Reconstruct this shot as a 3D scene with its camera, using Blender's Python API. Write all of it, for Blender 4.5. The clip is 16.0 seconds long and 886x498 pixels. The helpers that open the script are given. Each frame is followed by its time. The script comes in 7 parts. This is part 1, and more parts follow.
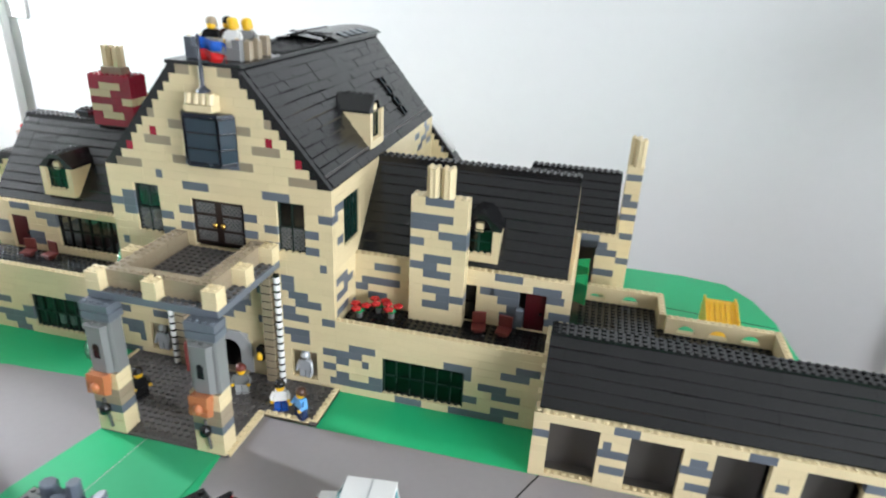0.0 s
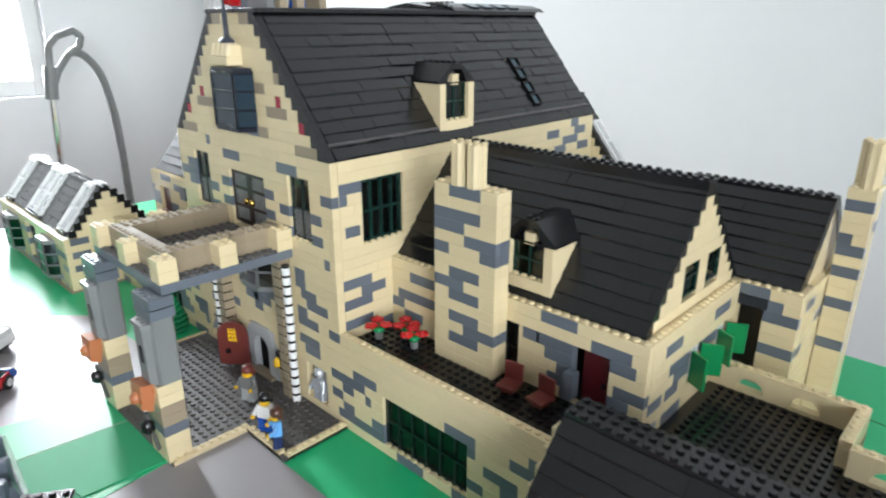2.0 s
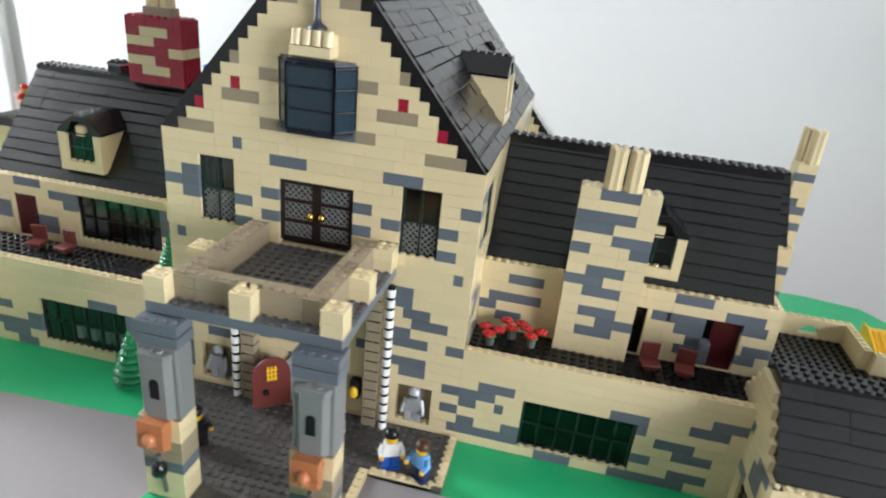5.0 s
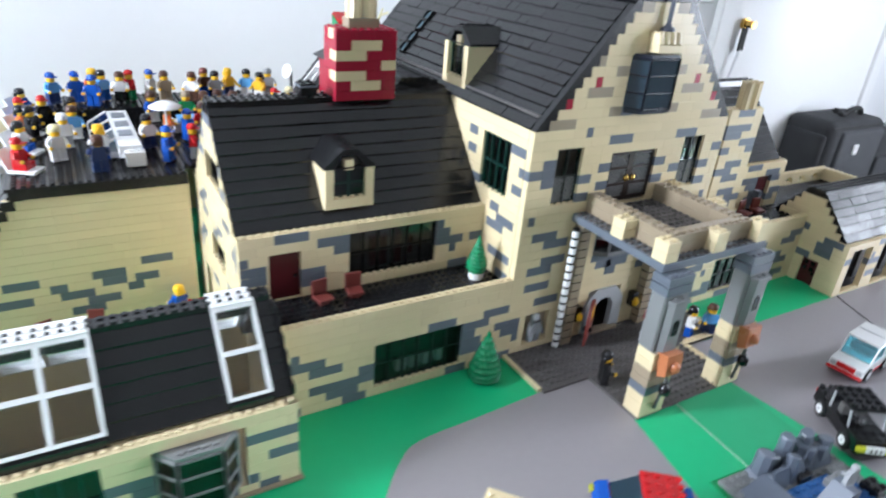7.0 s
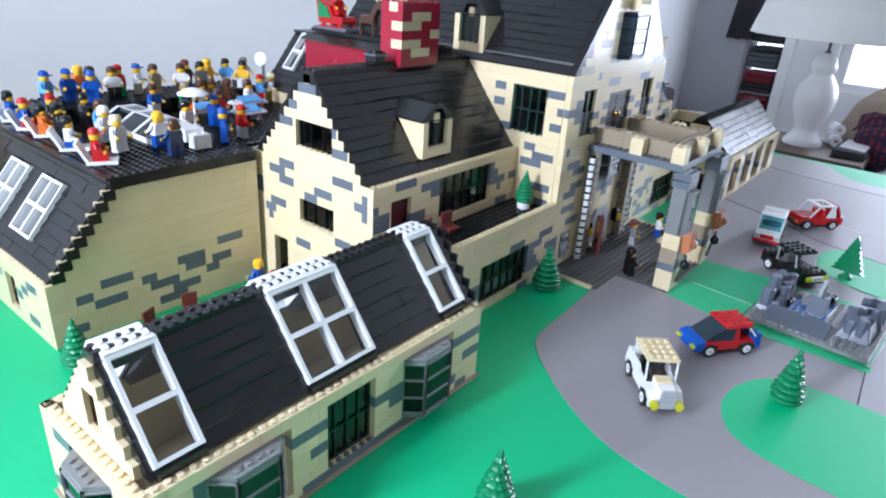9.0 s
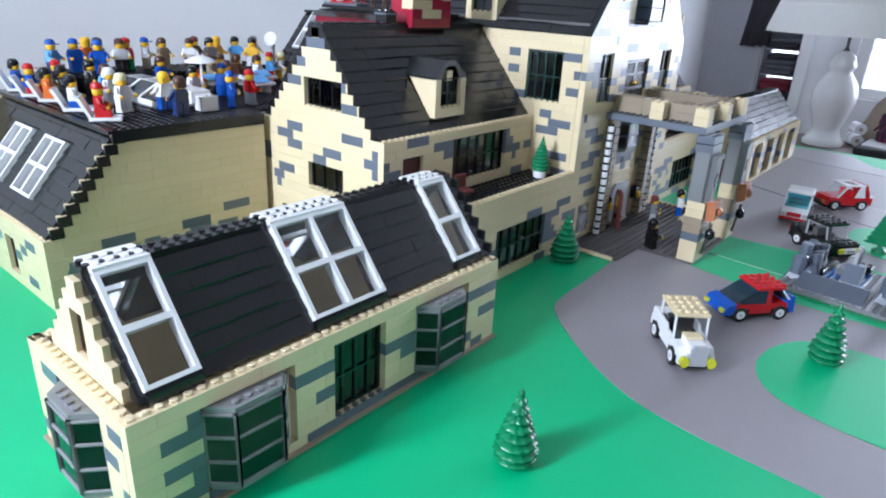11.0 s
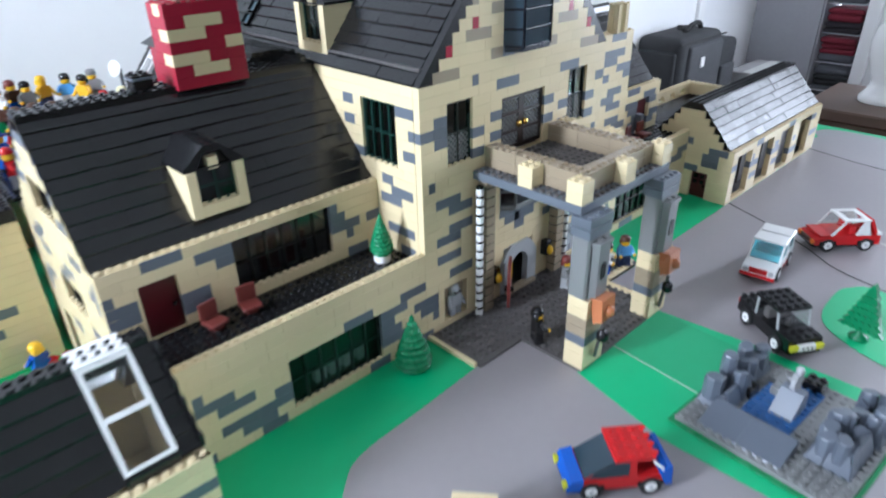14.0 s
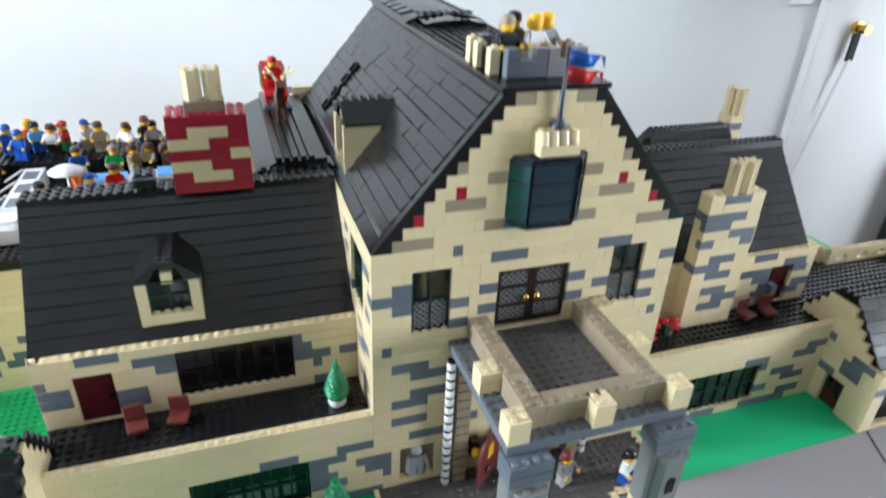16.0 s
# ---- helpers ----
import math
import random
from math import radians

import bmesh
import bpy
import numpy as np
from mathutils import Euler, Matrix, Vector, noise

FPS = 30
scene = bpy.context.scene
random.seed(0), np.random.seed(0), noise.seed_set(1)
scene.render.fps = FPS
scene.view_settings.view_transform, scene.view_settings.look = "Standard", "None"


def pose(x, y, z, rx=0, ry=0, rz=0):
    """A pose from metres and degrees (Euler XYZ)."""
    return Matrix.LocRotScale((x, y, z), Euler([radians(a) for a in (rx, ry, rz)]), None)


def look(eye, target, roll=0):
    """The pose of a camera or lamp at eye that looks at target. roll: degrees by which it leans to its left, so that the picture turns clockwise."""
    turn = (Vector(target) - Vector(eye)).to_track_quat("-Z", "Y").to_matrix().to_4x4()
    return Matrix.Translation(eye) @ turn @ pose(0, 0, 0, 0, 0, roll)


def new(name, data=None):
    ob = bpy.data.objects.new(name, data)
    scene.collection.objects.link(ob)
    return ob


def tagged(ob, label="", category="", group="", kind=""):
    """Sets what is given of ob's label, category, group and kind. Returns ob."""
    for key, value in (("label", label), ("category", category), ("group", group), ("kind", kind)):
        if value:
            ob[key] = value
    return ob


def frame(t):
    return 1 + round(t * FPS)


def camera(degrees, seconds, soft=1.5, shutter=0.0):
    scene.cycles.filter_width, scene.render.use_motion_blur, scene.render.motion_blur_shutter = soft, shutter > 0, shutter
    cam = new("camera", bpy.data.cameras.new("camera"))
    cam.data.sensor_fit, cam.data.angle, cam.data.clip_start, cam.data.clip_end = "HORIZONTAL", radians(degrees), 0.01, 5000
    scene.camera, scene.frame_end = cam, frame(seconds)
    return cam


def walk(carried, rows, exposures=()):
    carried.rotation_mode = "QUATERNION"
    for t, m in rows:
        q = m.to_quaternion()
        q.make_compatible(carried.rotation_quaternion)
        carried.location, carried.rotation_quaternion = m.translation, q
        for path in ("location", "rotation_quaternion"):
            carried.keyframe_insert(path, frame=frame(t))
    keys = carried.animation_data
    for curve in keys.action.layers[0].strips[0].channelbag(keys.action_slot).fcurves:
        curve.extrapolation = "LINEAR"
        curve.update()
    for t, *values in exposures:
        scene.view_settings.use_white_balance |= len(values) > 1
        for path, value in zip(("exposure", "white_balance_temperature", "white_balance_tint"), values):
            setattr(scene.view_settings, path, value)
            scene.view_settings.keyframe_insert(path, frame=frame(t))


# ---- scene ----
cam = camera(69.7, 16.0, 2.0, 0.4)
PATH = [
    (0, (0.3917, -0.5789, 0.4658), (-0.0228, 1.2030, -0.3423), 2.81),
    (0.5, (0.4920, -0.4298, 0.3993), (-0.2669, 1.2365, -0.4053), 0.25),
    (1, (0.5555, -0.3273, 0.3550), (-0.5305, 1.1941, -0.3562), -0.65),
    (1.5, (0.5681, -0.2913, 0.3446), (-0.6518, 1.1361, -0.3442), -1.02),
    (2, (0.5516, -0.3014, 0.3576), (-0.7510, 1.0587, -0.3157), 0.02),
    (2.5, (0.5424, -0.3158, 0.3675), (-0.8041, 1.0119, -0.2836), 0.64),
    (3, (0.5369, -0.3218, 0.3697), (-0.8153, 1.0057, -0.2699), 1.13),
    (5.5, (0.0345, -0.4791, 0.4004), (0.1054, 1.3485, -0.4087), 6.17),
    (6, (-0.1475, -0.4841, 0.4164), (0.3026, 1.2614, -0.4500), 5.67),
    (6.5, (-0.3398, -0.4936, 0.4149), (0.4747, 1.1332, -0.4160), 5.58),
    (7, (-0.5026, -0.4429, 0.3999), (0.4572, 1.0805, -0.4708), 5.11),
    (7.5, (-0.6468, -0.4348, 0.4083), (0.4971, 0.9334, -0.4972), 4.28),
    (8, (-0.7447, -0.4431, 0.4074), (0.6223, 0.7460, -0.4396), 6.78),
    (8.5, (-0.7541, -0.3723, 0.3811), (0.6843, 0.7522, -0.4354), 4.12),
    (9, (-0.8105, -0.3484, 0.3559), (0.6370, 0.7677, -0.4560), 4.02),
    (11.5, (-0.8043, -0.3525, 0.2809), (0.6423, 0.8316, -0.4298), 2.62),
    (12, (-0.7850, -0.3796, 0.3054), (0.6960, 0.7843, -0.3669), 2.48),
    (12.5, (-0.7688, -0.4105, 0.3299), (0.7318, 0.7392, -0.3232), 2.86),
    (13, (-0.6828, -0.4458, 0.3538), (0.6271, 0.8838, -0.3650), 2.96),
    (13.5, (-0.5873, -0.4639, 0.3684), (0.6135, 0.9039, -0.4606), 1.16),
    (14, (-0.4791, -0.3868, 0.3780), (0.7341, 0.8940, -0.5643), -1.40),
    (14.5, (-0.3797, -0.3420, 0.4255), (0.8146, 0.9420, -0.5363), -0.18),
    (15, (-0.2668, -0.3623, 0.4132), (0.5504, 1.1784, -0.5659), 0.34),
    (15.5, (-0.1964, -0.4000, 0.4204), (0.3271, 1.2515, -0.5788), 0.50),
    (16, (-0.2218, -0.3959, 0.4796), (0.3676, 1.2543, -0.4844), 2.67),
]
walk(cam, [(t, look(eye, target, roll)) for t, eye, target, roll in PATH], [(0, -0.87, 6350, 10), (0.5, -0.98, 6350, 10), (1.5, -1.08, 6300, 10), (3.0, -1.1, 6350, 10), (5.5, -0.92, 6450, 12), (6.5, -0.97, 6050, 13), (7.5, -1.0, 5750, 13), (9, -1.38, 5550, 16), (11.5, -1.55, 5550, 16), (13, -1.55, 5650, 14), (13.5, -1.29, 5700, 14), (14, -1.07, 5650, 13), (14.5, -1.08, 5900, 11), (15.5, -1.06, 6000, 11), (16, -0.92, 6000, 10)])

# ---- light ----
world = bpy.data.worlds.new("daylight")
scene.world = world
world.use_nodes = True
wn, wl = world.node_tree.nodes, world.node_tree.links
sky = wn.new("ShaderNodeTexSky")
sky.sky_type, sky.sun_disc = "NISHITA", False
sky.sun_elevation, sky.sun_rotation = radians(35), radians(250)
wn["Background"].inputs["Strength"].default_value = 0.12
wl.new(sky.outputs["Color"], wn["Background"].inputs["Color"])

U, H = 0.008, 0.0096            # one stud, one brick course


def V(x, y, z):
    """Studs and courses to metres; the middle of the great gable is x = 17."""
    return Vector(((x - 17) * U, y * U, z * H))


def area_lamp(name, x, y, z, sx, sy, rot, watts, colour):
    lamp = bpy.data.lights.new(name, "AREA")
    lamp.shape, lamp.size, lamp.size_y, lamp.energy, lamp.color = "RECTANGLE", sx, sy, watts, colour
    ob = new(name, lamp)
    ob.location, ob.rotation_euler = (x, y, z), [radians(a) for a in rot]
    return ob


# ---- materials ----
MATS = {}


def nodes_of(name):
    m = bpy.data.materials.new(name)
    m.use_nodes = True
    return m, m.node_tree.nodes, m.node_tree.links, m.node_tree.nodes["Principled BSDF"]


def plastic(name, colour, rough=0.3, vary=0.10, bump=0.02, grain=900.0):
    """Moulded plastic: a little different from piece to piece, with fine scratches and dust."""
    m, n, l, b = nodes_of(name)
    info, geo = n.new("ShaderNodeObjectInfo"), n.new("ShaderNodeNewGeometry")
    add = n.new("ShaderNodeMath"); add.operation = "ADD"
    l.new(info.outputs["Random"], add.inputs[0]); l.new(geo.outputs["Random Per Island"], add.inputs[1])
    half = n.new("ShaderNodeMath"); half.operation = "FRACT"
    l.new(add.outputs[0], half.inputs[0])
    tex = n.new("ShaderNodeTexCoord")
    noise_a = n.new("ShaderNodeTexNoise"); noise_a.inputs["Scale"].default_value = 35; noise_a.inputs["Detail"].default_value = 4
    noise_b = n.new("ShaderNodeTexNoise"); noise_b.inputs["Scale"].default_value = grain; noise_b.inputs["Detail"].default_value = 3
    for t in (noise_a, noise_b):
        l.new(tex.outputs["Object"], t.inputs["Vector"])
    mix = n.new("ShaderNodeMath"); mix.operation = "MULTIPLY_ADD"
    l.new(noise_a.outputs["Fac"], mix.inputs[0]); mix.inputs[1].default_value = 0.6
    l.new(half.outputs[0], mix.inputs[2])
    rng = n.new("ShaderNodeMapRange")
    l.new(mix.outputs[0], rng.inputs["Value"])
    rng.inputs["From Max"].default_value = 1.5
    rng.inputs["To Min"].default_value, rng.inputs["To Max"].default_value = 1 - vary, 1 + vary * 0.6
    tint = n.new("ShaderNodeMix"); tint.data_type, tint.blend_type = "RGBA", "MULTIPLY"
    tint.inputs["Factor"].default_value = 1
    tint.inputs["A"].default_value = (*colour, 1)
    comb = n.new("ShaderNodeCombineColor")
    for i in range(3):
        l.new(rng.outputs["Result"], comb.inputs[i])
    l.new(comb.outputs[0], tint.inputs["B"])
    l.new(tint.outputs["Result"], b.inputs["Base Color"])
    rr = n.new("ShaderNodeMapRange")
    l.new(noise_a.outputs["Fac"], rr.inputs["Value"])
    rr.inputs["To Min"].default_value, rr.inputs["To Max"].default_value = rough * 0.8, rough * 1.25
    l.new(rr.outputs["Result"], b.inputs["Roughness"])
    bp = n.new("ShaderNodeBump"); bp.inputs["Strength"].default_value = bump; bp.inputs["Distance"].default_value = 0.0004
    l.new(noise_b.outputs["Fac"], bp.inputs["Height"]); l.new(bp.outputs["Normal"], b.inputs["Normal"])
    b.inputs["IOR"].default_value = 1.5
    MATS[name] = m
    return m


def clear(name, colour, rough=0.04, ior=1.45):
    m, n, l, b = nodes_of(name)
    b.inputs["Base Color"].default_value = (*colour, 1)
    b.inputs["Transmission Weight"].default_value = 1
    b.inputs["Roughness"].default_value, b.inputs["IOR"].default_value = rough, ior
    MATS[name] = m
    return m


def matte(name, colour, second=None, scale=6.0, rough=0.8, bump=0.15, depth=0.002, metal=0.0):
    """Paint, paper, cloth, wood: two tones blended by noise at two sizes, with relief."""
    m, n, l, b = nodes_of(name)
    tex = n.new("ShaderNodeTexCoord")
    a, c = n.new("ShaderNodeTexNoise"), n.new("ShaderNodeTexNoise")
    a.inputs["Scale"].default_value, a.inputs["Detail"].default_value = scale, 5
    c.inputs["Scale"].default_value, c.inputs["Detail"].default_value = scale * 30, 4
    l.new(tex.outputs["Object"], a.inputs["Vector"]); l.new(tex.outputs["Object"], c.inputs["Vector"])
    add = n.new("ShaderNodeMath"); add.operation = "MULTIPLY_ADD"
    l.new(c.outputs["Fac"], add.inputs[0]); add.inputs[1].default_value = 0.35
    l.new(a.outputs["Fac"], add.inputs[2])
    ramp = n.new("ShaderNodeMapRange")
    l.new(add.outputs[0], ramp.inputs["Value"]); ramp.inputs["From Min"].default_value, ramp.inputs["From Max"].default_value = 0.4, 0.95
    mix = n.new("ShaderNodeMix"); mix.data_type = "RGBA"
    mix.inputs["A"].default_value = (*colour, 1)
    mix.inputs["B"].default_value = (*(second or [v * 0.85 for v in colour]), 1)
    l.new(ramp.outputs["Result"], mix.inputs["Factor"])
    l.new(mix.outputs["Result"], b.inputs["Base Color"])
    b.inputs["Roughness"].default_value, b.inputs["Metallic"].default_value = rough, metal
    bp = n.new("ShaderNodeBump"); bp.inputs["Strength"].default_value = bump; bp.inputs["Distance"].default_value = depth
    l.new(c.outputs["Fac"], bp.inputs["Height"]); l.new(bp.outputs["Normal"], b.inputs["Normal"])
    MATS[name] = m
    return m


def glow(name, colour, strength):
    m, n, l, b = nodes_of(name)
    b.inputs["Base Color"].default_value = (0, 0, 0, 1)
    b.inputs["Emission Color"].default_value = (*colour, 1)
    b.inputs["Emission Strength"].default_value = strength
    MATS[name] = m
    return m


plastic("tan", (0.72, 0.60, 0.37), 0.22, 0.05)
plastic("khaki", (0.31, 0.25, 0.17), 0.3, 0.08)
plastic("slate", (0.125, 0.145, 0.175), 0.3, 0.12)
plastic("grey", (0.20, 0.205, 0.205), 0.35, 0.10)
plastic("palegrey", (0.40, 0.41, 0.42), 0.3, 0.06)
plastic("black", (0.010, 0.010, 0.011), 0.24, 0.25, 0.03)
plastic("door_red", (0.07, 0.005, 0.009), 0.3)
plastic("darkgrey", (0.098, 0.091, 0.088), 0.4, 0.15)
plastic("red", (0.50, 0.012, 0.014), 0.25)
plastic("maroon", (0.33, 0.014, 0.035), 0.25, 0.06)
plastic("brick_red", (0.15, 0.032, 0.026), 0.35)
plastic("blue", (0.012, 0.085, 0.42), 0.25)
plastic("sky_blue", (0.12, 0.38, 0.75), 0.3)
plastic("navy", (0.012, 0.03, 0.11), 0.3)
plastic("white", (0.80, 0.80, 0.79), 0.25, 0.03)
plastic("yellow", (0.82, 0.48, 0.015), 0.3)
plastic("cream", (0.78, 0.72, 0.42), 0.3)
plastic("orange", (0.75, 0.17, 0.02), 0.3)
plastic("green", (0.010, 0.24, 0.075), 0.25)
plastic("leaf", (0.011, 0.205, 0.078), 0.24, 0.15)
plastic("dark_green", (0.008, 0.032, 0.025), 0.25)
plastic("brown", (0.07, 0.028, 0.016), 0.3)
plastic("dark_brown", (0.018, 0.009, 0.007), 0.3)
plastic("black_green", (0.006, 0.016, 0.013), 0.28)
plastic("oriel_blue", (0.006, 0.010, 0.022), 0.25)
plastic("rock_grey", (0.115, 0.135, 0.17), 0.33, 0.2)
plastic("water_blue", (0.035, 0.12, 0.32), 0.2, 0.25)
plastic("pole_slate", (0.03, 0.035, 0.05), 0.3)
plastic("lime", (0.55, 0.55, 0.02), 0.3)
plastic("copper", (0.48, 0.17, 0.07), 0.28)
plastic("silver", (0.52, 0.54, 0.57), 0.22)
MATS["silver"].node_tree.nodes["Principled BSDF"].inputs["Metallic"].default_value = 0.35
plastic("chrome", (0.75, 0.75, 0.76), 0.1)
MATS["chrome"].node_tree.nodes["Principled BSDF"].inputs["Metallic"].default_value = 1.0
plastic("brass", (0.75, 0.48, 0.12), 0.15)
MATS["brass"].node_tree.nodes["Principled BSDF"].inputs["Metallic"].default_value = 1.0
plastic("rubber", (0.012, 0.012, 0.012), 0.7)
clear("pane", (0.55, 0.62, 0.62))
clear("green_pane", (0.05, 0.095, 0.088))
clear("bay_pane", (0.03, 0.048, 0.046))
clear("blue_pane", (0.05, 0.10, 0.14))
clear("aqua_pane", (0.25, 0.75, 0.85))
clear("clear_pane", (0.86, 0.89, 0.90), 0.03)
clear("roof_pane", (0.13, 0.19, 0.22), 0.12)
MATS["roof_pane"].node_tree.nodes["Principled BSDF"].inputs["Transmission Weight"].default_value = 0.25
clear("smoke_pane", (0.03, 0.055, 0.075), 0.08)
MATS["smoke_pane"].node_tree.nodes["Principled BSDF"].inputs["Transmission Weight"].default_value = 0.3
matte("green_card", (0.014, 0.44, 0.175), (0.02, 0.49, 0.2), 3, 0.44, 0.06, 0.0006)
matte("green_card_pale", (0.022, 0.37, 0.15), (0.03, 0.41, 0.18), 3, 0.62, 0.06, 0.0006)
matte("road_card", (0.27, 0.248, 0.257), (0.305, 0.282, 0.29), 4, 0.42, 0.08, 0.0006)
matte("road_card_pale", (0.29, 0.275, 0.29), (0.325, 0.31, 0.325), 4, 0.38, 0.08, 0.0006)
matte("card_edge", (0.55, 0.55, 0.52), None, 8)
matte("wall_paint", (0.78, 0.785, 0.79), (0.74, 0.745, 0.75), 1.5, 0.7, 0.1, 0.0015)
# ceiling toned down to grey so that less light bounces off it
matte("ceiling_dimmed", (0.42, 0.42, 0.41), (0.38, 0.38, 0.37), 1.5, 0.85, 0.2, 0.002)
matte("trim_paint", (0.80, 0.80, 0.79), (0.77, 0.77, 0.76), 2, 0.45, 0.05)
matte("closet_grey", (0.36, 0.36, 0.38), (0.31, 0.31, 0.33), 2, 0.8, 0.1)
matte("south_panel", (0.09, 0.07, 0.055), (0.07, 0.052, 0.04), 5, 0.6, 0.1)
matte("floor_wood", (0.12, 0.05, 0.028), (0.08, 0.032, 0.018), 7, 0.4, 0.1)
matte("table_wood", (0.17, 0.09, 0.05), (0.11, 0.055, 0.03), 9, 0.45, 0.1)
matte("stand_wood", (0.10, 0.06, 0.04), (0.07, 0.042, 0.028), 12, 0.5, 0.1)
matte("case_cloth", (0.018, 0.019, 0.021), (0.028, 0.03, 0.033), 20, 0.75, 0.4)
matte("case_front", (0.05, 0.053, 0.058), (0.038, 0.04, 0.045), 20, 0.7, 0.4)
matte("cardboard", (0.36, 0.35, 0.35), (0.29, 0.28, 0.28), 9, 0.8, 0.15)
matte("ceramic", (0.82, 0.82, 0.81), (0.78, 0.78, 0.77), 4, 0.15, 0.03)
matte("lampshade", (0.80, 0.79, 0.75), (0.76, 0.75, 0.71), 60, 0.9, 0.3, 0.001)
matte("sheet_cloth", (0.72, 0.72, 0.73), (0.62, 0.62, 0.64), 6, 0.9, 0.4, 0.004)
matte("tan_cloth", (0.38, 0.31, 0.24), (0.28, 0.22, 0.17), 14, 0.9, 0.5, 0.004)
matte("dark_cloth", (0.022, 0.02, 0.024), (0.035, 0.03, 0.036), 12, 0.9, 0.5, 0.004)
matte("red_cloth", (0.20, 0.015, 0.03), (0.12, 0.01, 0.02), 12, 0.9, 0.5, 0.004)
matte("grey_cloth", (0.10, 0.105, 0.12), (0.07, 0.075, 0.085), 12, 0.9, 0.5, 0.004)
glow("daylight_haze", (0.93, 0.97, 1.0), 12.0)
glow("western_haze", (0.93, 0.97, 1.0), 3.2)


def plaid():
    m, n, l, b = nodes_of("plaid_cloth")
    tex = n.new("ShaderNodeTexCoord")
    out = None
    for axis, scale in (("X", 90.0), ("Y", 90.0)):
        w = n.new("ShaderNodeTexWave"); w.wave_type, w.bands_direction = "BANDS", axis
        w.inputs["Scale"].default_value, w.inputs["Distortion"].default_value = scale / 6, 1.0
        l.new(tex.outputs["Object"], w.inputs["Vector"])
        if out is None:
            out = w.outputs["Fac"]
        else:
            s = n.new("ShaderNodeMath"); s.operation = "MULTIPLY"
            l.new(out, s.inputs[0]); l.new(w.outputs["Fac"], s.inputs[1]); out = s.outputs[0]
    mix = n.new("ShaderNodeMix"); mix.data_type = "RGBA"
    mix.inputs["A"].default_value, mix.inputs["B"].default_value = (0.012, 0.014, 0.035, 1), (0.22, 0.02, 0.04, 1)
    l.new(out, mix.inputs["Factor"]); l.new(mix.outputs["Result"], b.inputs["Base Color"])
    b.inputs["Roughness"].default_value = 0.95
    MATS["plaid_cloth"] = m


plaid()


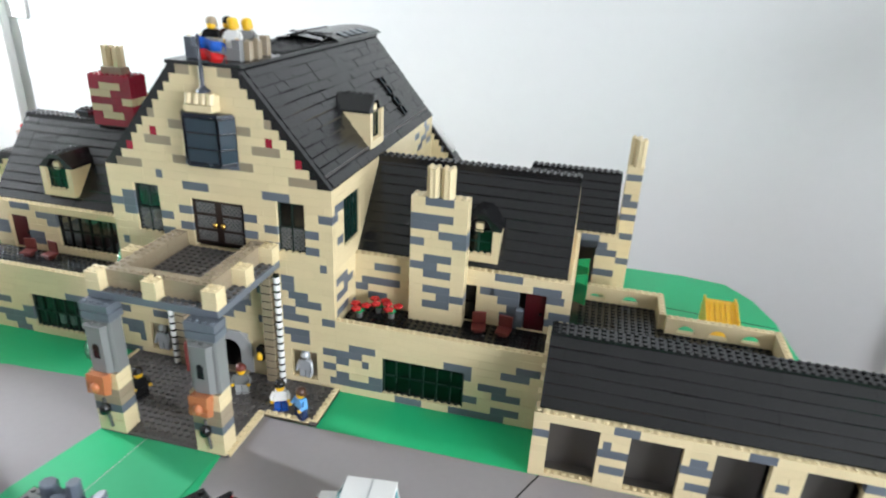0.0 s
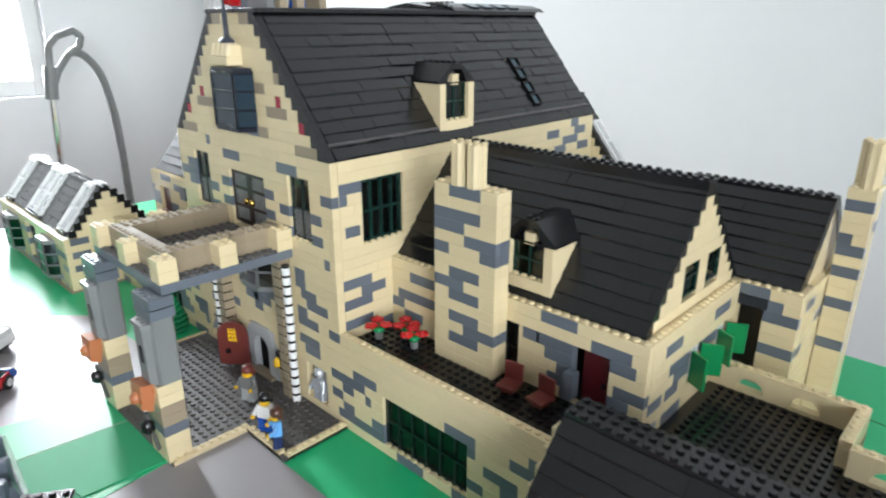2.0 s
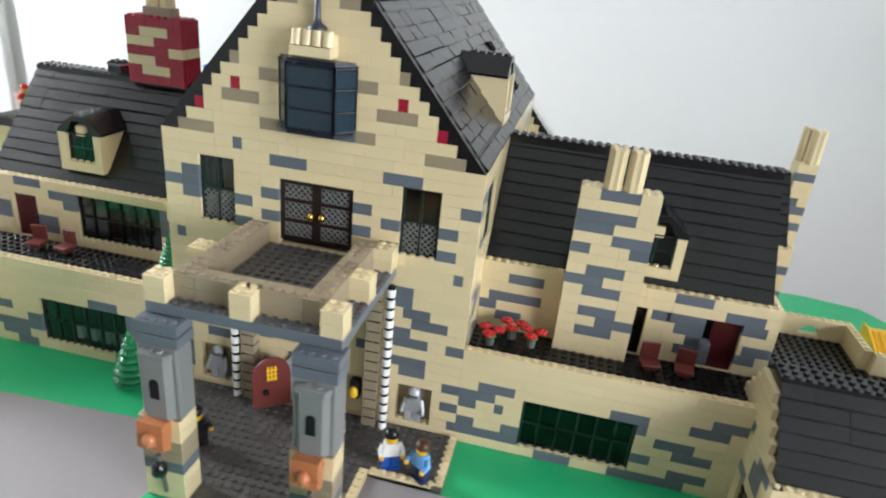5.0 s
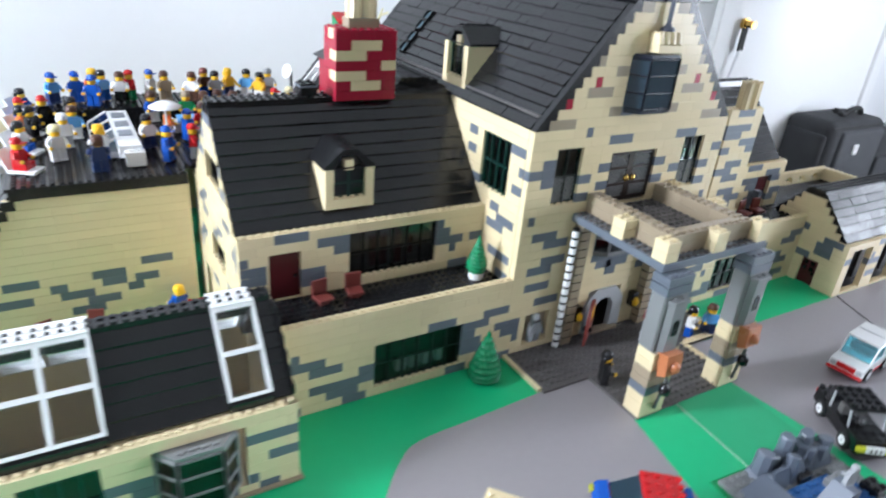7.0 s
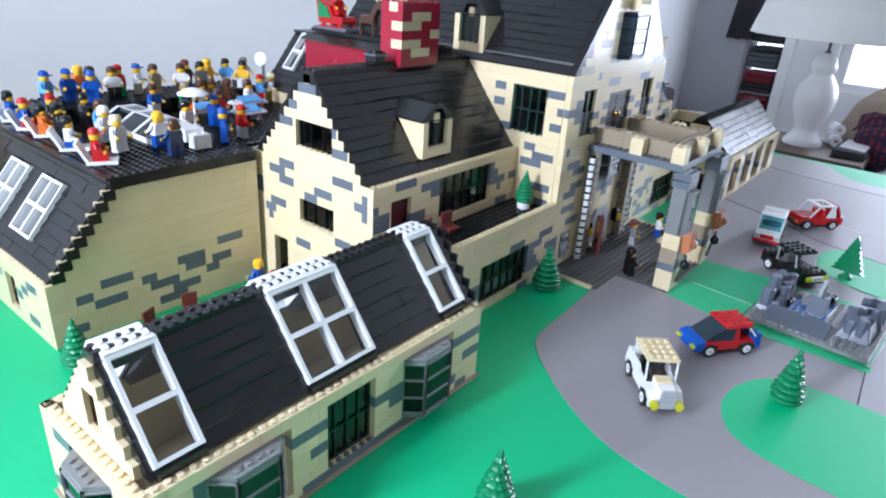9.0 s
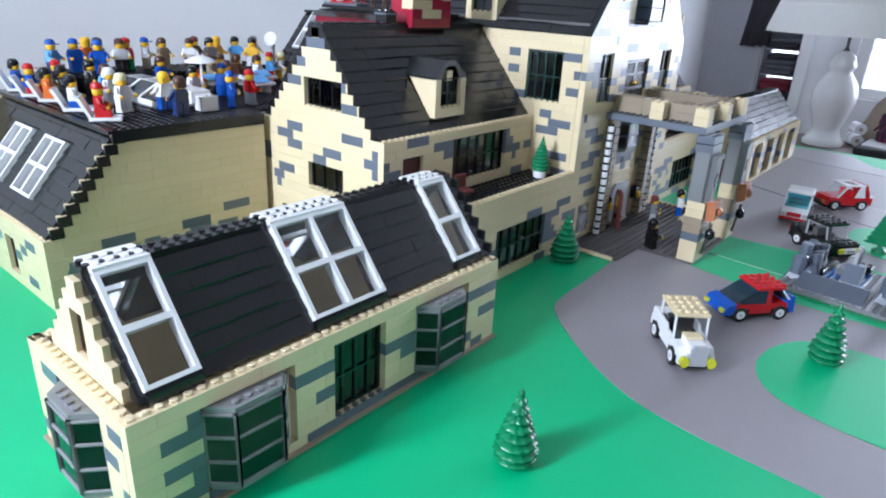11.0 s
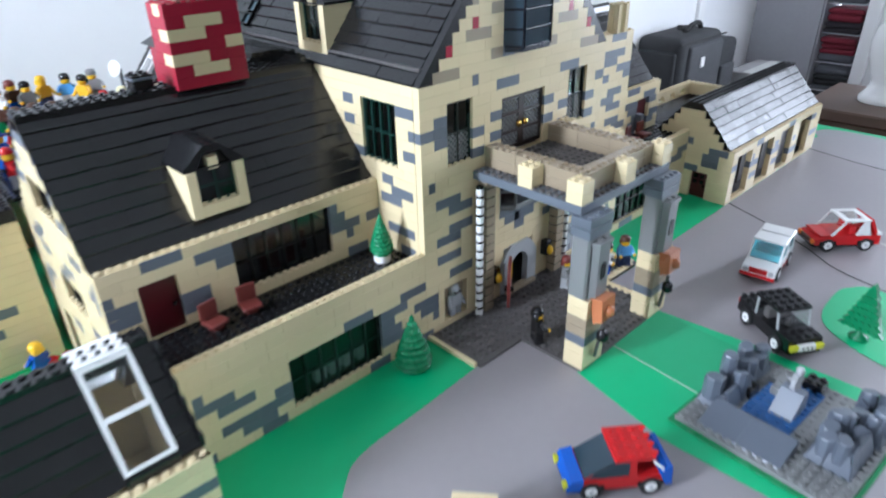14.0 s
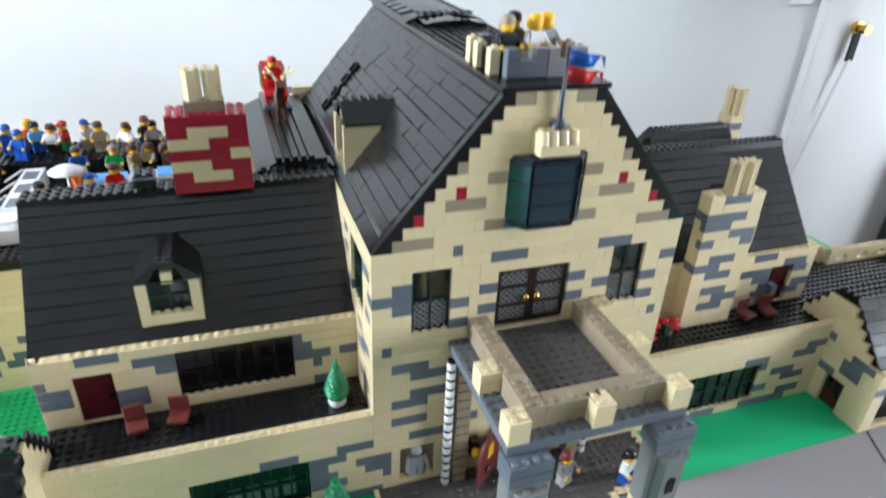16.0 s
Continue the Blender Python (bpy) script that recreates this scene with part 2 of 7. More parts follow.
# ---- geometry helpers ----
class Geo:
    """Gathers faces in studs and courses (or in metres, raw=True), and makes one mesh of them."""

    def __init__(self, raw=False):
        self.v, self.f, self.m, self.names, self.raw, self.smooth = [], [], [], [], raw, set()

    def mat(self, name):
        if name not in self.names:
            self.names.append(name)
        return self.names.index(name)

    def add(self, verts, faces, mat, smooth=False):
        base, k = len(self.v), self.mat(mat)
        self.v.extend(verts)
        for f in faces:
            if smooth:
                self.smooth.add(len(self.f))
            self.f.append([base + i for i in f])
            self.m.append(k)

    def box(self, x0, x1, y0, y1, z0, z1, mat, c=0.0):
        if c == 0.0:
            vs = [(x, y, z) for z in (z0, z1) for y in (y0, y1) for x in (x0, x1)]
            self.add(vs, [(0, 2, 3, 1), (4, 5, 7, 6), (0, 1, 5, 4), (2, 6, 7, 3), (0, 4, 6, 2), (1, 3, 7, 5)], mat)
            return
        cz = c if self.raw else c * U / H
        vs, lev = [], [(z0, c), (z0 + cz, 0), (z1 - cz, 0), (z1, c)]
        for z, i in lev:
            a0, a1, b0, b1 = x0 + i, x1 - i, y0 + i, y1 - i
            k = 0 if i else c
            vs += [(a0 + k, b0, z), (a1 - k, b0, z), (a1, b0 + k, z), (a1, b1 - k, z), (a1 - k, b1, z), (a0 + k, b1, z), (a0, b1 - k, z), (a0, b0 + k, z)]
        fs = [tuple(range(7, -1, -1)), tuple(range(24, 32))]
        for r in range(3):
            for i in range(8):
                j = (i + 1) % 8
                fs.append((r * 8 + i, r * 8 + j, r * 8 + 8 + j, r * 8 + 8 + i))
        self.add(vs, fs, mat)

    def prism(self, pts, axis, a0, a1, mat):
        """pts: outline in the two other axes (y,z for 'x'; x,z for 'y'; x,y for 'z')."""
        n = len(pts)
        put = {"x": lambda p, a: (a, p[0], p[1]), "y": lambda p, a: (p[0], a, p[1]), "z": lambda p, a: (p[0], p[1], a)}[axis]
        vs = [put(p, a0) for p in pts] + [put(p, a1) for p in pts]
        fs = [tuple(range(n)), tuple(range(2 * n - 1, n - 1, -1))]
        for i in range(n):
            j = (i + 1) % n
            fs.append((i, i + n, j + n, j))
        self.add(vs, fs, mat)

    def lathe(self, x, y, prof, mat, n=12, smooth=True, squash=1.0):
        """prof: rows of (radius, z), from below upwards. The radius is in studs."""
        vs, fs = [], []
        for r, z in prof:
            for i in range(n):
                a = 2 * math.pi * i / n
                vs.append((x + r * math.cos(a), y + r * squash * math.sin(a), z))
        for k in range(len(prof) - 1):
            for i in range(n):
                j = (i + 1) % n
                fs.append((k * n + i, k * n + j, k * n + n + j, k * n + n + i))
        self.add(vs, fs, mat, smooth)
        self.add(vs[-n:], [tuple(range(n))], mat)
        self.add(vs[:n], [tuple(range(n - 1, -1, -1))], mat)

    def rod(self, a, b, r, mat, n=8, r2=None):
        a, b = Vector(a), Vector(b)
        k = Vector((1, 1, 1)) if self.raw else Vector((U, U, H))
        d = Vector([q * s for q, s in zip(b - a, k)])
        t = d.to_track_quat("Z", "Y").to_matrix()
        rr = r if self.raw else r * U
        vs = []
        for p, q in ((a, rr), (b, rr if r2 is None else (r2 if self.raw else r2 * U))):
            for i in range(n):
                o = t @ Vector((q * math.cos(2 * math.pi * i / n), q * math.sin(2 * math.pi * i / n), 0))
                vs.append(tuple(p + Vector([o[c] / k[c] for c in range(3)])))
        fs = [(i, (i + 1) % n, n + (i + 1) % n, n + i) for i in range(n)]
        self.add(vs, fs, mat, True)
        self.add(vs[n:], [tuple(range(n))], mat)
        self.add(vs[:n], [tuple(range(n - 1, -1, -1))], mat)

    def studs(self, x0, x1, y0, y1, z, mat, n=8):
        """A stud on every unit square of the patch."""
        for i in range(int(round(x1 - x0))):
            for j in range(int(round(y1 - y0))):
                cx, cy = x0 + i + 0.5, y0 + j + 0.5
                vs = []
                for h, r in ((0, 0.3), (0.16, 0.3), (0.185, 0.27)):
                    vs += [(cx + r * math.cos(2 * math.pi * k / n), cy + r * math.sin(2 * math.pi * k / n), z + h) for k in range(n)]
                fs = [tuple(range(2 * n, 3 * n))]
                for q in (0, n):
                    fs += [(q + k, q + (k + 1) % n, q + n + (k + 1) % n, q + n + k) for k in range(n)]
                self.add(vs, fs, mat)

    def lattice(self, cols, rows, d0, d1, mat, put):
        """One joined frame: cols and rows list the bars as (from, to); put(a, depth, b) gives the point."""
        cs = sorted({v for t in cols for v in t}); rs = sorted({v for t in rows for v in t})
        solid = lambda v, bars: any(p - 1e-6 <= v <= q + 1e-6 for p, q in bars)
        fill = [[solid((cs[i] + cs[i + 1]) / 2, cols) or solid((rs[j] + rs[j + 1]) / 2, rows) for j in range(len(rs) - 1)] for i in range(len(cs) - 1)]
        nr = len(rs)
        vs = [put(a, d, b) for d in (d0, d1) for a in cs for b in rs]
        half = len(cs) * nr
        at = lambda i, j, k: k * half + i * nr + j
        ok = lambda i, j: 0 <= i < len(cs) - 1 and 0 <= j < nr - 1 and fill[i][j]
        fs = []
        for i in range(len(cs) - 1):
            for j in range(nr - 1):
                if not fill[i][j]:
                    continue
                fs.append((at(i, j, 0), at(i + 1, j, 0), at(i + 1, j + 1, 0), at(i, j + 1, 0)))
                fs.append((at(i, j, 1), at(i, j + 1, 1), at(i + 1, j + 1, 1), at(i + 1, j, 1)))
                for di, dj, a, b in ((-1, 0, (i, j), (i, j + 1)), (1, 0, (i + 1, j + 1), (i + 1, j)), (0, -1, (i + 1, j), (i, j)), (0, 1, (i, j + 1), (i + 1, j + 1))):
                    if not ok(i + di, j + dj):
                        fs.append((at(*a, 0), at(*b, 0), at(*b, 1), at(*a, 1)))
        self.add(vs, fs, mat)

    def mesh(self, name, off=""):
        me = bpy.data.meshes.new(name)
        if self.raw:
            pts = self.v
        else:
            pts = [tuple(V(*p)) for p in self.v] if off != "local" else [(p[0] * U, p[1] * U, p[2] * H) for p in self.v]
        me.from_pydata(pts, [], self.f)
        for nme in self.names:
            me.materials.append(MATS[nme])
        me.polygons.foreach_set("material_index", self.m)
        sm = [i in self.smooth for i in range(len(self.f))]
        me.polygons.foreach_set("use_smooth", sm)
        if any("pane" in nme for nme in self.names):
            bm = bmesh.new(); bm.from_mesh(me)
            bmesh.ops.recalc_face_normals(bm, faces=bm.faces[:])
            bm.to_mesh(me); bm.free()
        me.update()
        return me


def soft_box(x0, x1, y0, y1, z0, z1, mat, r, name="body", seg=5):
    """A box with rounded edges, in studs and courses; r in studs."""
    bm = bmesh.new()
    bmesh.ops.create_cube(bm, size=1.0)
    a, b = V(x0, y0, z0), V(x1, y1, z1)
    for v in bm.verts:
        v.co = Vector([a[i] + (v.co[i] + 0.5) * (b[i] - a[i]) for i in range(3)])
    bmesh.ops.bevel(bm, geom=bm.edges[:], offset=r * U, segments=seg, affect="EDGES", profile=0.5)
    g = Geo(raw=True)
    bm.verts.index_update()
    g.add([tuple(v.co) for v in bm.verts], [[v.index for v in f.verts] for f in bm.faces], mat, True)
    bm.free()
    return g


def thing(name, x, y, z, label, category, group="", kind=""):
    """An empty at the base of a thing, in studs and courses, that parents its parts."""
    ob = new(name)
    ob.empty_display_size = 0.01
    ob.matrix_world = Matrix.Translation(V(x, y, z))
    return tagged(ob, label, category, group, kind)


def part(name, geo, parent=None, label="", local=None):
    """One mesh object of a Geo, under a thing or a part. local: the pose of geometry built round its own origin."""
    me = geo.mesh(name, "local" if local is not None and not geo.raw else "")
    ob = new(name, me)
    if local is not None:
        ob.matrix_basis = local
    if parent is not None:
        ob.parent = parent
        top, inv = parent, parent.matrix_basis.copy()
        while top.parent is not None:
            inv = top.parent.matrix_basis @ top.matrix_parent_inverse @ inv
            top = top.parent
        ob.matrix_parent_inverse = inv.inverted()
    if label:
        tagged(ob, label)
    return ob


def solo(name, geo, label, category, group="", kind="", local=None):
    return tagged(part(name, geo, None, "", local), label, category, group, kind)


PIECE = {}


def piece_mesh(key, build):
    if key not in PIECE:
        g = Geo()
        build(g)
        PIECE[key] = g.mesh("brick", "local")
    return PIECE[key]


class Pieces:
    """Bricks of one part: the first are objects of their own on shared meshes, the rest are joined."""

    def __init__(self, parent, name, limit):
        self.parent, self.name, self.limit, self.count, self.rest = parent, name, limit, 0, []

    def put(self, me, m):
        if self.count < self.limit:
            self.count += 1
            ob = new(self.name, me)
            ob.parent = self.parent
            inv, top = self.parent.matrix_basis.copy(), self.parent
            while top.parent is not None:
                inv = top.parent.matrix_basis @ top.matrix_parent_inverse @ inv
                top = top.parent
            ob.matrix_parent_inverse = inv.inverted()
            ob.matrix_basis = m
        else:
            self.rest.append((me, m))

    def done(self, name):
        if not self.rest:
            return
        g = Geo(raw=True)
        for me, m in self.rest:
            vs = [tuple(m @ v.co) for v in me.vertices]
            g.add(vs, [tuple(p.vertices) for p in me.polygons], me.materials[0].name)
        ob = part(name, g, self.parent)
        tagged(ob, kind="stuff")


def brick_shape(length, mat):
    def build(g):
        c, e, d = 0.02, 0.006, 0.9
        x0, x1, z0, z1 = e, length - e, e, 1 - e
        vs = [(x0, c, z0), (x1, c, z0), (x1, c, z1), (x0, c, z1), (x0 + c, 0, z0 + c), (x1 - c, 0, z0 + c), (x1 - c, 0, z1 - c), (x0 + c, 0, z1 - c),
              (x0, d, z0), (x1, d, z0), (x1, d, z1), (x0, d, z1)]
        fs = [(4, 5, 6, 7), (0, 1, 5, 4), (1, 2, 6, 5), (2, 3, 7, 6), (3, 0, 4, 7), (8, 9, 1, 0), (9, 10, 2, 1), (10, 11, 3, 2), (11, 8, 0, 3), (8, 11, 10, 9)]
        g.add(vs, fs, mat)
    return piece_mesh(("brick", length, mat), build)


def slope_shape(length, mat, tall=1.0, lift=0.0):
    def build(g):
        e = 0.007
        g.prism([(0, 0.01), (0, 0.17 - lift), (1.0, tall + lift), (1.3, tall + lift), (1.3, 0.01)], "x", e, length - e, mat)
    return piece_mesh(("slope", length, mat, tall, lift), build)


FACE = {"-y": 0, "+x": 90, "+y": 180, "-x": 270}


def place(face, a, plane, z):
    """The pose of a piece whose low end along the wall is a, on the plane of a wall that looks that way."""
    r = FACE[face]
    at = {"-y": (a, plane), "+x": (plane, a), "+y": (a, plane), "-x": (plane, a)}[face]
    return Matrix.Translation(V(at[0], at[1], z)) @ Matrix.Rotation(radians(r), 4, "Z")


def put_run(pieces, face, plane, z, a0, length, me):
    # pieces turned by 180 or 270 degrees run backwards, so they start at their high end
    start = a0 if face in ("-y", "+x") else a0 + length
    pieces.put(me, place(face, start, plane, z))


def wall(parent, name, face, plane, a0, a1, z0, z1, marks=(), holes=(), edge=None, limit=0, base="tan", core="tan", studded=(), seed=1, label=""):
    """A brick wall. marks: (from, to, course, colour). holes: (from, to, low, high). edge: course -> (from, to)."""
    rnd = random.Random(seed)
    g = Geo()
    s = {"-y": 1, "+x": -1, "+y": -1, "-x": 1}[face]

    def slab(b0, b1, y0, y1, low, high, mat):
        lo, hi = sorted((plane + s * y0, plane + s * y1))
        if face[1] == "y":
            g.box(b0, b1, lo, hi, low, high, mat)
        else:
            g.box(lo, hi, b0, b1, low, high, mat)

    rows = []
    for z in range(z0, z1):
        b0, b1 = edge(z) if edge else (a0, a1)
        spans = [(b0, b1)]
        for h0, h1, lo, hi in holes:
            if lo <= z + 0.5 < hi:
                cut = []
                for p, q in spans:
                    if h1 <= p or h0 >= q:
                        cut.append((p, q))
                    else:
                        if h0 > p:
                            cut.append((p, h0))
                        if h1 < q:
                            cut.append((h1, q))
                spans = cut
        rows.append((z, spans))
        for p, q in spans:
            slab(p + 0.05, q - 0.05, 0.06, 0.98, z, z + 1, core)
    for p, q, z in studded:
        if face[1] == "y":
            lo, hi = sorted((plane, plane + s))
            g.studs(p, q, lo, hi, z, base)
        else:
            lo, hi = sorted((plane, plane + s))
            g.studs(lo, hi, p, q, z, base)
    ob = part(name, g, parent, label)
    pcs = Pieces(ob, "brick", limit)
    for z, spans in rows:
        for p, q in spans:
            own = sorted((max(p, m0), min(q, m1), col) for m0, m1, mz, col in marks if mz == z and m1 > p and m0 < q)
            at = p
            jobs = []
            for m0, m1, col in own + [(q, q, None)]:
                while m0 - at > 0.01:
                    n = min(rnd.choice((2, 3, 4, 4, 6, 8)), m0 - at)
                    if at == p and z % 2 and n > 2:
                        n = min(n, 2 + (z // 2) % 2)
                    jobs.append((at, n, base))
                    at += n
                if m1 - m0 > 0.01:
                    jobs.append((m0, m1 - m0, col))
                    at = m1
            for b, n, col in jobs:
                put_run(pcs, face, plane, z, b, n, brick_shape(round(n, 2), col))
    pcs.done("brickwork")
    return ob


def roof_slope(parent, face, plane, a0, a1, z0, rows, limit=0, mat="black", holes=(), seed=2, name="roof_slope", tall=1.0):
    """Rows of sloping bricks, each one stud in and one course up from the row below."""
    rnd = random.Random(seed)
    s = {"-y": 1, "+x": -1, "+y": -1, "-x": 1}[face]
    cuts = sorted({a0, a1} | {v for h in holes for v in h[:2] if a0 < v < a1})
    ob = None
    for p, q in zip(cuts, cuts[1:]):
        rowsok = [not any(h0 <= (p + q) / 2 <= h1 and r0 <= k < r1 for h0, h1, r0, r1 in holes) for k in range(rows)] + [False]
        k = 0
        while k < rows:
            if not rowsok[k]:
                k += 1
                continue
            e = k
            while rowsok[e]:
                e += 1
            pts = [(plane + s * (u), z0 + v * tall) for u, v in ((k + 0.75, k + 0.02), (k + 2.2, k + 0.02), (e + 1.0, e - 0.5), (e - 0.2, e - 0.5))]
            g = Geo(); g.prism(pts, "x" if face[1] == "y" else "y", p + 0.02, q - 0.02, mat)
            core = part(name if ob is None else "roof_panel", g, parent)
            ob = ob or core
            k = e
    pcs = Pieces(ob, "slope_brick", limit)
    for k in range(rows):
        spans = [(a0, a1)]
        for h0, h1, r0, r1 in holes:
            if r0 <= k < r1:
                spans = [t for p, q in spans for t in ((p, min(q, h0)), (max(p, h1), q)) if t[1] - t[0] > 0.01]
        for p, q in spans:
            at = p
            while q - at > 0.01:
                n = min(rnd.choice((2, 2, 3, 4, 4, 4)), q - at)
                out = rnd.choice((0, 0, 0, 0.03, 0.06))
                put_run(pcs, face, plane + s * k - s * out, z0 + k * tall + rnd.uniform(0, 0.03), at, n, slope_shape(round(n, 2), mat, tall, rnd.choice((-0.03, -0.012, 0.0, 0.0, 0.015, 0.03))))
                at += n
    pcs.done("slope_bricks")
    return ob


def ridge_cap(parent, x0, x1, y0, y1, z, mat="black", name="ridge"):
    g = Geo()
    g.prism([(y0 - 0.05, z - 0.95), (y0 + 0.12, z + 0.33), (y1 - 0.12, z + 0.33), (y1 + 0.05, z - 0.95)], "x", x0, x1, mat)
    g.studs(x0, x1, y0, y1, z + 0.33, mat)
    return part(name, g, parent)


def window(parent, face, plane, a0, a1, z0, z1, nx, ny, frame_mat="dark_green", pane_mat="pane", inset=0.45, bar=0.22, name="window", sill=None, net=0.0):
    """A barred window set back in its opening."""
    s = {"-y": 1, "+x": -1, "+y": -1, "-x": 1}[face]
    g, p = Geo(), Geo()

    def slab(gg, b0, b1, y0, y1, low, high, mat):
        lo, hi = sorted((plane + s * y0, plane + s * y1))
        if face[1] == "y":
            gg.box(b0, b1, lo, hi, low, high, mat, 0.03 if gg is g else 0)
        else:
            gg.box(lo, hi, b0, b1, low, high, mat, 0.03 if gg is g else 0)

    y0, y1 = inset, inset + 0.45
    zb = bar * U / H

    def bars(lo, hi, n, w):
        return [(lo, lo + w)] + [(lo + (hi - lo) * i / n - w * 0.38, lo + (hi - lo) * i / n + w * 0.38) for i in range(1, n)] + [(hi - w, hi)]

    put = (lambda a, d, b: (a, d, b)) if face[1] == "y" else (lambda a, d, b: (d, a, b))
    g.lattice(bars(a0, a1, nx, bar), bars(z0, z1, ny, zb), plane + s * y0, plane + s * y1, frame_mat, put)
    slab(p, a0 + bar * 0.6, a1 - bar * 0.6, y0 + 0.2, y0 + 0.26, z0 + zb * 0.6, z1 - zb * 0.6, pane_mat)
    ob = part(name, g, parent)
    pane = part("pane", p, ob)
    pane.visible_shadow = False
    if net:
        q = Geo()
        lo, hi, low, top = a0 + bar * 0.8, a1 - bar * 0.8, z0 + zb * 0.8, z0 + (z1 - z0) * net
        w, t = (hi - lo) * U, (top - low) * H
        step, half = 0.0052, 0.0008
        for way in (1, -1):
            for i in range(int((w + t) / step) + 1):
                c = i * step + step * 0.5          # u + v = c, or mirrored
                u0, u1 = max(0, c - t), min(w, c)
                if u1 - u0 < 0.001:
                    continue
                ends = []
                for u in (u0, u1):
                    x = lo + u / U if way > 0 else hi - u / U
                    ends.append((x, low + (c - u) / H))
                (xa, za), (xb, zb2) = ends
                k = half / H
                pts = [(xa, za - k), (xb, zb2 - k), (xb, zb2 + k), (xa, za + k)]
                lo_d, hi_d = sorted((plane + s * (y0 + 0.08), plane + s * (y0 + 0.17)))
                q.prism(pts, "y" if face[1] == "y" else "x", lo_d, hi_d, "grey")
        part("net", q, ob, "grey diamond lattice on the pane")
    if sill:
        q = Geo()
        lo, hi = sorted((plane, plane + s))
        if face[1] == "y":
            q.studs(a0, a1, lo - 0.25 * s, hi - 0.25 * s, z0 - 0.02, sill)
            q.box(a0, a1, lo + 0.02, hi - 0.02, z0 - 0.1, z0 - 0.01, sill)
        else:
            q.box(lo + 0.02, hi - 0.02, a0, a1, z0 - 0.1, z0 - 0.01, sill)
            q.studs(lo - 0.25 * s, hi - 0.25 * s, a0, a1, z0 - 0.02, sill)
        part("sill", q, ob)
    return ob


# ---- the room ----
FLOOR, CEIL = -75.0, 185.0     # courses
XL, XR, YB, YF = -175.0, 330.0, 96.0, -560.0


def room():
    g = Geo(); g.box(XL - 5, XR + 80, YF - 5, YB + 80, FLOOR - 4, FLOOR, "floor_wood")
    solo("floor", g, "dark red-brown wooden floor of the bedroom", "floor", kind="structure")
    g = Geo(); g.box(XL - 5, XR + 80, YF - 5, YB + 80, CEIL, CEIL + 6, "ceiling_dimmed")
    solo("ceiling", g, "bedroom ceiling toned down to grey to cut bounced light", "ceiling", kind="structure")
    g = Geo(); g.box(XL - 10, XR + 10, YB, YB + 10, FLOOR, CEIL, "wall_paint")
    solo("wall_north", g, "plain white painted wall behind the model house", "wall", kind="structure")
    # unseen wall, made dark so little light bounces back onto the model
    g = Geo(); g.box(XL - 6, XR + 6, YF - 10, YF, FLOOR, CEIL, "south_panel")
    solo("wall_south", g, "unseen dark wall added to cut bounced light", "wall", kind="structure")
    for nm, x, y0, y1, z0, z1, ya, yb in (("wall_west", XL, -66, 35, 16.5, 130, YF, YB), ("wall_east", XR, -260, 15, -5, 130, YF, YB)):
        g = Geo()
        x0, x1 = (x - 10, x) if x < 0 else (x, x + 10)
        g.box(x0, x1, ya, y0, FLOOR, CEIL, "wall_paint")
        g.box(x0, x1, y1, yb if x < 0 else 42.5, FLOOR, CEIL, "wall_paint")
        # the closet end of the east wall is grey, the rest white
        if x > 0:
            g.box(x0, x1, 63.1, yb, FLOOR, CEIL, "closet_grey")
            g.box(x0, x1, 42.5, 63.1, 60.2, CEIL, "closet_grey")
            g.box(x1, x0 + 34, 30, 72, 60.5, 66, "closet_grey")
        g.box(x0, x1, y0, y1, FLOOR, z0, "wall_paint")
        g.box(x0, x1, y0, y1, z1, CEIL, "wall_paint")
        solo(nm, g, "white painted wall with a bright window opening", "wall", kind="structure")
        w = thing("window_1" if x < 0 else "window_2", x, (y0 + y1) / 2, z0, "white-framed window full of bright daylight", "window", kind="structure")
        f = Geo()
        for a, b in ((y0, y0 + 6), (y1 - 6, y1), ((y0 + y1) / 2 - 2, (y0 + y1) / 2 + 2))[:2 if x < 0 else 3]:
            f.box(x0 + 3, x1 - 3, a, b, z0, z1, "trim_paint", 0.6)
        for a, b in ((z0, z0 + 5), (z1 - 5, z1)):
            f.box(x0 + 3.2, x1 - 3.2, y0, y1, a, b, "trim_paint", 0.6)
        part("window_frame", f, w)
        b = Geo()
        xo = x - 22 if x < 0 else x + 22
        b.box(xo - 0.5, xo + 0.5, y0 - 60, y1 + 60, z0 - 40, z1 + 40, "western_haze" if x < 0 else "daylight_haze")
        solo("backdrop_1" if x < 0 else "backdrop_2", b, "white overcast sky glare outside the window", "sky", kind="structure")


room()
# daylight in the two window openings
area_lamp("west_daylight", *V(XL - 8, 26, 73), 1.05, 0.14, (0, -90, 0), 135, (0.93, 0.97, 1.0))
area_lamp("east_daylight", *V(XR + 8, -185, 62), 1.25, 1.3, (0, 90, 0), 152, (0.93, 0.97, 1.0))


def table():
    t = thing("table", 20, 0, FLOOR, "dark wooden table carrying the card landscape", "table")
    g = Geo(); g.prism([(-84, -66), (125, -66), (125, 22.5), (106.5, 22.5), (104.2, 44), (101.6, 53), (97, 59.5), (88, 61), (70, 61), (40, 64), (-10, 70), (-84, 70)], "z", -5, -0.6, "table_wood")
    part("tabletop", g, t)
    for x, y in ((-80, -62), (-80, 62), (116, -62), (92, 54)):
        g = Geo(); g.box(x, x + 6, y - 3, y + 3, FLOOR, -5, "table_wood", 0.4)
        part("leg", g, t)


table()


def sheet(name, pts, z, mat, label, category="card", thick=0.12):
    g = Geo()
    g.prism(pts, "z", z - thick, z, mat)
    return solo(name, g, label, category, kind="structure")


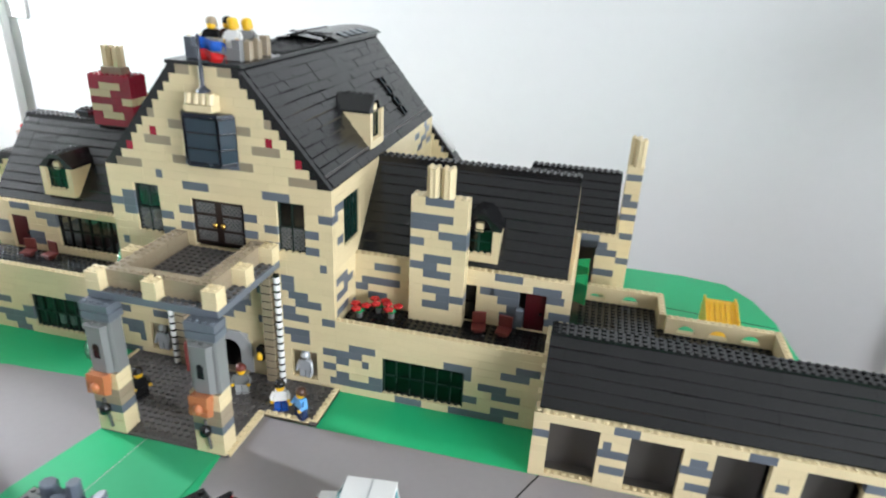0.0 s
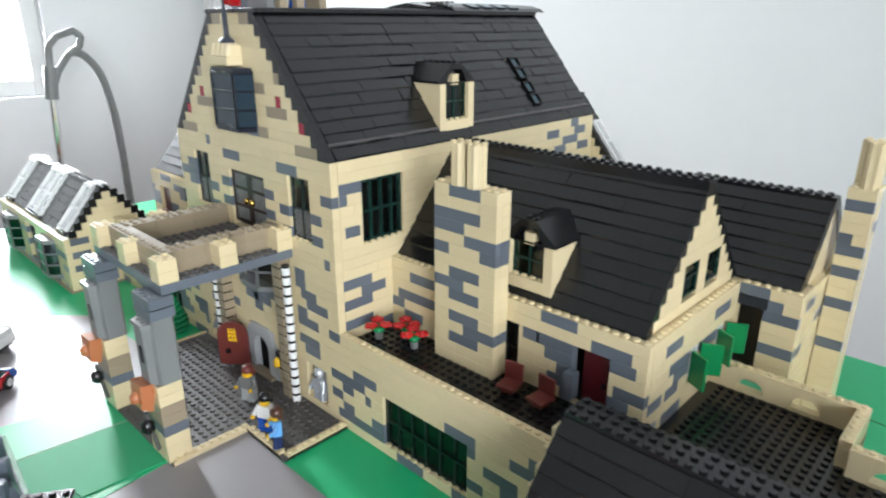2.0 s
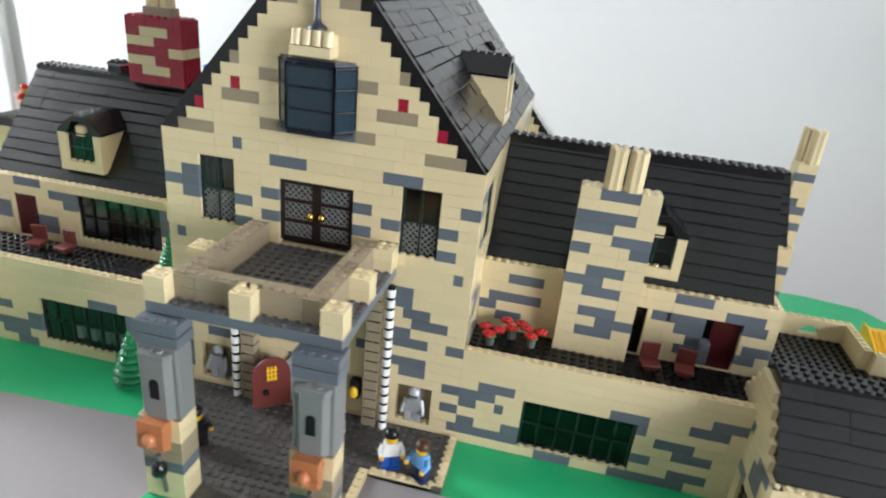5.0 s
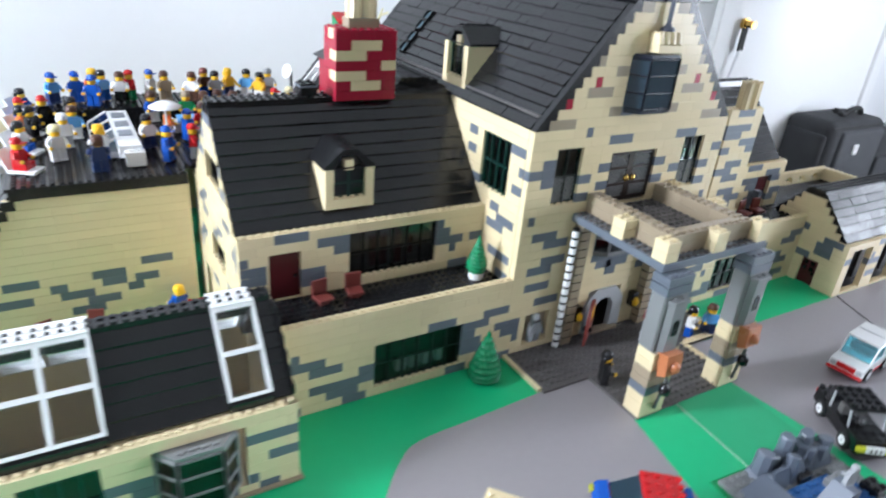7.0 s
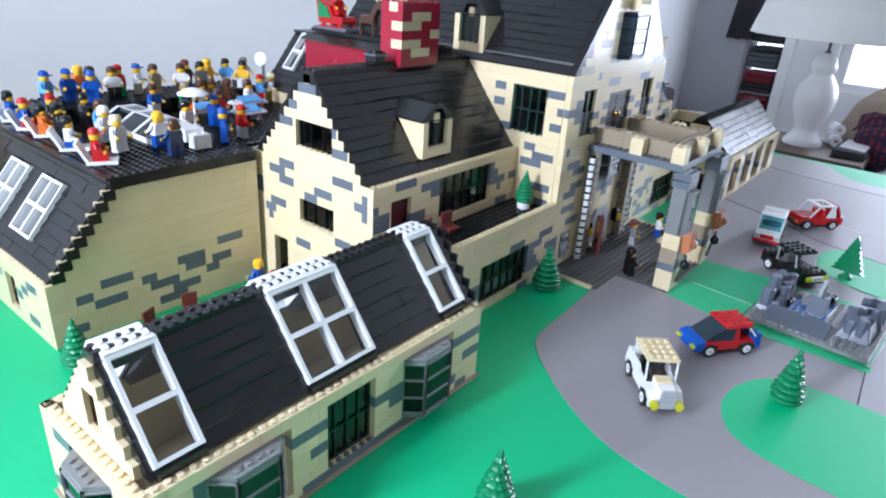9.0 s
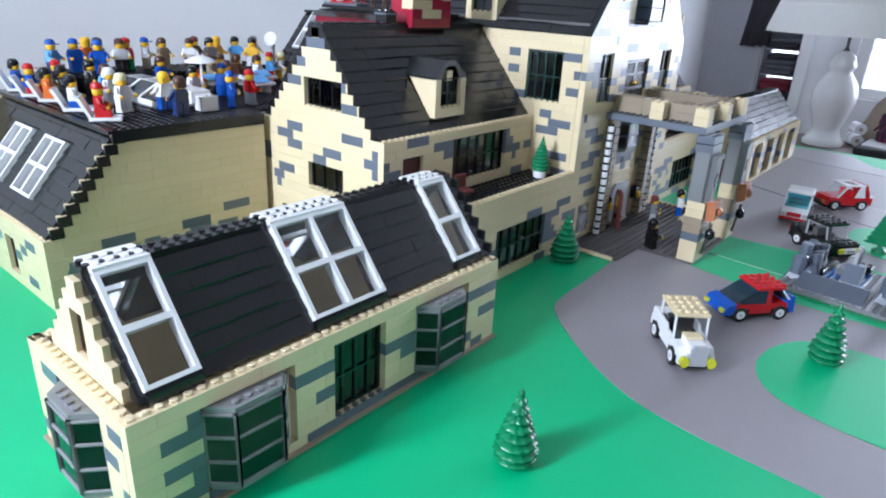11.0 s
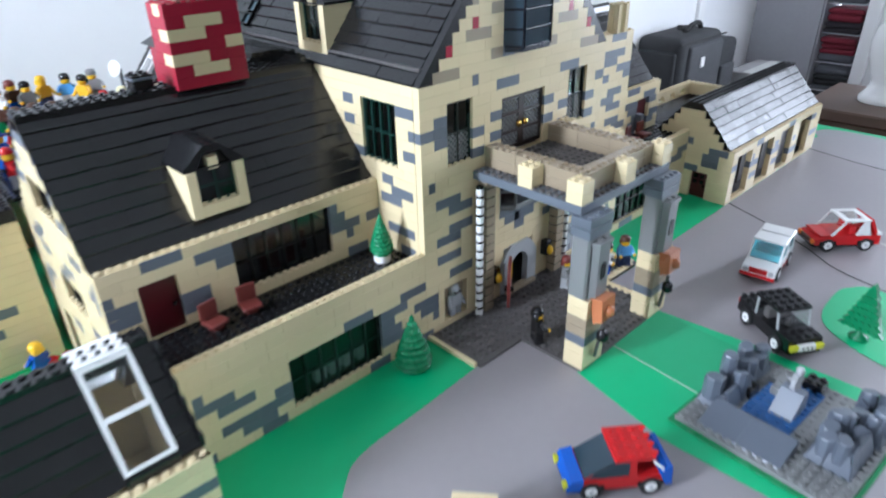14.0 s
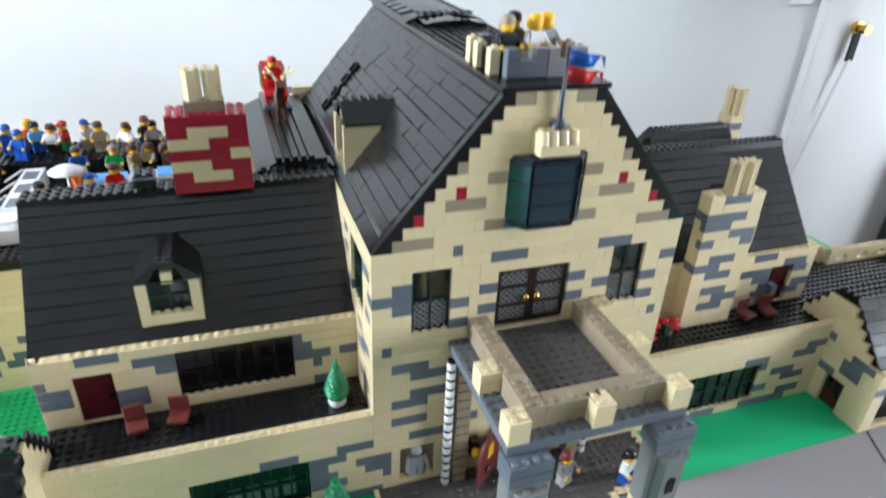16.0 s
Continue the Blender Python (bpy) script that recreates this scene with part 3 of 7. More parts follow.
def curve(pts, n=6):
    """A smooth line through the points."""
    out = []
    for i in range(len(pts) - 1):
        p0, p1, p2, p3 = [Vector(pts[max(0, min(len(pts) - 1, i + k))]) for k in (-1, 0, 1, 2)]
        for k in range(n):
            t = k / n
            q = 0.5 * ((2 * p1) + (p2 - p0) * t + (2 * p0 - 5 * p1 + 4 * p2 - p3) * t * t + (3 * p1 - p0 - 3 * p2 + p3) * t ** 3)
            out.append((q.x, q.y))
    return out + [tuple(pts[-1])]


sheet("ground", [(-83, -65), (124, -65), (124, 22), (106, 22), (103.6, 44), (101, 52.5), (96.6, 58.5), (88, 60), (70, 60), (40, 63), (-10, 69), (-83, 69)], -0.03, "green_card", "bright green card sheets covering the table as lawn", "ground", 0.4)
ROAD = curve([(0.5, -8.0), (-8.7, -8.6), (-17.5, -9.2), (-21.0, -11.2), (-24.5, -15.0), (-28.2, -20.0), (-31.0, -25.5), (-32.2, -31), (-32.6, -37), (-33, -50), (-33, -65)])
SEAM = curve([(65, -8.6), (63.3, -12), (61.0, -17), (57.0, -24), (53.0, -29.5), (51.0, -35.8), (48.9, -44), (48.2, -50), (48, -65)])
sheet("road", ROAD + SEAM[::-1] + [(34, -8.6)], 0.05, "road_card", "grey card cut out as a curving drive", "road", 0.07)
EDGE = curve([(106, 21.8), (106, 8), (106, -5), (104.6, -7.4), (101.6, -18), (100.4, -26.3), (99.6, -32.5), (99.6, -40), (97, -65)])
sheet("road_east", [(x + 0.1, y) for x, y in SEAM[::-1]] + [(105.3, -8.6)] + [p for p in EDGE if p[1] < -8.6], 0.09, "road_card", "grey card sheet continuing the drive", "road", 0.07)
sheet("road_far", [(x + 0.16, y) for x, y in EDGE] + [(104, -65)] + curve([(106, -45), (107.6, -36), (108.6, -29.4), (114, -24), (121, -19.5), (121.8, -9), (118, -5), (112, -5.2), (110, 21.8)]), 0.07, "road_card_pale", "paler grey card with a rounded corner at the table's far end", "road", 0.07)
sheet("road_seam", [(x - 0.09, y) for x, y in SEAM] + [(x + 0.16, y) for x, y in SEAM[::-1]], 0.1, "rubber", "dark curling seam between two grey cards", "seam", 0.02)
sheet("road_seam", [(x - 0.12, y) for x, y in EDGE[14:]] + [(x + 0.22, y) for x, y in EDGE[:13:-1]], 0.1, "rubber", "dark gap between two grey cards", "seam", 0.02)
sheet("road_south", [(-5.4, -45.3), (-4.0, -45.0), (7, -44.5), (20, -43.9), (31, -43.9), (48.3, -44.5), (48.0, -65), (-6, -65)], 0.085, "road_card_pale", "paler grey card sheet butted against the drive", "road", 0.05)
sheet("road_seam", [(-4.0, -45.12), (7, -44.62), (20, -44.02), (20, -43.9), (7, -44.48), (-4.0, -44.94)], 0.092, "rubber", "thin dark gap where two grey cards meet", "seam", 0.02)
sheet("lawn_near", curve([(-23, -65), (-22.5, -50), (-21.8, -40), (-20.0, -35.3), (-16.4, -33.0), (-12.8, -32.6), (-9.0, -33.4), (-5.6, -35.6), (-4.0, -39.5), (-3.8, -44), (-4, -52), (-4, -65)]), 0.10, "green_card", "rounded green card island with a pine", "lawn", 0.04)
sheet("lawn_far", curve([(31, -65), (31.2, -53), (31.9, -46), (33.2, -39.6), (36.0, -34.4), (39.6, -32.4), (46, -32.1), (48.5, -33.0), (50.4, -35.6), (48.5, -44), (47.8, -50), (47.6, -65)]), 0.14, "green_card", "rounded green card island beside the road", "lawn", 0.04)
sheet("lawn_east", curve([(66, -65), (66.6, -52), (67.8, -46), (72, -43.5), (80, -44), (88, -48), (92, -65)]), 0.13, "green_card_pale", "rounded green card island beyond the road", "lawn", 0.04)
sheet("lawn_front", [(5.2, -45.2), (4.9, -29), (7.6, -17.0), (25.4, -17.2), (26.5, -28), (26.8, -43.7)], 0.10, "green_card", "green card strip before the portico", "lawn", 0.04)
sheet("lawn_patch", [(14.7, -17.0), (25.2, -17.05), (24.5, -28.5), (13.5, -29.5)], 0.2, "green_card_pale", "paler green card patch laid over the lawn", "lawn", 0.09)
g = Geo(); g.prism([(14.64, -17.0), (14.72, -17.0), (13.54, -29.5), (13.46, -29.5)], "z", 0.17, 0.215, "card_edge")
solo("card_rim", g, "white cut rim of the green card patch", "card edge", kind="structure")
g = Geo(); g.prism([(76, 44.3), (103.4, 41.7), (103.4, 41.9), (76, 44.5)], "z", -0.05, -0.02, "black")
solo("lawn_seam", g, "thin dark seam between two green cards", "seam", kind="structure")
g = Geo(); g.prism([(65.6, -32.2), (66.2, -32.0), (64.0, -39.4), (63.4, -39.6)], "z", 0.092, 0.11, "card_edge")
solo("road_line", g, "short white painted road line", "road marking", kind="structure")


# ---- the great house in the middle ----
S, K, R = "slate", "khaki", "maroon"
house = thing("central_house", 17, 25, 0, "tan and slate brick toy manor with a steep black roof", "model house")


def gable_edge(z):
    if z < 26:
        return 0, 34
    k = z - 24
    return k, 34 - k


FRONT = [(2, 6, 26, K), (28, 32, 26, K), (7, 11, 29, K), (23, 27, 29, K), (8, 9, 30, R), (25, 26, 30, R), (4, 5, 28, R), (29, 30, 28, R), (11, 13, 27, K), (21, 23, 27, K),
         (11, 13, 31, K), (21, 23, 31, K), (8, 9, 32, K), (25, 26, 32, K), (13, 15, 37, K), (19, 21, 37, K), (15, 19, 27, K), (13, 15, 27, S), (19, 21, 27, S),
         (8, 9, 25, S), (12, 16, 24, S), (24, 28, 24, S), (2, 4, 20, S), (2, 4, 21, S), (2, 4, 22, S), (0, 2, 21, S), (8, 10, 20, S), (8, 10, 18, S), (11, 13, 21, S), (11, 13, 19, S),
         (21, 23, 21, S), (21, 23, 19, S), (24, 26, 20, S), (24, 26, 18, S), (30, 32, 20, S), (30, 32, 18, S), (32, 34, 22, S), (1, 2, 16, S), (32, 33, 16, S),
         (2, 6, 14, S), (4, 8, 13, S), (4, 8, 11, S), (2, 6, 10, S), (2, 6, 8, S), (4, 8, 6, S), (0, 2, 4, S), (0, 2, 3, S), (1, 2, 2, S), (0, 1, 0, S),
         (26, 28, 14, S), (26, 28, 13, S), (27, 30, 12, S), (28, 32, 11, S), (26, 28, 10, S), (26, 30, 9, S), (26, 30, 7, S), (27, 30, 6, S), (32, 34, 9, S), (32, 34, 5, S), (32, 34, 3, S), (33, 34, 1, S),
         (15, 19, 10, S), (16, 20, 9, S), (14, 17, 9, S), (16, 18, 8, S), (13, 15, 10, S), (19, 21, 10, S), (10, 12, 12, S), (22, 24, 12, S), (10, 12, 7, S), (22, 24, 8, S)]
fw = wall(house, "front_wall", "-y", 0, 0, 34, 0, 38, FRONT, [(4, 8, 18, 24), (26, 30, 18, 24), (13, 21, 17, 23), (13, 21, 28, 33), (3, 7, 1, 5), (27, 31, 1, 5), (14, 20, 0, 6), (13, 21, 11, 15)],
          gable_edge, 330, seed=11)
LEFT = [(11.4, 13.4, 23, S), (11.4, 13.4, 21, S), (1, 4, 23, S), (1, 2, 21, S), (5, 7, 16, S), (3.6, 7.4, 14, S), (1.6, 5.4, 15, S), (1.6, 6.4, 11, S), (1.6, 4.2, 9, S), (1, 3, 19, S), (10, 12, 18, S)]
RIGHT = [(1, 2, 22, S), (1, 4, 23, S), (1.6, 3.6, 19, S), (1, 5, 14, S), (3.4, 7, 13, S), (1, 5, 12, S), (1, 5, 10, S), (6, 8, 9, S)] + [(38, 41, 24, S), (42, 46, 23, S), (45, 48, 24, S), (40, 43, 22, S), (46, 49, 22, S), (36, 39, 21, S), (44, 46, 25, S)]
wall(house, "side_wall", "-x", 0, 1, 50, 0, 26, LEFT, [(4, 10, 18, 24)], limit=0, seed=12)
wall(house, "side_wall", "+x", 34, 1, 50, 0, 26, RIGHT, [(4, 10, 18, 24)], limit=0, seed=13)
wall(house, "back_wall", "+y", 50, 0, 34, 0, 38, (), (), gable_edge, seed=14)
roof_slope(house, "+x", 34, 1, 50, 26, 12, 150, holes=[(17, 23, 1, 6), (37, 39, 2, 7)], seed=3)
roof_slope(house, "-x", 0, 1, 50, 26, 12, 120, holes=[(17, 23, 1, 6), (37, 39, 2, 7)], seed=4)
g = Geo()
g.box(11.6, 22.4, -0.05, 50, 38, 38.4, "black", 0.05)
g.studs(12, 22, 12, 50, 38.4, "black", 6)
part("ridge", g, house)
for k in range(1, 13):          # stepped black verge bricks beside the gable
    for x0, x1 in ((k - 1.0, k + 1.0), (34 - k - 1.0, 34 - k + 1.0)):
        g = Geo()
        g.prism([(x0, 25 + k + 0.01), (x1, 25 + k + 0.01), (x1, 26 + k), (x0 + 1.0, 26 + k)] if x0 < 17 else [(x0, 25 + k + 0.01), (x1, 25 + k + 0.01), (x1 - 1.0, 26 + k), (x0, 26 + k)], "y", 0.0, 1.0, "black")
        part("verge_brick", g, house)
for a in (5, 27):
    window(house, "-y", 0, a - 1, a + 3, 18, 24, 2, 2, "black_green", inset=0.4, bar=0.26, sill="tan", net=0.5)
for face, plane in (("-x", 0), ("+x", 34)):
    window(house, face, plane, 4, 10, 18, 24, 4, 2, inset=0.35, bar=0.34, sill="tan")


def skylight(parent, face, plane, a0, a1, z0, r0, r1, bars, mat="white", pane="clear_pane", proud=0.35, tall=1.0, cap=0):
    """A framed light lying in a roof slope; its geometry is built flat, then laid along the slope."""
    slope = math.atan2(H * tall, U)
    ln = (r1 - r0) * math.hypot(H * tall, U)
    f, p = Geo(raw=True), Geo(raw=True)
    w = (a1 - a0) * U
    b = 0.0028 if mat == "white" else 0.0011
    nx, ny = bars
    f.lattice([(0, b)] + [(w * i / nx - b * 0.6, w * i / nx + b * 0.6) for i in range(1, nx)] + [(w - b, w)],
              [(0, b)] + [(ln * j / ny - b * 0.7, ln * j / ny + b * 0.7) for j in range(1, ny)] + [(ln - b, ln)], -0.006, 0.003, mat, lambda a, d, c: (a, c, d))
    p.box(b * 0.5, w - b * 0.5, b * 0.5, ln - b * 0.5, -0.002, -0.0008, pane)
    s = {"-y": 1, "+x": -1, "+y": -1, "-x": 1}[face]
    start = a0 if face in ("-y", "+x") else a1
    m = place(face, start, plane + s * r0 - s * proud, z0 + r0 * tall) @ Matrix.Rotation(slope, 4, "X")
    ob = part("skylight", f, parent, "", m)
    q = part("pane", p, ob, "", m)
    q.visible_shadow = False
    return ob


for face, plane in (("+x", 34), ("-x", 0)):
    for r in (2.0, 3.3, 4.8, 6.0):
        skylight(house, face, plane, 37.1, 38.9, 26, r, r + 1.1, (1, 1), "black", "roof_pane", 0.1)


def dormer(parent, face, plane, a, z0, width=6.0, high=4.4, deep=6.0, cap=True):
    """A small roof house with tan cheeks, a black cap and a window; a: its middle along the wall."""
    h = width / 2
    m = place(face, a, plane, z0)
    g = Geo()
    for x in (-h, h - 1):
        g.prism([(0, 0), (0, high), (high * 0.98 + 0.6, high), (0.9, 0)], "x", x, x + 1, "tan")
    g.box(-h + 1, h - 1, 0, 1, 0, 1.0, "tan", 0.03)
    g.box(-h + 1, h - 1, 1.6, 2.0, 1, high + 1, "darkgrey")
    g.studs(-h + 1, h - 1, 0, 1, 1.0, "tan")
    g.box(-h + 1.0, h - 1.0, 0.25, 0.9, high - 0.05, high + 0.1, "black")
    body = part("dormer", g, parent, "", m)
    r = Geo()
    r.prism([(-h - 0.15, high + 0.02), (-h - 0.15, high + 0.25), (-0.8, high + 1.9), (0.8, high + 1.9), (h + 0.15, high + 0.25), (h + 0.15, high + 0.02), (h - 1.2, high + 0.02), (0.9, high + 1.3), (-0.9, high + 1.3), (-h + 1.2, high + 0.02)], "y", 0.15, deep + 0.5, "black")
    r.studs(-1, 1, 0.4, deep - 0.6, high + 1.9, "black")
    part("dormer_roof", r, body, "", m)
    t = Geo(); t.box(-0.55, 0.55, 0.3, 1.2, high - 0.2, high + 0.85, "tan", 0.04)
    part("keystone", t, body, "", m)
    w = Geo()
    w.lattice([(-h + 1, -h + 1.25), (-0.12, 0.12), (h - 1.25, h - 1)], [(1.0, 1.22), ((high + 1) / 2 - 0.1, (high + 1) / 2 + 0.1), (high - 0.1, high + 0.1)], 0.57, 0.88, "dark_green", lambda a, d, b: (a, d, b))
    part("dormer_window", w, body, "", m)
    p = Geo(); p.box(-h + 1.1, h - 1.1, 0.7, 0.76, 1.1, high, "green_pane")
    q = part("pane", p, body, "", m)
    q.visible_shadow = False
    return body


dormer(house, "+x", 33.1, 20, 26.9, 6, 4.6)
dormer(house, "-x", 0.9, 20, 26.9, 6, 4.6)


# ---- the west wing, its terrace ----
west = thing("west_wing", -16, 16, 0, "tan brick toy wing with a black roof and terrace", "model house")


def west_edge(z):
    if z < 16:
        return 8, 32
    k = z - 14
    return 8.3 + k, 31.7 - k


LHF = [(-28, -24, 15, S), (-23, -19, 14, S), (-21, -19, 13, S), (-7, -6, 14, S), (-7, -5, 13, S), (-7, -3, 12, S), (-5, -4, 11, S), (-5, -2, 9, S), (-2, 0, 12, S), (-26, -22, 11, S), (-26, -22, 10, S), (-32, -31, 13, S), (-32, -29, 12, S), (-32, -29, 11, S)]
wall(west, "front_wall", "-y", 8, -32, 0, 8, 16, LHF, [(-19, -7, 10, 15), (-28.7, -25, 9, 14)], limit=130, studded=[(-32, 0, 16)], seed=21)
LHG = [(18, 22, 24, S), (22, 25, 22, S), (23, 27, 20, S), (14.6, 15.6, 20, S), (12.6, 15.4, 18, S), (29.6, 31.2, 16, S), (23, 26.2, 15, S), (25, 28.4, 14, S), (23.2, 26.3, 13, S), (11.6, 15.4, 15, S), (15.5, 19, 13, S), (18.4, 21, 12, S),
       (9, 11.4, 13, S), (9, 10, 14, S), (9, 10, 12, S), (27.3, 29.6, 9, S), (25, 28.4, 10, S), (28, 29, 8, S), (30, 32, 12, S), (30, 32, 11, S), (12, 15, 8, S), (20, 23, 6, S), (10, 12, 6, S)]
wall(west, "gable_wall", "-x", -32, 9, 32, 0, 26, LHG, [(15.4, 22.4, 18, 21), (15.2, 22, 9.2, 12), (25, 28, 0, 6)], west_edge, limit=120, seed=22)
wall(west, "back_wall", "+y", 32, -32, 0, 0, 16, (), (), seed=23)
TERL = [(-12, -8, 6, S), (-8, -5, 4, S), (-7, -3, 5, S), (-4, 0, 6, S), (-2, 0, 4, S), (-1, 0, 3, S), (-7, -4, 3, S), (-7, -3, 2, S), (-3, 0, 0, S), (-29, -28, 6, S), (-29, -25, 5, S), (-27, -23, 4, S), (-21, -19, 3, S), (-23, -19, 2, S), (-27, -23, 2, S), (-25, -21, 1, S), (-23, -20, 0, S), (-31, -28, 0, S), (-9, -6, 0, S)]
wall(west, "terrace_wall", "-y", 0, -32, 0, 0, 10, TERL, [(-19, -7, 1, 6)], limit=90, studded=[(-32, 0, 10)], seed=24)
g = Geo(); g.box(-32, 0, 0.95, 8.1, 8.6, 9, "black"); g.studs(-32, 0, 1, 8, 9, "black")
part("terrace_floor", g, west)
g = Geo(); g.box(-32, -31.05, 1, 8, 0, 8.55, "tan", 0.02)
part("terrace_end", g, west)
roof_slope(west, "-y", 9, -32.0, 0, 16, 10, 60, seed=25, holes=[(-21.5, -15.5, 2, 5)])
roof_slope(west, "+y", 31, -32.0, 0, 16, 10, 0, seed=26)
ridge_cap(west, -32, 0, 18.6, 21.4, 26)
window(west, "-y", 8, -19, -7, 10, 15, 6, 2, "black", "pane", 0.5, 0.3, sill="tan")
window(west, "-y", 0, -19, -7, 1, 6, 6, 2, "black_green", "pane", 0.4, 0.3, sill="tan")
window(west, "-x", -32, 15.4, 22.4, 18, 21, 3, 1, "black", "pane", 0.6, 0.25, sill="tan")
window(west, "-x", -32, 15.2, 22, 9.2, 12, 3, 1, "black", "pane", 0.6, 0.25, sill="tan")
dormer(west, "-y", 9.4, -18.5, 17.3, 6, 4.0)
for i in range(4):
    g = Geo(); g.box(-15.6 + 1.9 * i, -14.2 + 1.9 * i, 1.0, 1.9, 1.5, 2.9, "white", 0.05)
    part("inner_block", g, west, "white brick standing behind the window")
for x0, x1, z0, z1 in ((-15.5, -13.2, 10.2, 13.6), (-12.6, -11.2, 10.2, 14.0), (-10.4, -9.6, 11, 13)):
    g = Geo(); g.box(x0, x1, 9.6, 10.4, z0, z1, "door_red", 0.05)
    part("inner_block", g, west, "dark red brick inside the room")


def leaf_door(parent, face, plane, a0, a1, z0, z1, mat, label=""):
    g = Geo()
    s = {"-y": 1, "+x": -1, "+y": -1, "-x": 1}[face]
    lo, hi = sorted((plane + s * 0.55, plane + s * 0.85))
    if face[1] == "y":
        g.box(a0, a1, lo, hi, z0, z1, mat, 0.05)
    else:
        g.box(lo, hi, a0, a1, z0, z1, mat, 0.05)
    d = part("door", g, parent, label)
    k = Geo()
    if face[1] == "y":
        k.box(a1 - 0.8, a1 - 0.4, lo - 0.3, lo, (z0 + z1) / 2 - 0.3, (z0 + z1) / 2, "black", 0.04)
    else:
        k.box(lo - 0.3 if s > 0 else hi, lo if s > 0 else hi + 0.3, a0 + 0.4, a0 + 0.8, (z0 + z1) / 2 - 0.3, (z0 + z1) / 2, "black", 0.04)
    part("door_handle", k, d)
    return d


leaf_door(west, "-y", 8, -28.7, -25, 9, 14, "door_red", "dark red terrace door")

# ---- the east wing, its terrace and chimney ----
east = thing("east_wing", 50, 16, 0, "tan brick toy wing with black roof and green shutters", "model house")


def east_edge(z):
    if z < 16:
        return 8, 28
    k = z - 14
    return 8.3 + k, 29.9 - k


RHF = [(37, 41, 14, S), (37, 41, 12, S), (35, 37, 12, S), (36, 39, 10, S), (34, 36, 11, S), (55, 59, 15, S), (60.5, 64.5, 14, S), (62.5, 65, 13, S), (53, 55, 13, S), (54.6, 58.7, 13, S), (55.6, 58.7, 12, S), (57, 58.7, 11, S), (56, 58.7, 10, S), (63, 66, 11, S), (62.5, 64.6, 10, S), (57.5, 58.7, 9, S)]
wall(east, "front_wall", "-y", 8, 34, 66, 8, 16, RHF, [(58.7, 62.5, 9, 14), (50.5, 52.5, 9, 14)], limit=110, studded=[(34, 66, 16)], seed=31)
RHE = [(11.4, 14.8, 14, S), (12.6, 16.9, 12, S), (13.6, 16.9, 11, S), (12.2, 15, 10, S), (12, 16, 8, S), (9, 11.6, 10, S), (19.5, 23.2, 12, S), (22, 26, 14, S), (20, 23.2, 10, S), (9, 11, 8, S)]
wall(east, "side_wall", "+x", 66, 9, 28, 0, 16, RHE, [(16.9, 19.5, 10.2, 12.8), (23.2, 25.8, 10.2, 12.8)], limit=60, studded=[(9, 28, 16)], seed=32)
wall(east, "gable_wall", "+x", 65, 9, 29, 16, 26, (), [(15.6, 18.8, 17.4, 20.5), (20.6, 23.8, 17.4, 20.5)], east_edge, limit=40, seed=37)
wall(east, "back_wall", "+y", 28, 34, 66, 0, 16, (), (), seed=33)
TERR = [(36, 40, 6, S), (34, 38, 5, S), (34, 36, 4, S), (34, 36, 2, S), (34, 41, 1, S), (39, 41, 2, S), (38, 39, 4, S), (50, 54, 6, S), (53, 54, 5, S), (60, 64, 7, S), (58, 62, 6, S), (55, 59, 4, S), (57, 61, 3, S), (53, 55, 2, S), (57, 61, 1, S), (51, 59, 0, S), (43, 47, 0, S)]
wall(east, "terrace_wall", "-y", 0, 34, 66, 0, 10, TERR, [(41, 53, 1, 6)], limit=90, studded=[(34, 66, 10)], seed=34)
g = Geo(); g.box(34, 66, 0.95, 8.1, 8.6, 9, "black"); g.studs(34, 66, 1, 8, 9, "black")
part("terrace_floor", g, east)
roof_slope(east, "-y", 9, 34, 65.0, 16, 10, 60, seed=35, holes=[(49, 55, 1, 4)])
roof_slope(east, "+y", 29.4, 34, 65.0, 16, 10, 0, seed=36)
ridge_cap(east, 34, 65, 18.2, 20.2, 25.85)
window(east, "-y", 0, 41, 53, 1, 6, 6, 2, "black_green", "green_pane", 0.4, 0.3, sill="tan")
window(east, "-y", 8, 50.5, 52.5, 9, 14, 1, 2, "black", "pane", 0.5, 0.25)
for a in (15.6, 20.6):
    window(east, "+x", 65, a, a + 3.2, 17.4, 20.5, 1, 2, "dark_green", "green_pane", 0.05, 0.25)
for a in (16.9, 23.2):
    window(east, "+x", 66, a, a + 2.6, 10.2, 12.8, 2, 1, "white", "pane", 0.3, 0.25)
    for b, tilt in ((a - 0.2, 62), (a + 2.8, -62)):
        q = Geo()
        q.box(-0.15, 0.15, -1.05, 1.05, 0, 2.8, "green", 0.05)
        part("shutter", q, east, "bright green open shutter", Matrix.Translation(V(67.0, b, 10.1)) @ Matrix.Rotation(radians(tilt), 4, "Z"))
leaf_door(east, "-y", 8, 59.6, 62.5, 9, 14, "door_red", "dark red terrace door")
g = Geo(); g.box(58.5, 59.5, 6.9, 8.1, 9.8, 12, "slate", 0.04)
part("shutter", g, east, "slate grey shutter beside the door")
dormer(east, "-y", 9.4, 52, 16.6, 6, 4.0)


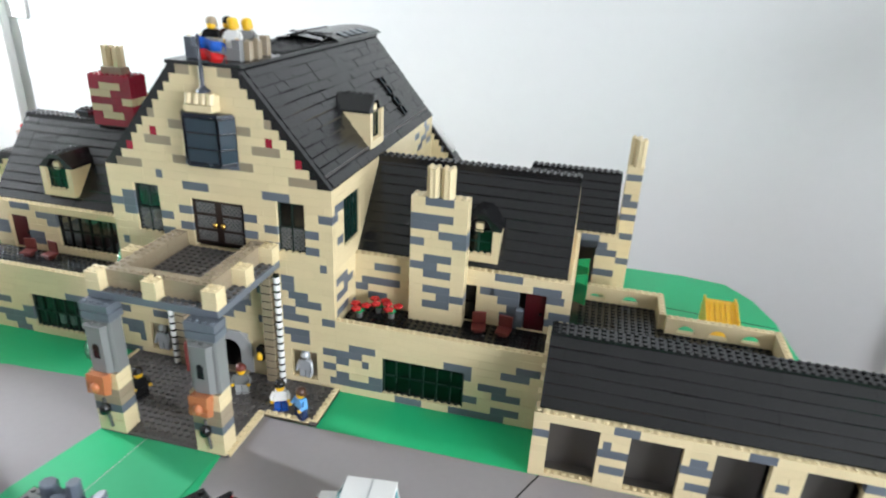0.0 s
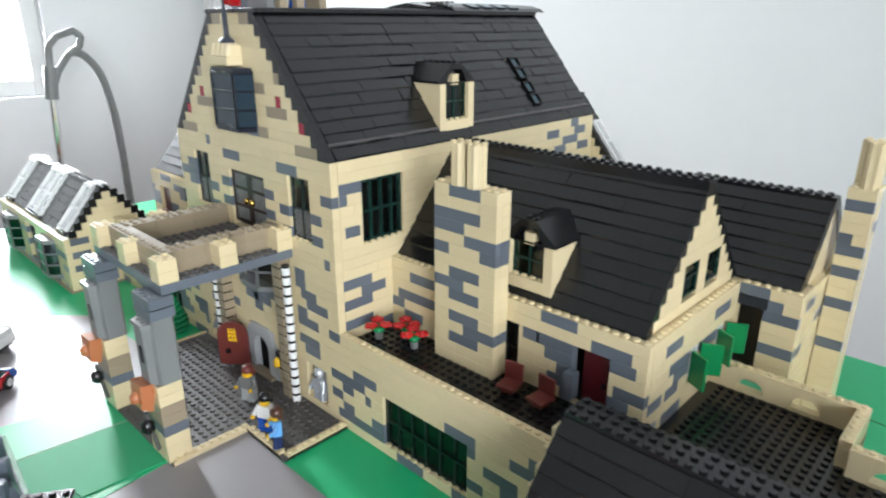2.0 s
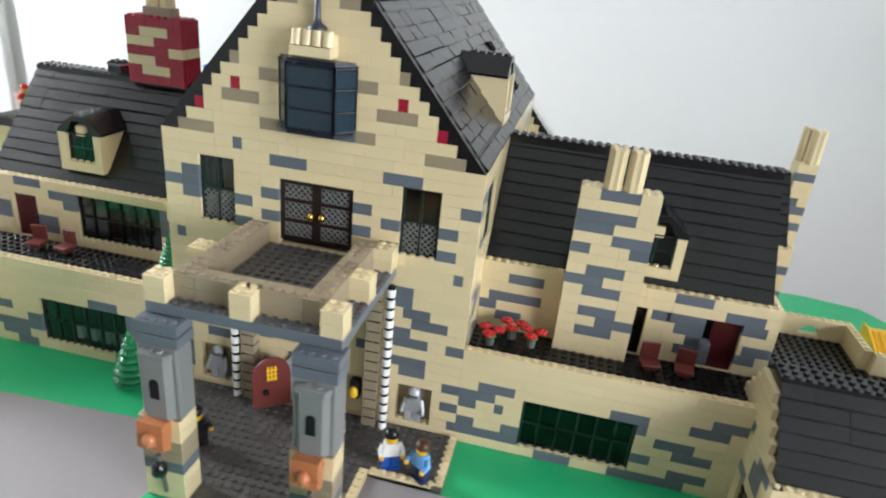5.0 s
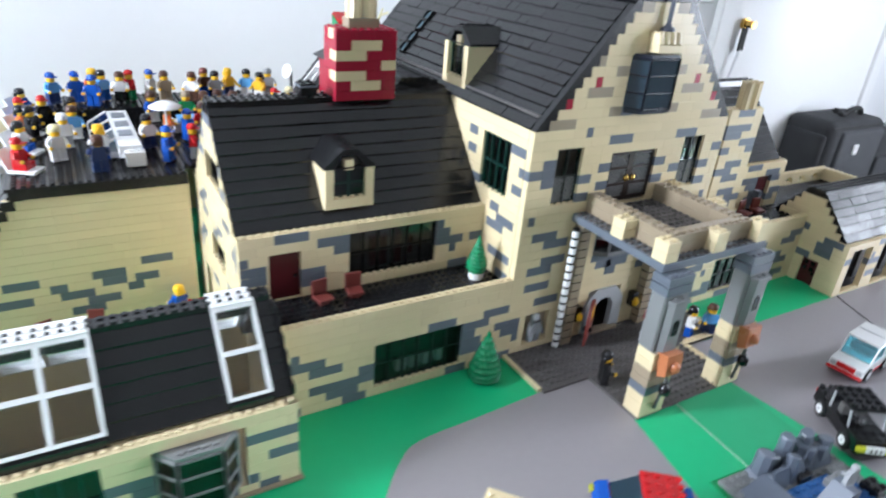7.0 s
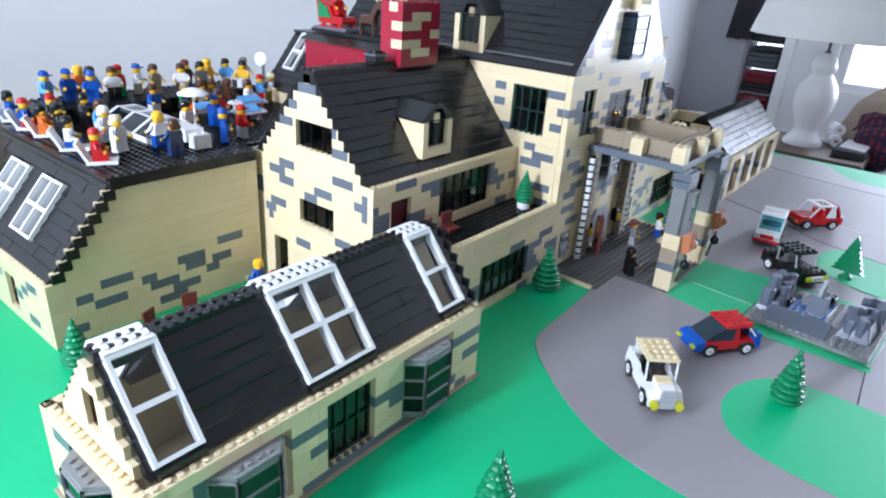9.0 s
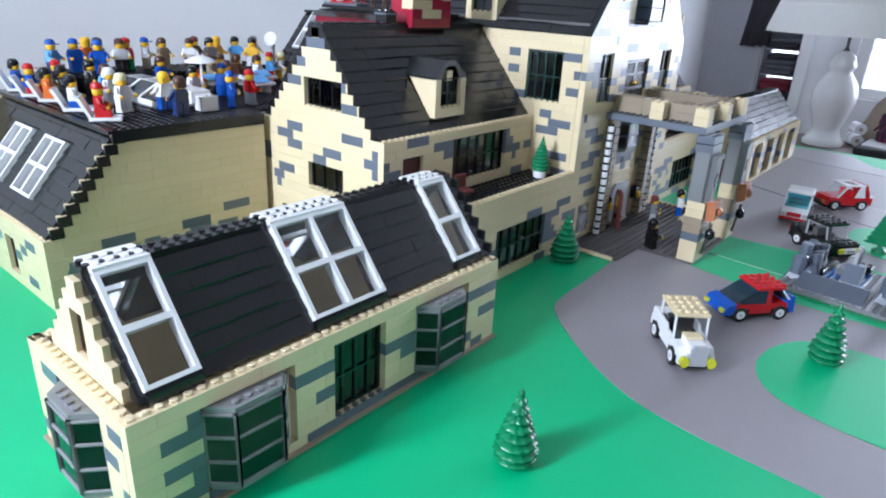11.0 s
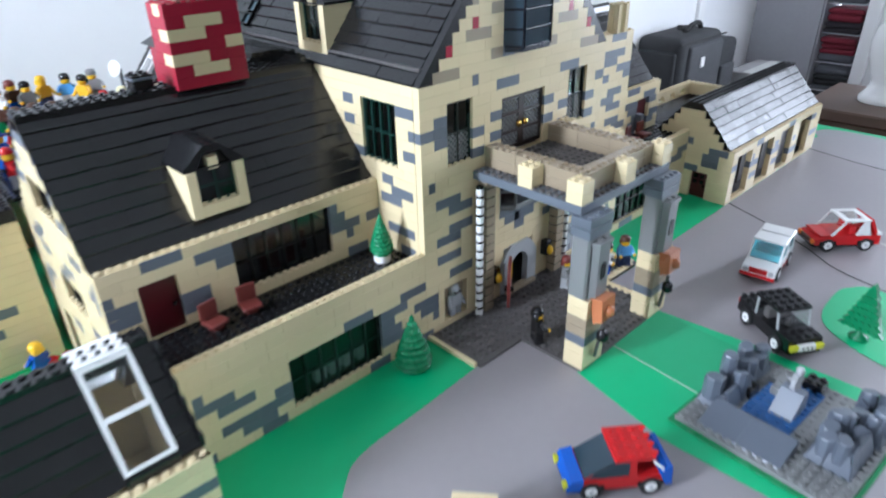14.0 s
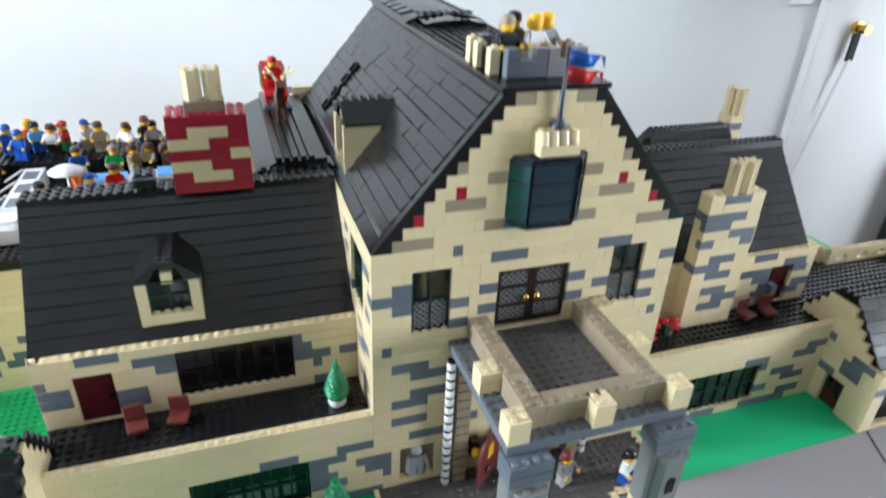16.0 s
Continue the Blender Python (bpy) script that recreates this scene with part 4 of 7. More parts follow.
def brick_stack(parent, name, x0, x1, y0, y1, z0, z1, marks, base, seed, limit=60):
    """A square chimney of bricks with four faces."""
    c = Geo(); c.box(x0 + 0.1, x1 - 0.1, y0 + 0.1, y1 - 0.1, z0, z1 - 0.02, base)
    c.studs(x0, x1, y0, y1, z1 - 0.02, base)
    ob = part(name, c, parent)
    rnd = random.Random(seed)
    pcs = Pieces(ob, "brick", limit)
    for z in range(z0, z1):
        for face, plane, a0, a1 in (("-y", y0, x0, x1), ("+x", x1, y0 + 0.92, y1), ("-x", x0, y0 + 0.92, y1), ("+y", y1, x0 + 0.92, x1 - 0.92)):
            own = sorted((max(a0, p), min(a1, q), col) for p, q, mz, col, f in marks if mz == z and f == face) + [(a1, a1, None)]
            at = a0
            for p, q, col in own:
                while p - at > 0.01:
                    n = min(rnd.choice((2, 3, 4)), p - at)
                    put_run(pcs, face, plane, z, at, n, brick_shape(round(n, 2), base)); at += n
                if q - p > 0.01:
                    put_run(pcs, face, plane, z, p, q - p, brick_shape(round(q - p, 2), col)); at = q
    pcs.done("brickwork")
    return ob


def pot(parent, x, y, z0, z1, mat="tan"):
    """A fluted round chimney pot."""
    g = Geo()
    n = 16
    pts = [(x + (0.98 if i % 2 else 0.84) * math.cos(2 * math.pi * i / n), y + (0.98 if i % 2 else 0.84) * math.sin(2 * math.pi * i / n)) for i in range(n)]
    g.prism(pts, "z", z0, z1, mat)
    g.studs(x - 1, x + 1, y - 1, y + 1, z1, mat)
    part("chimney_pot", g, parent)


f = "-y"
CH = [(43, 45, 19, S, f), (47, 51, 20, S, f), (49, 51, 19, S, f), (45, 49, 17, S, f), (43, 47, 16, S, f), (45, 49, 15, S, f), (45, 49, 13, S, f), (47, 49, 12, S, f), (49, 51, 12, S, f), (45, 49, 11, S, f), (45, 49, 24, S, f), (43, 49, 22, S, f), (43, 47, 21, S, f),
      (6.1, 8, 20, S, "+x"), (6.1, 8, 19, S, "+x"), (6.1, 8, 12, S, "+x"), (6.1, 8, 22, S, "-x"), (6.1, 8, 16, S, "-x")]
chim = thing("chimney", 47, 6.5, 9, "tall tan and slate brick chimney with two fluted pots", "chimney", "chimneys")
st = brick_stack(chim, "chimney_shaft", 43, 51, 5.9, 8, 9, 25, CH, "tan", 41)
pot(chim, 46, 6.5, 25, 28.4); pot(chim, 48, 6.5, 25, 28.4)
f = "-y"
RC = [(-15, -11, 31, "tan", f), (-17, -13, 30, "tan", f), (-11, -9, 29, "tan", f), (-17, -13, 28, "tan", f), (-15, -11, 27, "tan", f), (18.9, 20, 30, "tan", "-x"), (18, 20.5, 32, "tan", "-x"), (18.9, 20, 28, "tan", "-x"), (19, 22, 29, "tan", "+x")]
chim2 = thing("chimney", -13, 20, 26, "dark red and tan brick chimney with two pots on the ridge", "chimney", "chimneys")
brick_stack(chim2, "chimney_shaft", -17, -9, 18, 22, 26, 33, RC, "maroon", 42)
g = Geo(); g.box(-15, -11, 19, 21, 33, 34, "khaki", 0.04)
part("pot_base", g, chim2)
pot(chim2, -14, 20, 34, 36.6); pot(chim2, -12, 20, 34, 36.6)


# ---- the small rear block of the east wing with its tall stack, and the patio ----
lodge = thing("east_lodge", 68, 34, 0, "small tan toy block with black roof and tall stack", "model house")
LDG = [(66, 69, 15, S), (66, 70.4, 14, S), (68.6, 72, 13, S), (68.6, 72, 10, S), (66, 69, 14, S)]
wall(lodge, "front_wall", "-y", 28, 64, 72, 7, 16, LDG, [(66.05, 68.6, 8, 14)], limit=40, studded=[(66, 72, 16)], seed=51)
wall(lodge, "side_wall", "+x", 72, 29, 45, 0, 16, [(30, 33, 14, S), (34, 37, 12, S), (29, 31, 10, S)], (), seed=52)
roof_slope(lodge, "-y", 29, 56, 71.4, 16, 7, 40, seed=53, tall=0.95)
roof_slope(lodge, "+y", 45, 56, 71.4, 16, 7, 0, seed=54, tall=0.95)
ridge_cap(lodge, 56, 71.4, 36, 38, 22.65)
g = Geo()
g.prism([(29.6, 16), (44.4, 16), (37, 22.4)], "x", 70.6, 71.3, "tan")
part("gable", g, lodge)
# dark sheet added behind the doorway so the opening reads as shaded
g = Geo(); g.box(64.2, 71.8, 31.5, 32, 7.4, 16, "darkgrey")
part("inner_wall", g, lodge)
TS = [(72.1, 74.7, 22, S, "-y"), (72.1, 74.7, 18, S, "-y"), (72.1, 74.7, 16, S, "-y"), (72.1, 74.7, 13, S, "-y"), (72.1, 74.7, 9, S, "-y"), (72.1, 73.4, 19, S, "-y"), (38, 40, 20, S, "+x")]
brick_stack(lodge, "chimney_shaft", 72.1, 74.7, 36.6, 39.8, 0, 24, TS, "tan", 55, 40)
pot(lodge, 73.8, 37.5, 24, 27.8); pot(lodge, 73.0, 39.0, 24, 27.8)

patio = thing("patio", 78, 14, 0, "raised toy patio with a black studded floor and tan parapet", "patio")
g = Geo(); g.box(66, 80, 0, 24, 7.6, 8, "black"); g.box(80, 95.5, 0, 16.5, 7.6, 8, "black")
g.studs(67, 80, 0, 23, 8, "black", 6); g.studs(80, 95, 0, 16, 8, "black", 6)
part("patio_floor", g, patio)


def arched_wall(parent, x0, x1, y0, y1, z0, z1, arches, along):
    """A parapet with round-headed openings."""
    g = Geo()
    r = 1.3
    spots = sorted(arches)
    a0, a1 = (x0, x1) if along == "x" else (y0, y1)
    at = a0
    zr = r * U / H
    for c in spots + [None]:
        end = a1 if c is None else c - r
        if along == "x":
            g.box(at, end, y0, y1, z0, z1, "tan", 0.03)
        else:
            g.box(x0, x1, at, end, z0, z1, "tan", 0.03)
        if c is None:
            break
        n = 10
        top = [(c - r * math.cos(math.pi * i / n), z0 + 0.35 + zr * math.sin(math.pi * i / n)) for i in range(n + 1)]
        pts = [(c - r, z1)] + top + [(c + r, z1)]
        if along == "x":
            g.prism(pts, "y", y0, y1, "tan")
            g.box(c - r, c + r, y0, y1, z0, z0 + 0.35, "tan")
        else:
            g.prism(pts, "x", x0, x1, "tan")
            g.box(x0, x1, c - r, c + r, z0, z0 + 0.35, "tan")
        at = c + r
    g.studs(x0, x1, y0, y1, z1, "tan")
    return part("parapet", g, parent)


arched_wall(patio, 66, 80, 23, 24, 8, 10.2, [70, 75], "x")
arched_wall(patio, 79, 80, 17, 23, 8, 10.2, [], "y")
arched_wall(patio, 80, 96, 16, 17, 8, 10.2, [83, 87.5, 92], "x")
arched_wall(patio, 95, 96, 8, 16, 8, 10.2, [], "y")
g = Geo(); g.box(66, 80, 23.1, 24, 0, 8, "tan"); g.box(79.1, 80, 17, 23.1, 0, 8, "tan"); g.box(80, 96, 16.1, 17, 0, 8, "tan"); g.box(95.1, 96, 8, 16.1, 0, 8, "tan")
part("base_wall", g, patio)


# ---- the garage ----
garage = thing("garage", 84, 0, 0, "long tan toy garage with dark open bays and a black roof", "model garage")


def garage_edge(z):
    if z < 8:
        return -8.5, 8.5
    k = z - 6
    return -8.2 + k, 8.2 - k


BAYS = [(65.5 + 9.6 * i, 71.5 + 9.6 * i) for i in range(4)]
GF = [(63.5, 65.5, 5, S), (71.5, 75.1, 4, S), (81.1, 84.7, 4, S), (90.7, 94.3, 2, S), (73, 76, 7, S), (72, 75, 2, S), (82, 84, 5, S), (88, 91, 7, S), (91.6, 93, 4, S), (100, 103, 6, S), (82, 85, 2, S), (101, 105, 3, S), (72, 73, 5, S)]
wall(garage, "front_wall", "-y", -8.5, 63.5, 105.5, 0, 8, GF, [(a, b, 0, 7) for a, b in BAYS], limit=120, studded=[(63.5, 105.5, 8)], seed=61)
wall(garage, "end_wall", "-x", 63.5, -7.5, 8.5, 0, 13, [(-6, -3, 6, S), (-2.5, 0, 4, S), (-6, -3, 5, S), (-7.5, -4, 7, S), (2, 5, 6, S), (-1, 1, 8, S)], [(-4.5, -1.5, 0, 4)], garage_edge, limit=60, seed=62)
wall(garage, "end_wall", "+x", 105.5, -7.5, 8.5, 0, 13, (), (), garage_edge, seed=63)
wall(garage, "back_wall", "+y", 8.5, 63.5, 105.5, 0, 8, (), (), seed=64)
roof_slope(garage, "-y", -7.5, 64.0, 105.5, 8, 6, 90, seed=65, tall=0.95)
roof_slope(garage, "+y", 7.5, 64.0, 105.5, 8, 6, 0, seed=66, tall=0.95)
ridge_cap(garage, 64.0, 105.5, -1.5, 1.5, 13.68)
for a, b in BAYS:
    g = Geo(); g.box(a, b, -8.5, -7.5, 0.05, 0.45, "tan"); g.studs(a, b, -8.5, -7.5, 0.45, "tan")
    part("threshold", g, garage)
# dark panel deep in each open bay paints the shade of its interior
for a, b in BAYS:
    q = Geo()
    q.box(a - 0.3, b + 0.3, -5.6, -5.3, 0.1, 7.1, "darkgrey")
    part("garage_door", q, garage, "dark grey panel painting the shade inside the open bay")
leaf_door(garage, "-x", 63.5, -4.5, -1.5, 0, 4, "door_red", "brown-red side door with panes")
for a in (-3.95, -2.75):
    for z in (2.2, 3.1):
        q = Geo(); q.box(63.62, 63.74, a, a + 0.7, z, z + 0.6, "black"); part("door_pane", q, garage, "small dark pane")


# ---- the annex with the big white skylights ----
annex = thing("annex", -51, -1, 0, "long low tan toy annex with black roof and white skylights", "model house")
AX0, AX1, AY0, AY1 = -71, -31, -8.6, 7.4


def annex_edge(z):
    if z < 8:
        return AY0, AY1
    k = z - 6
    return AY0 + 0.3 + k, AY1 - 0.3 - k


AF = [(-36, -31, 5, S), (-34, -31, 3, S), (-36, -35, 1, S), (-35, -33, 0, S), (-48, -44, 4, S), (-46, -44, 3, S), (-58, -54, 5, S), (-56, -54, 3, S), (-57, -48, 0, S), (-69, -66, 5, S), (-69, -66, 3, S), (-67, -66, 2, S), (-69, -66, 1, S), (-48, -37, 0, S), (-66, -59, 0, S), (-67, -66, 6, S)]
wall(annex, "front_wall", "-y", AY0, AX0, AX1, 0, 8, AF, [(-44, -36, 1, 7), (-54, -48, 1, 6.6), (-66, -58, 1, 7)], limit=110, studded=[(AX0, AX1, 8)], seed=71)
AW = [(-7.6, -5.6, 6, S), (-6.6, -4.6, 4, S), (2.4, 5.4, 6, S), (-7.6, -6.6, 2, S), (2.4, 4.4, 3, S), (-7.6, -4.6, 0, S), (4.4, 7.4, 1, S)]
wall(annex, "end_wall", "-x", AX0, AY0 + 1, AY1, 0, 8, AW, [(-4.6, 2.4, 1, 7)], limit=60, studded=[(AY0 + 1, AY1, 8)], seed=72)
wall(annex, "end_wall", "-x", AX0 + 1, AY0 + 1, AY1, 8, 14, (), [(-1.6, 0.4, 9, 12)], annex_edge, limit=30, seed=73)
wall(annex, "end_wall", "+x", AX1, AY0 + 1, AY1, 0, 14, [(-7.6, -4.6, 7, S), (-7.6, -4.6, 5, S), (-7.6, -2, 3, S), (-4, -1, 1, S)], (), annex_edge, limit=30, seed=74)
wall(annex, "back_wall", "+y", AY1, AX0, AX1, 0, 8, (), (), limit=60, studded=[(AX0, AX1, 8)], seed=75)
SKY = [(-69, -65), (-55, -47), (-37, -33)]
roof_slope(annex, "-y", AY0 + 1, AX0 + 1.5, AX1 - 0.3, 8.2, 6, 70, seed=76, holes=[(a, b, 0, 6) for a, b in SKY])
roof_slope(annex, "+y", AY1 - 1, AX0 + 1.5, AX1 - 0.3, 8.2, 6, 0, seed=77, holes=[(a, b, 0, 6) for a, b in SKY])
ridge_cap(annex, AX0 + 1.5, AX1 - 0.3, AY0 + 7, AY1 - 7, 14.3)
for k in range(6):              # stepped black verge bricks on the east gable
    for y0, y1 in ((AY0 + 1 + k, AY0 + 2.2 + k), (AY1 - 2.2 - k, AY1 - 1 - k)):
        g = Geo(); g.box(AX1 - 0.3, AX1 + 0.06, y0, y1, 8.2 + k, 9.2 + k, "black", 0.03)
        part("verge_brick", g, annex)
for (a, b), n in zip(SKY, (1, 2, 1)):
    skylight(annex, "-y", AY0 + 1, a, b, 8.2, 0.6, 6.2, (n, 2), "white", "clear_pane", 0.3)
    skylight(annex, "+y", AY1 - 1, a, b, 8.2, 0.6, 6.2, (n, 2), "white", "clear_pane", 0.3)
    g = Geo(); g.box(a, b, AY0 + 6.6, AY0 + 9.4, 14.2, 14.75, "white", 0.04); g.studs(a, b, AY0 + 6.8, AY0 + 8.8, 14.75, "white")
    part("skylight_top", g, annex)
    g = Geo(); g.box(a, b, AY0 + 0.8, AY0 + 1.8, 8.1, 8.75, "black")
    part("roof_foot", g, annex)


def bay(parent, face, plane, a0, a1, z0, z1, mat, pane, out=1.8, rows=3, cap=True, label="", name="bay_window", bar=0.2, flat=0.22):
    """A three-sided bay of barred panes, standing out of the wall."""
    w = a1 - a0
    m = place(face, a0 if face in ("-y", "+x") else a1, plane, z0)
    h = z1 - z0
    foot = [(0, 0.3), (w * flat, -out), (w * (1 - flat), -out), (w, 0.3)]
    g, p = Geo(), Geo()
    for (xa, ya), (xb, yb) in zip(foot, foot[1:]):
        for x, y in ((xa, ya), (xb, yb)):
            g.rod((x, y, 0), (x, y, h), bar, mat, 6)
        for j in range(rows + 1):
            z = h * j / rows
            g.rod((xa, ya, min(max(z, 0.15), h - 0.15)), (xb, yb, min(max(z, 0.15), h - 0.15)), bar * 0.85, mat, 6)
        d = Vector((xb - xa, yb - ya, 0)).normalized() * 0.1
        k = Vector((-d.y, d.x, 0)) * 0.3
        p.prism([(xa, ya), (xb, yb), (xb + k.x, yb + k.y), (xa + k.x, ya + k.y)], "z", 0.1, h - 0.1, pane)
    ob = part(name, g, parent, label, m)
    q = part("pane", p, ob, "", m)
    q.visible_shadow = False
    t = Geo()
    t.prism([(0, 0.9), *foot, (w, 0.9)][::-1], "z", h, h + 0.33, mat)
    if cap:
        t.studs(w * 0.5 - 2, w * 0.5 + 2, -out + 0.15, -out + 1.15, h + 0.33, mat)
    part("bay_cap", t, ob, "", m)
    t = Geo(); t.prism([(0, 0.9), *foot, (w, 0.9)][::-1], "z", -0.33, 0.0, mat)
    part("bay_base", t, ob, "", m)
    return ob


for a in (-43.8, -65.8):
    bay(annex, "-y", AY0, a, a + 7, 1.3, 6.6, "grey", "bay_pane", 1.5)
bay(annex, "-x", AX0, -4.2, 2.0, 1.3, 6.6, "grey", "bay_pane", 1.3)
window(annex, "-y", AY0, -54, -48, 1, 6.6, 4, 2, "dark_green", "green_pane", 0.7, 0.3, sill="darkgrey")
window(annex, "-x", AX0 + 1, -1.6, 0.4, 9, 12, 1, 1, "brown", "pane", 0.4, 0.2)
g = Geo(); g.box(AX0 - 0.3, AX1 + 0.3, AY0 - 0.4, AY1 + 0.3, 0.02, 0.3, "khaki", 0.05)
part("base_plate", g, annex)


# ---- the pavilion with the roof deck ----
pav = thing("pavilion", -48, 45, 0, "tan toy pavilion with a black studded roof deck and sloping flank", "model house")


def pav_edge(z):
    return (-62, -33) if z < 7 else (-62 + (z - 6), -33)


PV = [(-40, -36, 6, S), (-46, -42, 5, S), (-45, -42, 4, S), (-50, -46, 3, S), (-41, -38, 4, S), (-47, -43, 2, S), (-42, -40, 3, S), (-56, -52, 5, S), (-59, -57, 4, S), (-51, -49, 4, S), (-57, -53, 3, S), (-49, -45, 1, S), (-60, -58, 1, S)]
wall(pav, "front_wall", "-y", 30, -62, -33, 0, 16, PV, (), pav_edge, limit=120, seed=81)
wall(pav, "side_wall", "-x", -62, 31, 66, 0, 7, [(33, 36, 5, S), (38, 41, 3, S), (36, 38, 4, S), (44, 48, 4, S), (47, 50, 2, S), (52, 55, 5, S), (34, 37, 1, S), (57, 60, 3, S)], [(40, 43, 1, 5), (52, 55, 1, 5)], limit=60, studded=[(31, 66, 7)], seed=82)
roof_slope(pav, "-x", -61.5, 30.5, 66, 7, 9, 100, seed=83, holes=[(38.4, 44.6, 2, 7), (48.4, 54.6, 2, 7)])
g = Geo(); g.box(-53.5, -33, 30, 66, 15.9, 16.3, "black"); g.studs(-53, -33, 30, 57, 16.3, "black", 6)
g.box(-33, -8.7, 33, 66, 15.9, 16.29, "black"); g.studs(-33, -9, 33, 57, 16.29, "black", 6)
part("roof_deck", g, pav)
g = Geo(); g.box(-53.2, -33, 29.86, 30.1, 15.1, 16.28, "black", 0.03)
part("fascia", g, pav)
for z in range(7, 16):
    g = Geo(); g.box(-62.15 + z - 6, -60.7 + z - 6, 29.84, 30.2, z + 0.02, z + 1.0, "black", 0.03)
    part("verge_brick", g, pav)
g = Geo(); g.box(-48, -12, 57, 66, 16.3, 18.2, "black", 0.05); g.studs(-48, -12, 57, 66, 18.2, "black", 6)
part("upper_deck", g, pav)
g = Geo(); g.box(-62, -9, 65, 65.9, 0, 15.9, "tan")
part("back_wall", g, pav)
for a in (38.5, 48.5):
    skylight(pav, "-x", -61.5, a, a + 6, 7, 2.0, 7.0, (2, 2), "white", "clear_pane", 0.25)
for a in (40, 52):
    window(pav, "-x", -62, a, a + 3, 1, 5, 1, 2, "brown", "pane", 0.5, 0.25)

# deck behind the west wing ridge and the rear block of the great house
rear = thing("rear_house", 17, 60, 0, "rear part of the toy manor with black slopes", "model house")


def rear_edge(z):
    return (-11.5, 40.5) if z < 18 else (-11 + (z - 17), 39.5 - (z - 17))


wall(rear, "front_wall", "-y", 50.2, -11, 40.5, 0, 28, [(35, 38, 17, S), (36, 39, 20, S), (-6, -3, 15, S)], (), rear_edge, limit=0, seed=91)
wall(rear, "side_wall", "+x", 40.5, 51, 53.6, 0, 18, [(53, 56, 14, S)], (), seed=92)
wall(rear, "side_wall", "-x", -11.5, 51, 58, 0, 18, [(53, 56, 14, S)], (), seed=93)
roof_slope(rear, "+x", 40, 50.2, 53.6, 18, 10, 40, seed=94, holes=[(51, 53, 2, 7)])
roof_slope(rear, "-x", -11.0, 50.2, 58, 18, 8, 40, seed=95, holes=[(52.4, 55.6, 3, 8)])
skylight(rear, "+x", 40, 51, 53, 18, 2, 7, (1, 2), "white", "clear_pane", 0.25)
skylight(rear, "-x", -11.0, 52.5, 55.5, 18, 3, 8, (1, 2), "white", "clear_pane", 0.25)
g = Geo(); g.box(-3.5, 14, 50.2, 58, 26, 26.4, "black"); g.box(14, 30, 50.2, 53.6, 28, 28.4, "black")
part("roof_top", g, rear)

g = Geo(); g.box(-62, -33.2, 8.0, 29.9, -0.02, 0.22, "green", 0.03); g.studs(-62, -33, 8, 29, 0.22, "green", 6)
solo("garden_plate", g, "bright green studded plate lying between annex and pavilion", "base plate", kind="structure")

# floors added inside the houses, coloured dark so windows look unlit; tan in the annex
for ob, x0, x1, y0, y1, zz in ((house, 1, 33, 1, 49.9, (0.1, 10.5, 16.5, 27.4)), (west, -31, 0, 1, 31, (0.1, 8.2)), (east, 34, 65, 1, 27, (0.1, 8.2)), (west, -31, 0, 10.5, 30, (16.4,)), (east, 34, 64, 10.5, 26, (16.4,)), (garage, 64.5, 104.5, -7.5, 7.5, (0.1,)),
                               (annex, -70, -32, -7.6, 6.4, (0.35,)), (pav, -61, -34, 31, 65, (0.1,)), (lodge, 60, 71, 29, 40, (7.5,))):
    for z in zz:
        g = Geo(); g.box(x0, x1, y0, y1, z - 0.3, z, "tan" if ob is annex else "darkgrey")
        part("inner_floor", g, ob)


# ---- the portico ----
portico = thing("portico", 17, -8, 0, "grey-pillared toy portico carrying a tan balcony", "portico")
g = Geo()
g.box(0.5, 34.5, -8.5, -0.02, 0.06, 0.35, "darkgrey"); g.box(7.8, 26.6, -17.2, -8.5, 0.06, 0.35, "darkgrey")
g.studs(1, 34, -8, 0, 0.35, "darkgrey"); g.studs(8, 26, -17, -8, 0.35, "darkgrey")
part("paving", g, portico, "dark grey studded paving")
for x0, x1, y0, y1 in ((26.8, 33.4, -8.5, -7.5), (33.5, 34.5, -8, 0), (25.7, 26.7, -17, -8), (-0.1, 0.45, -8, 0)):
    g = Geo(); g.box(x0, x1, y0, y1, 0.06, 0.5, "tan", 0.03); g.studs(x0, x1, y0, y1, 0.5, "tan") if x0 > 1 else None
    part("edging", g, portico, "tan studded edging strip")


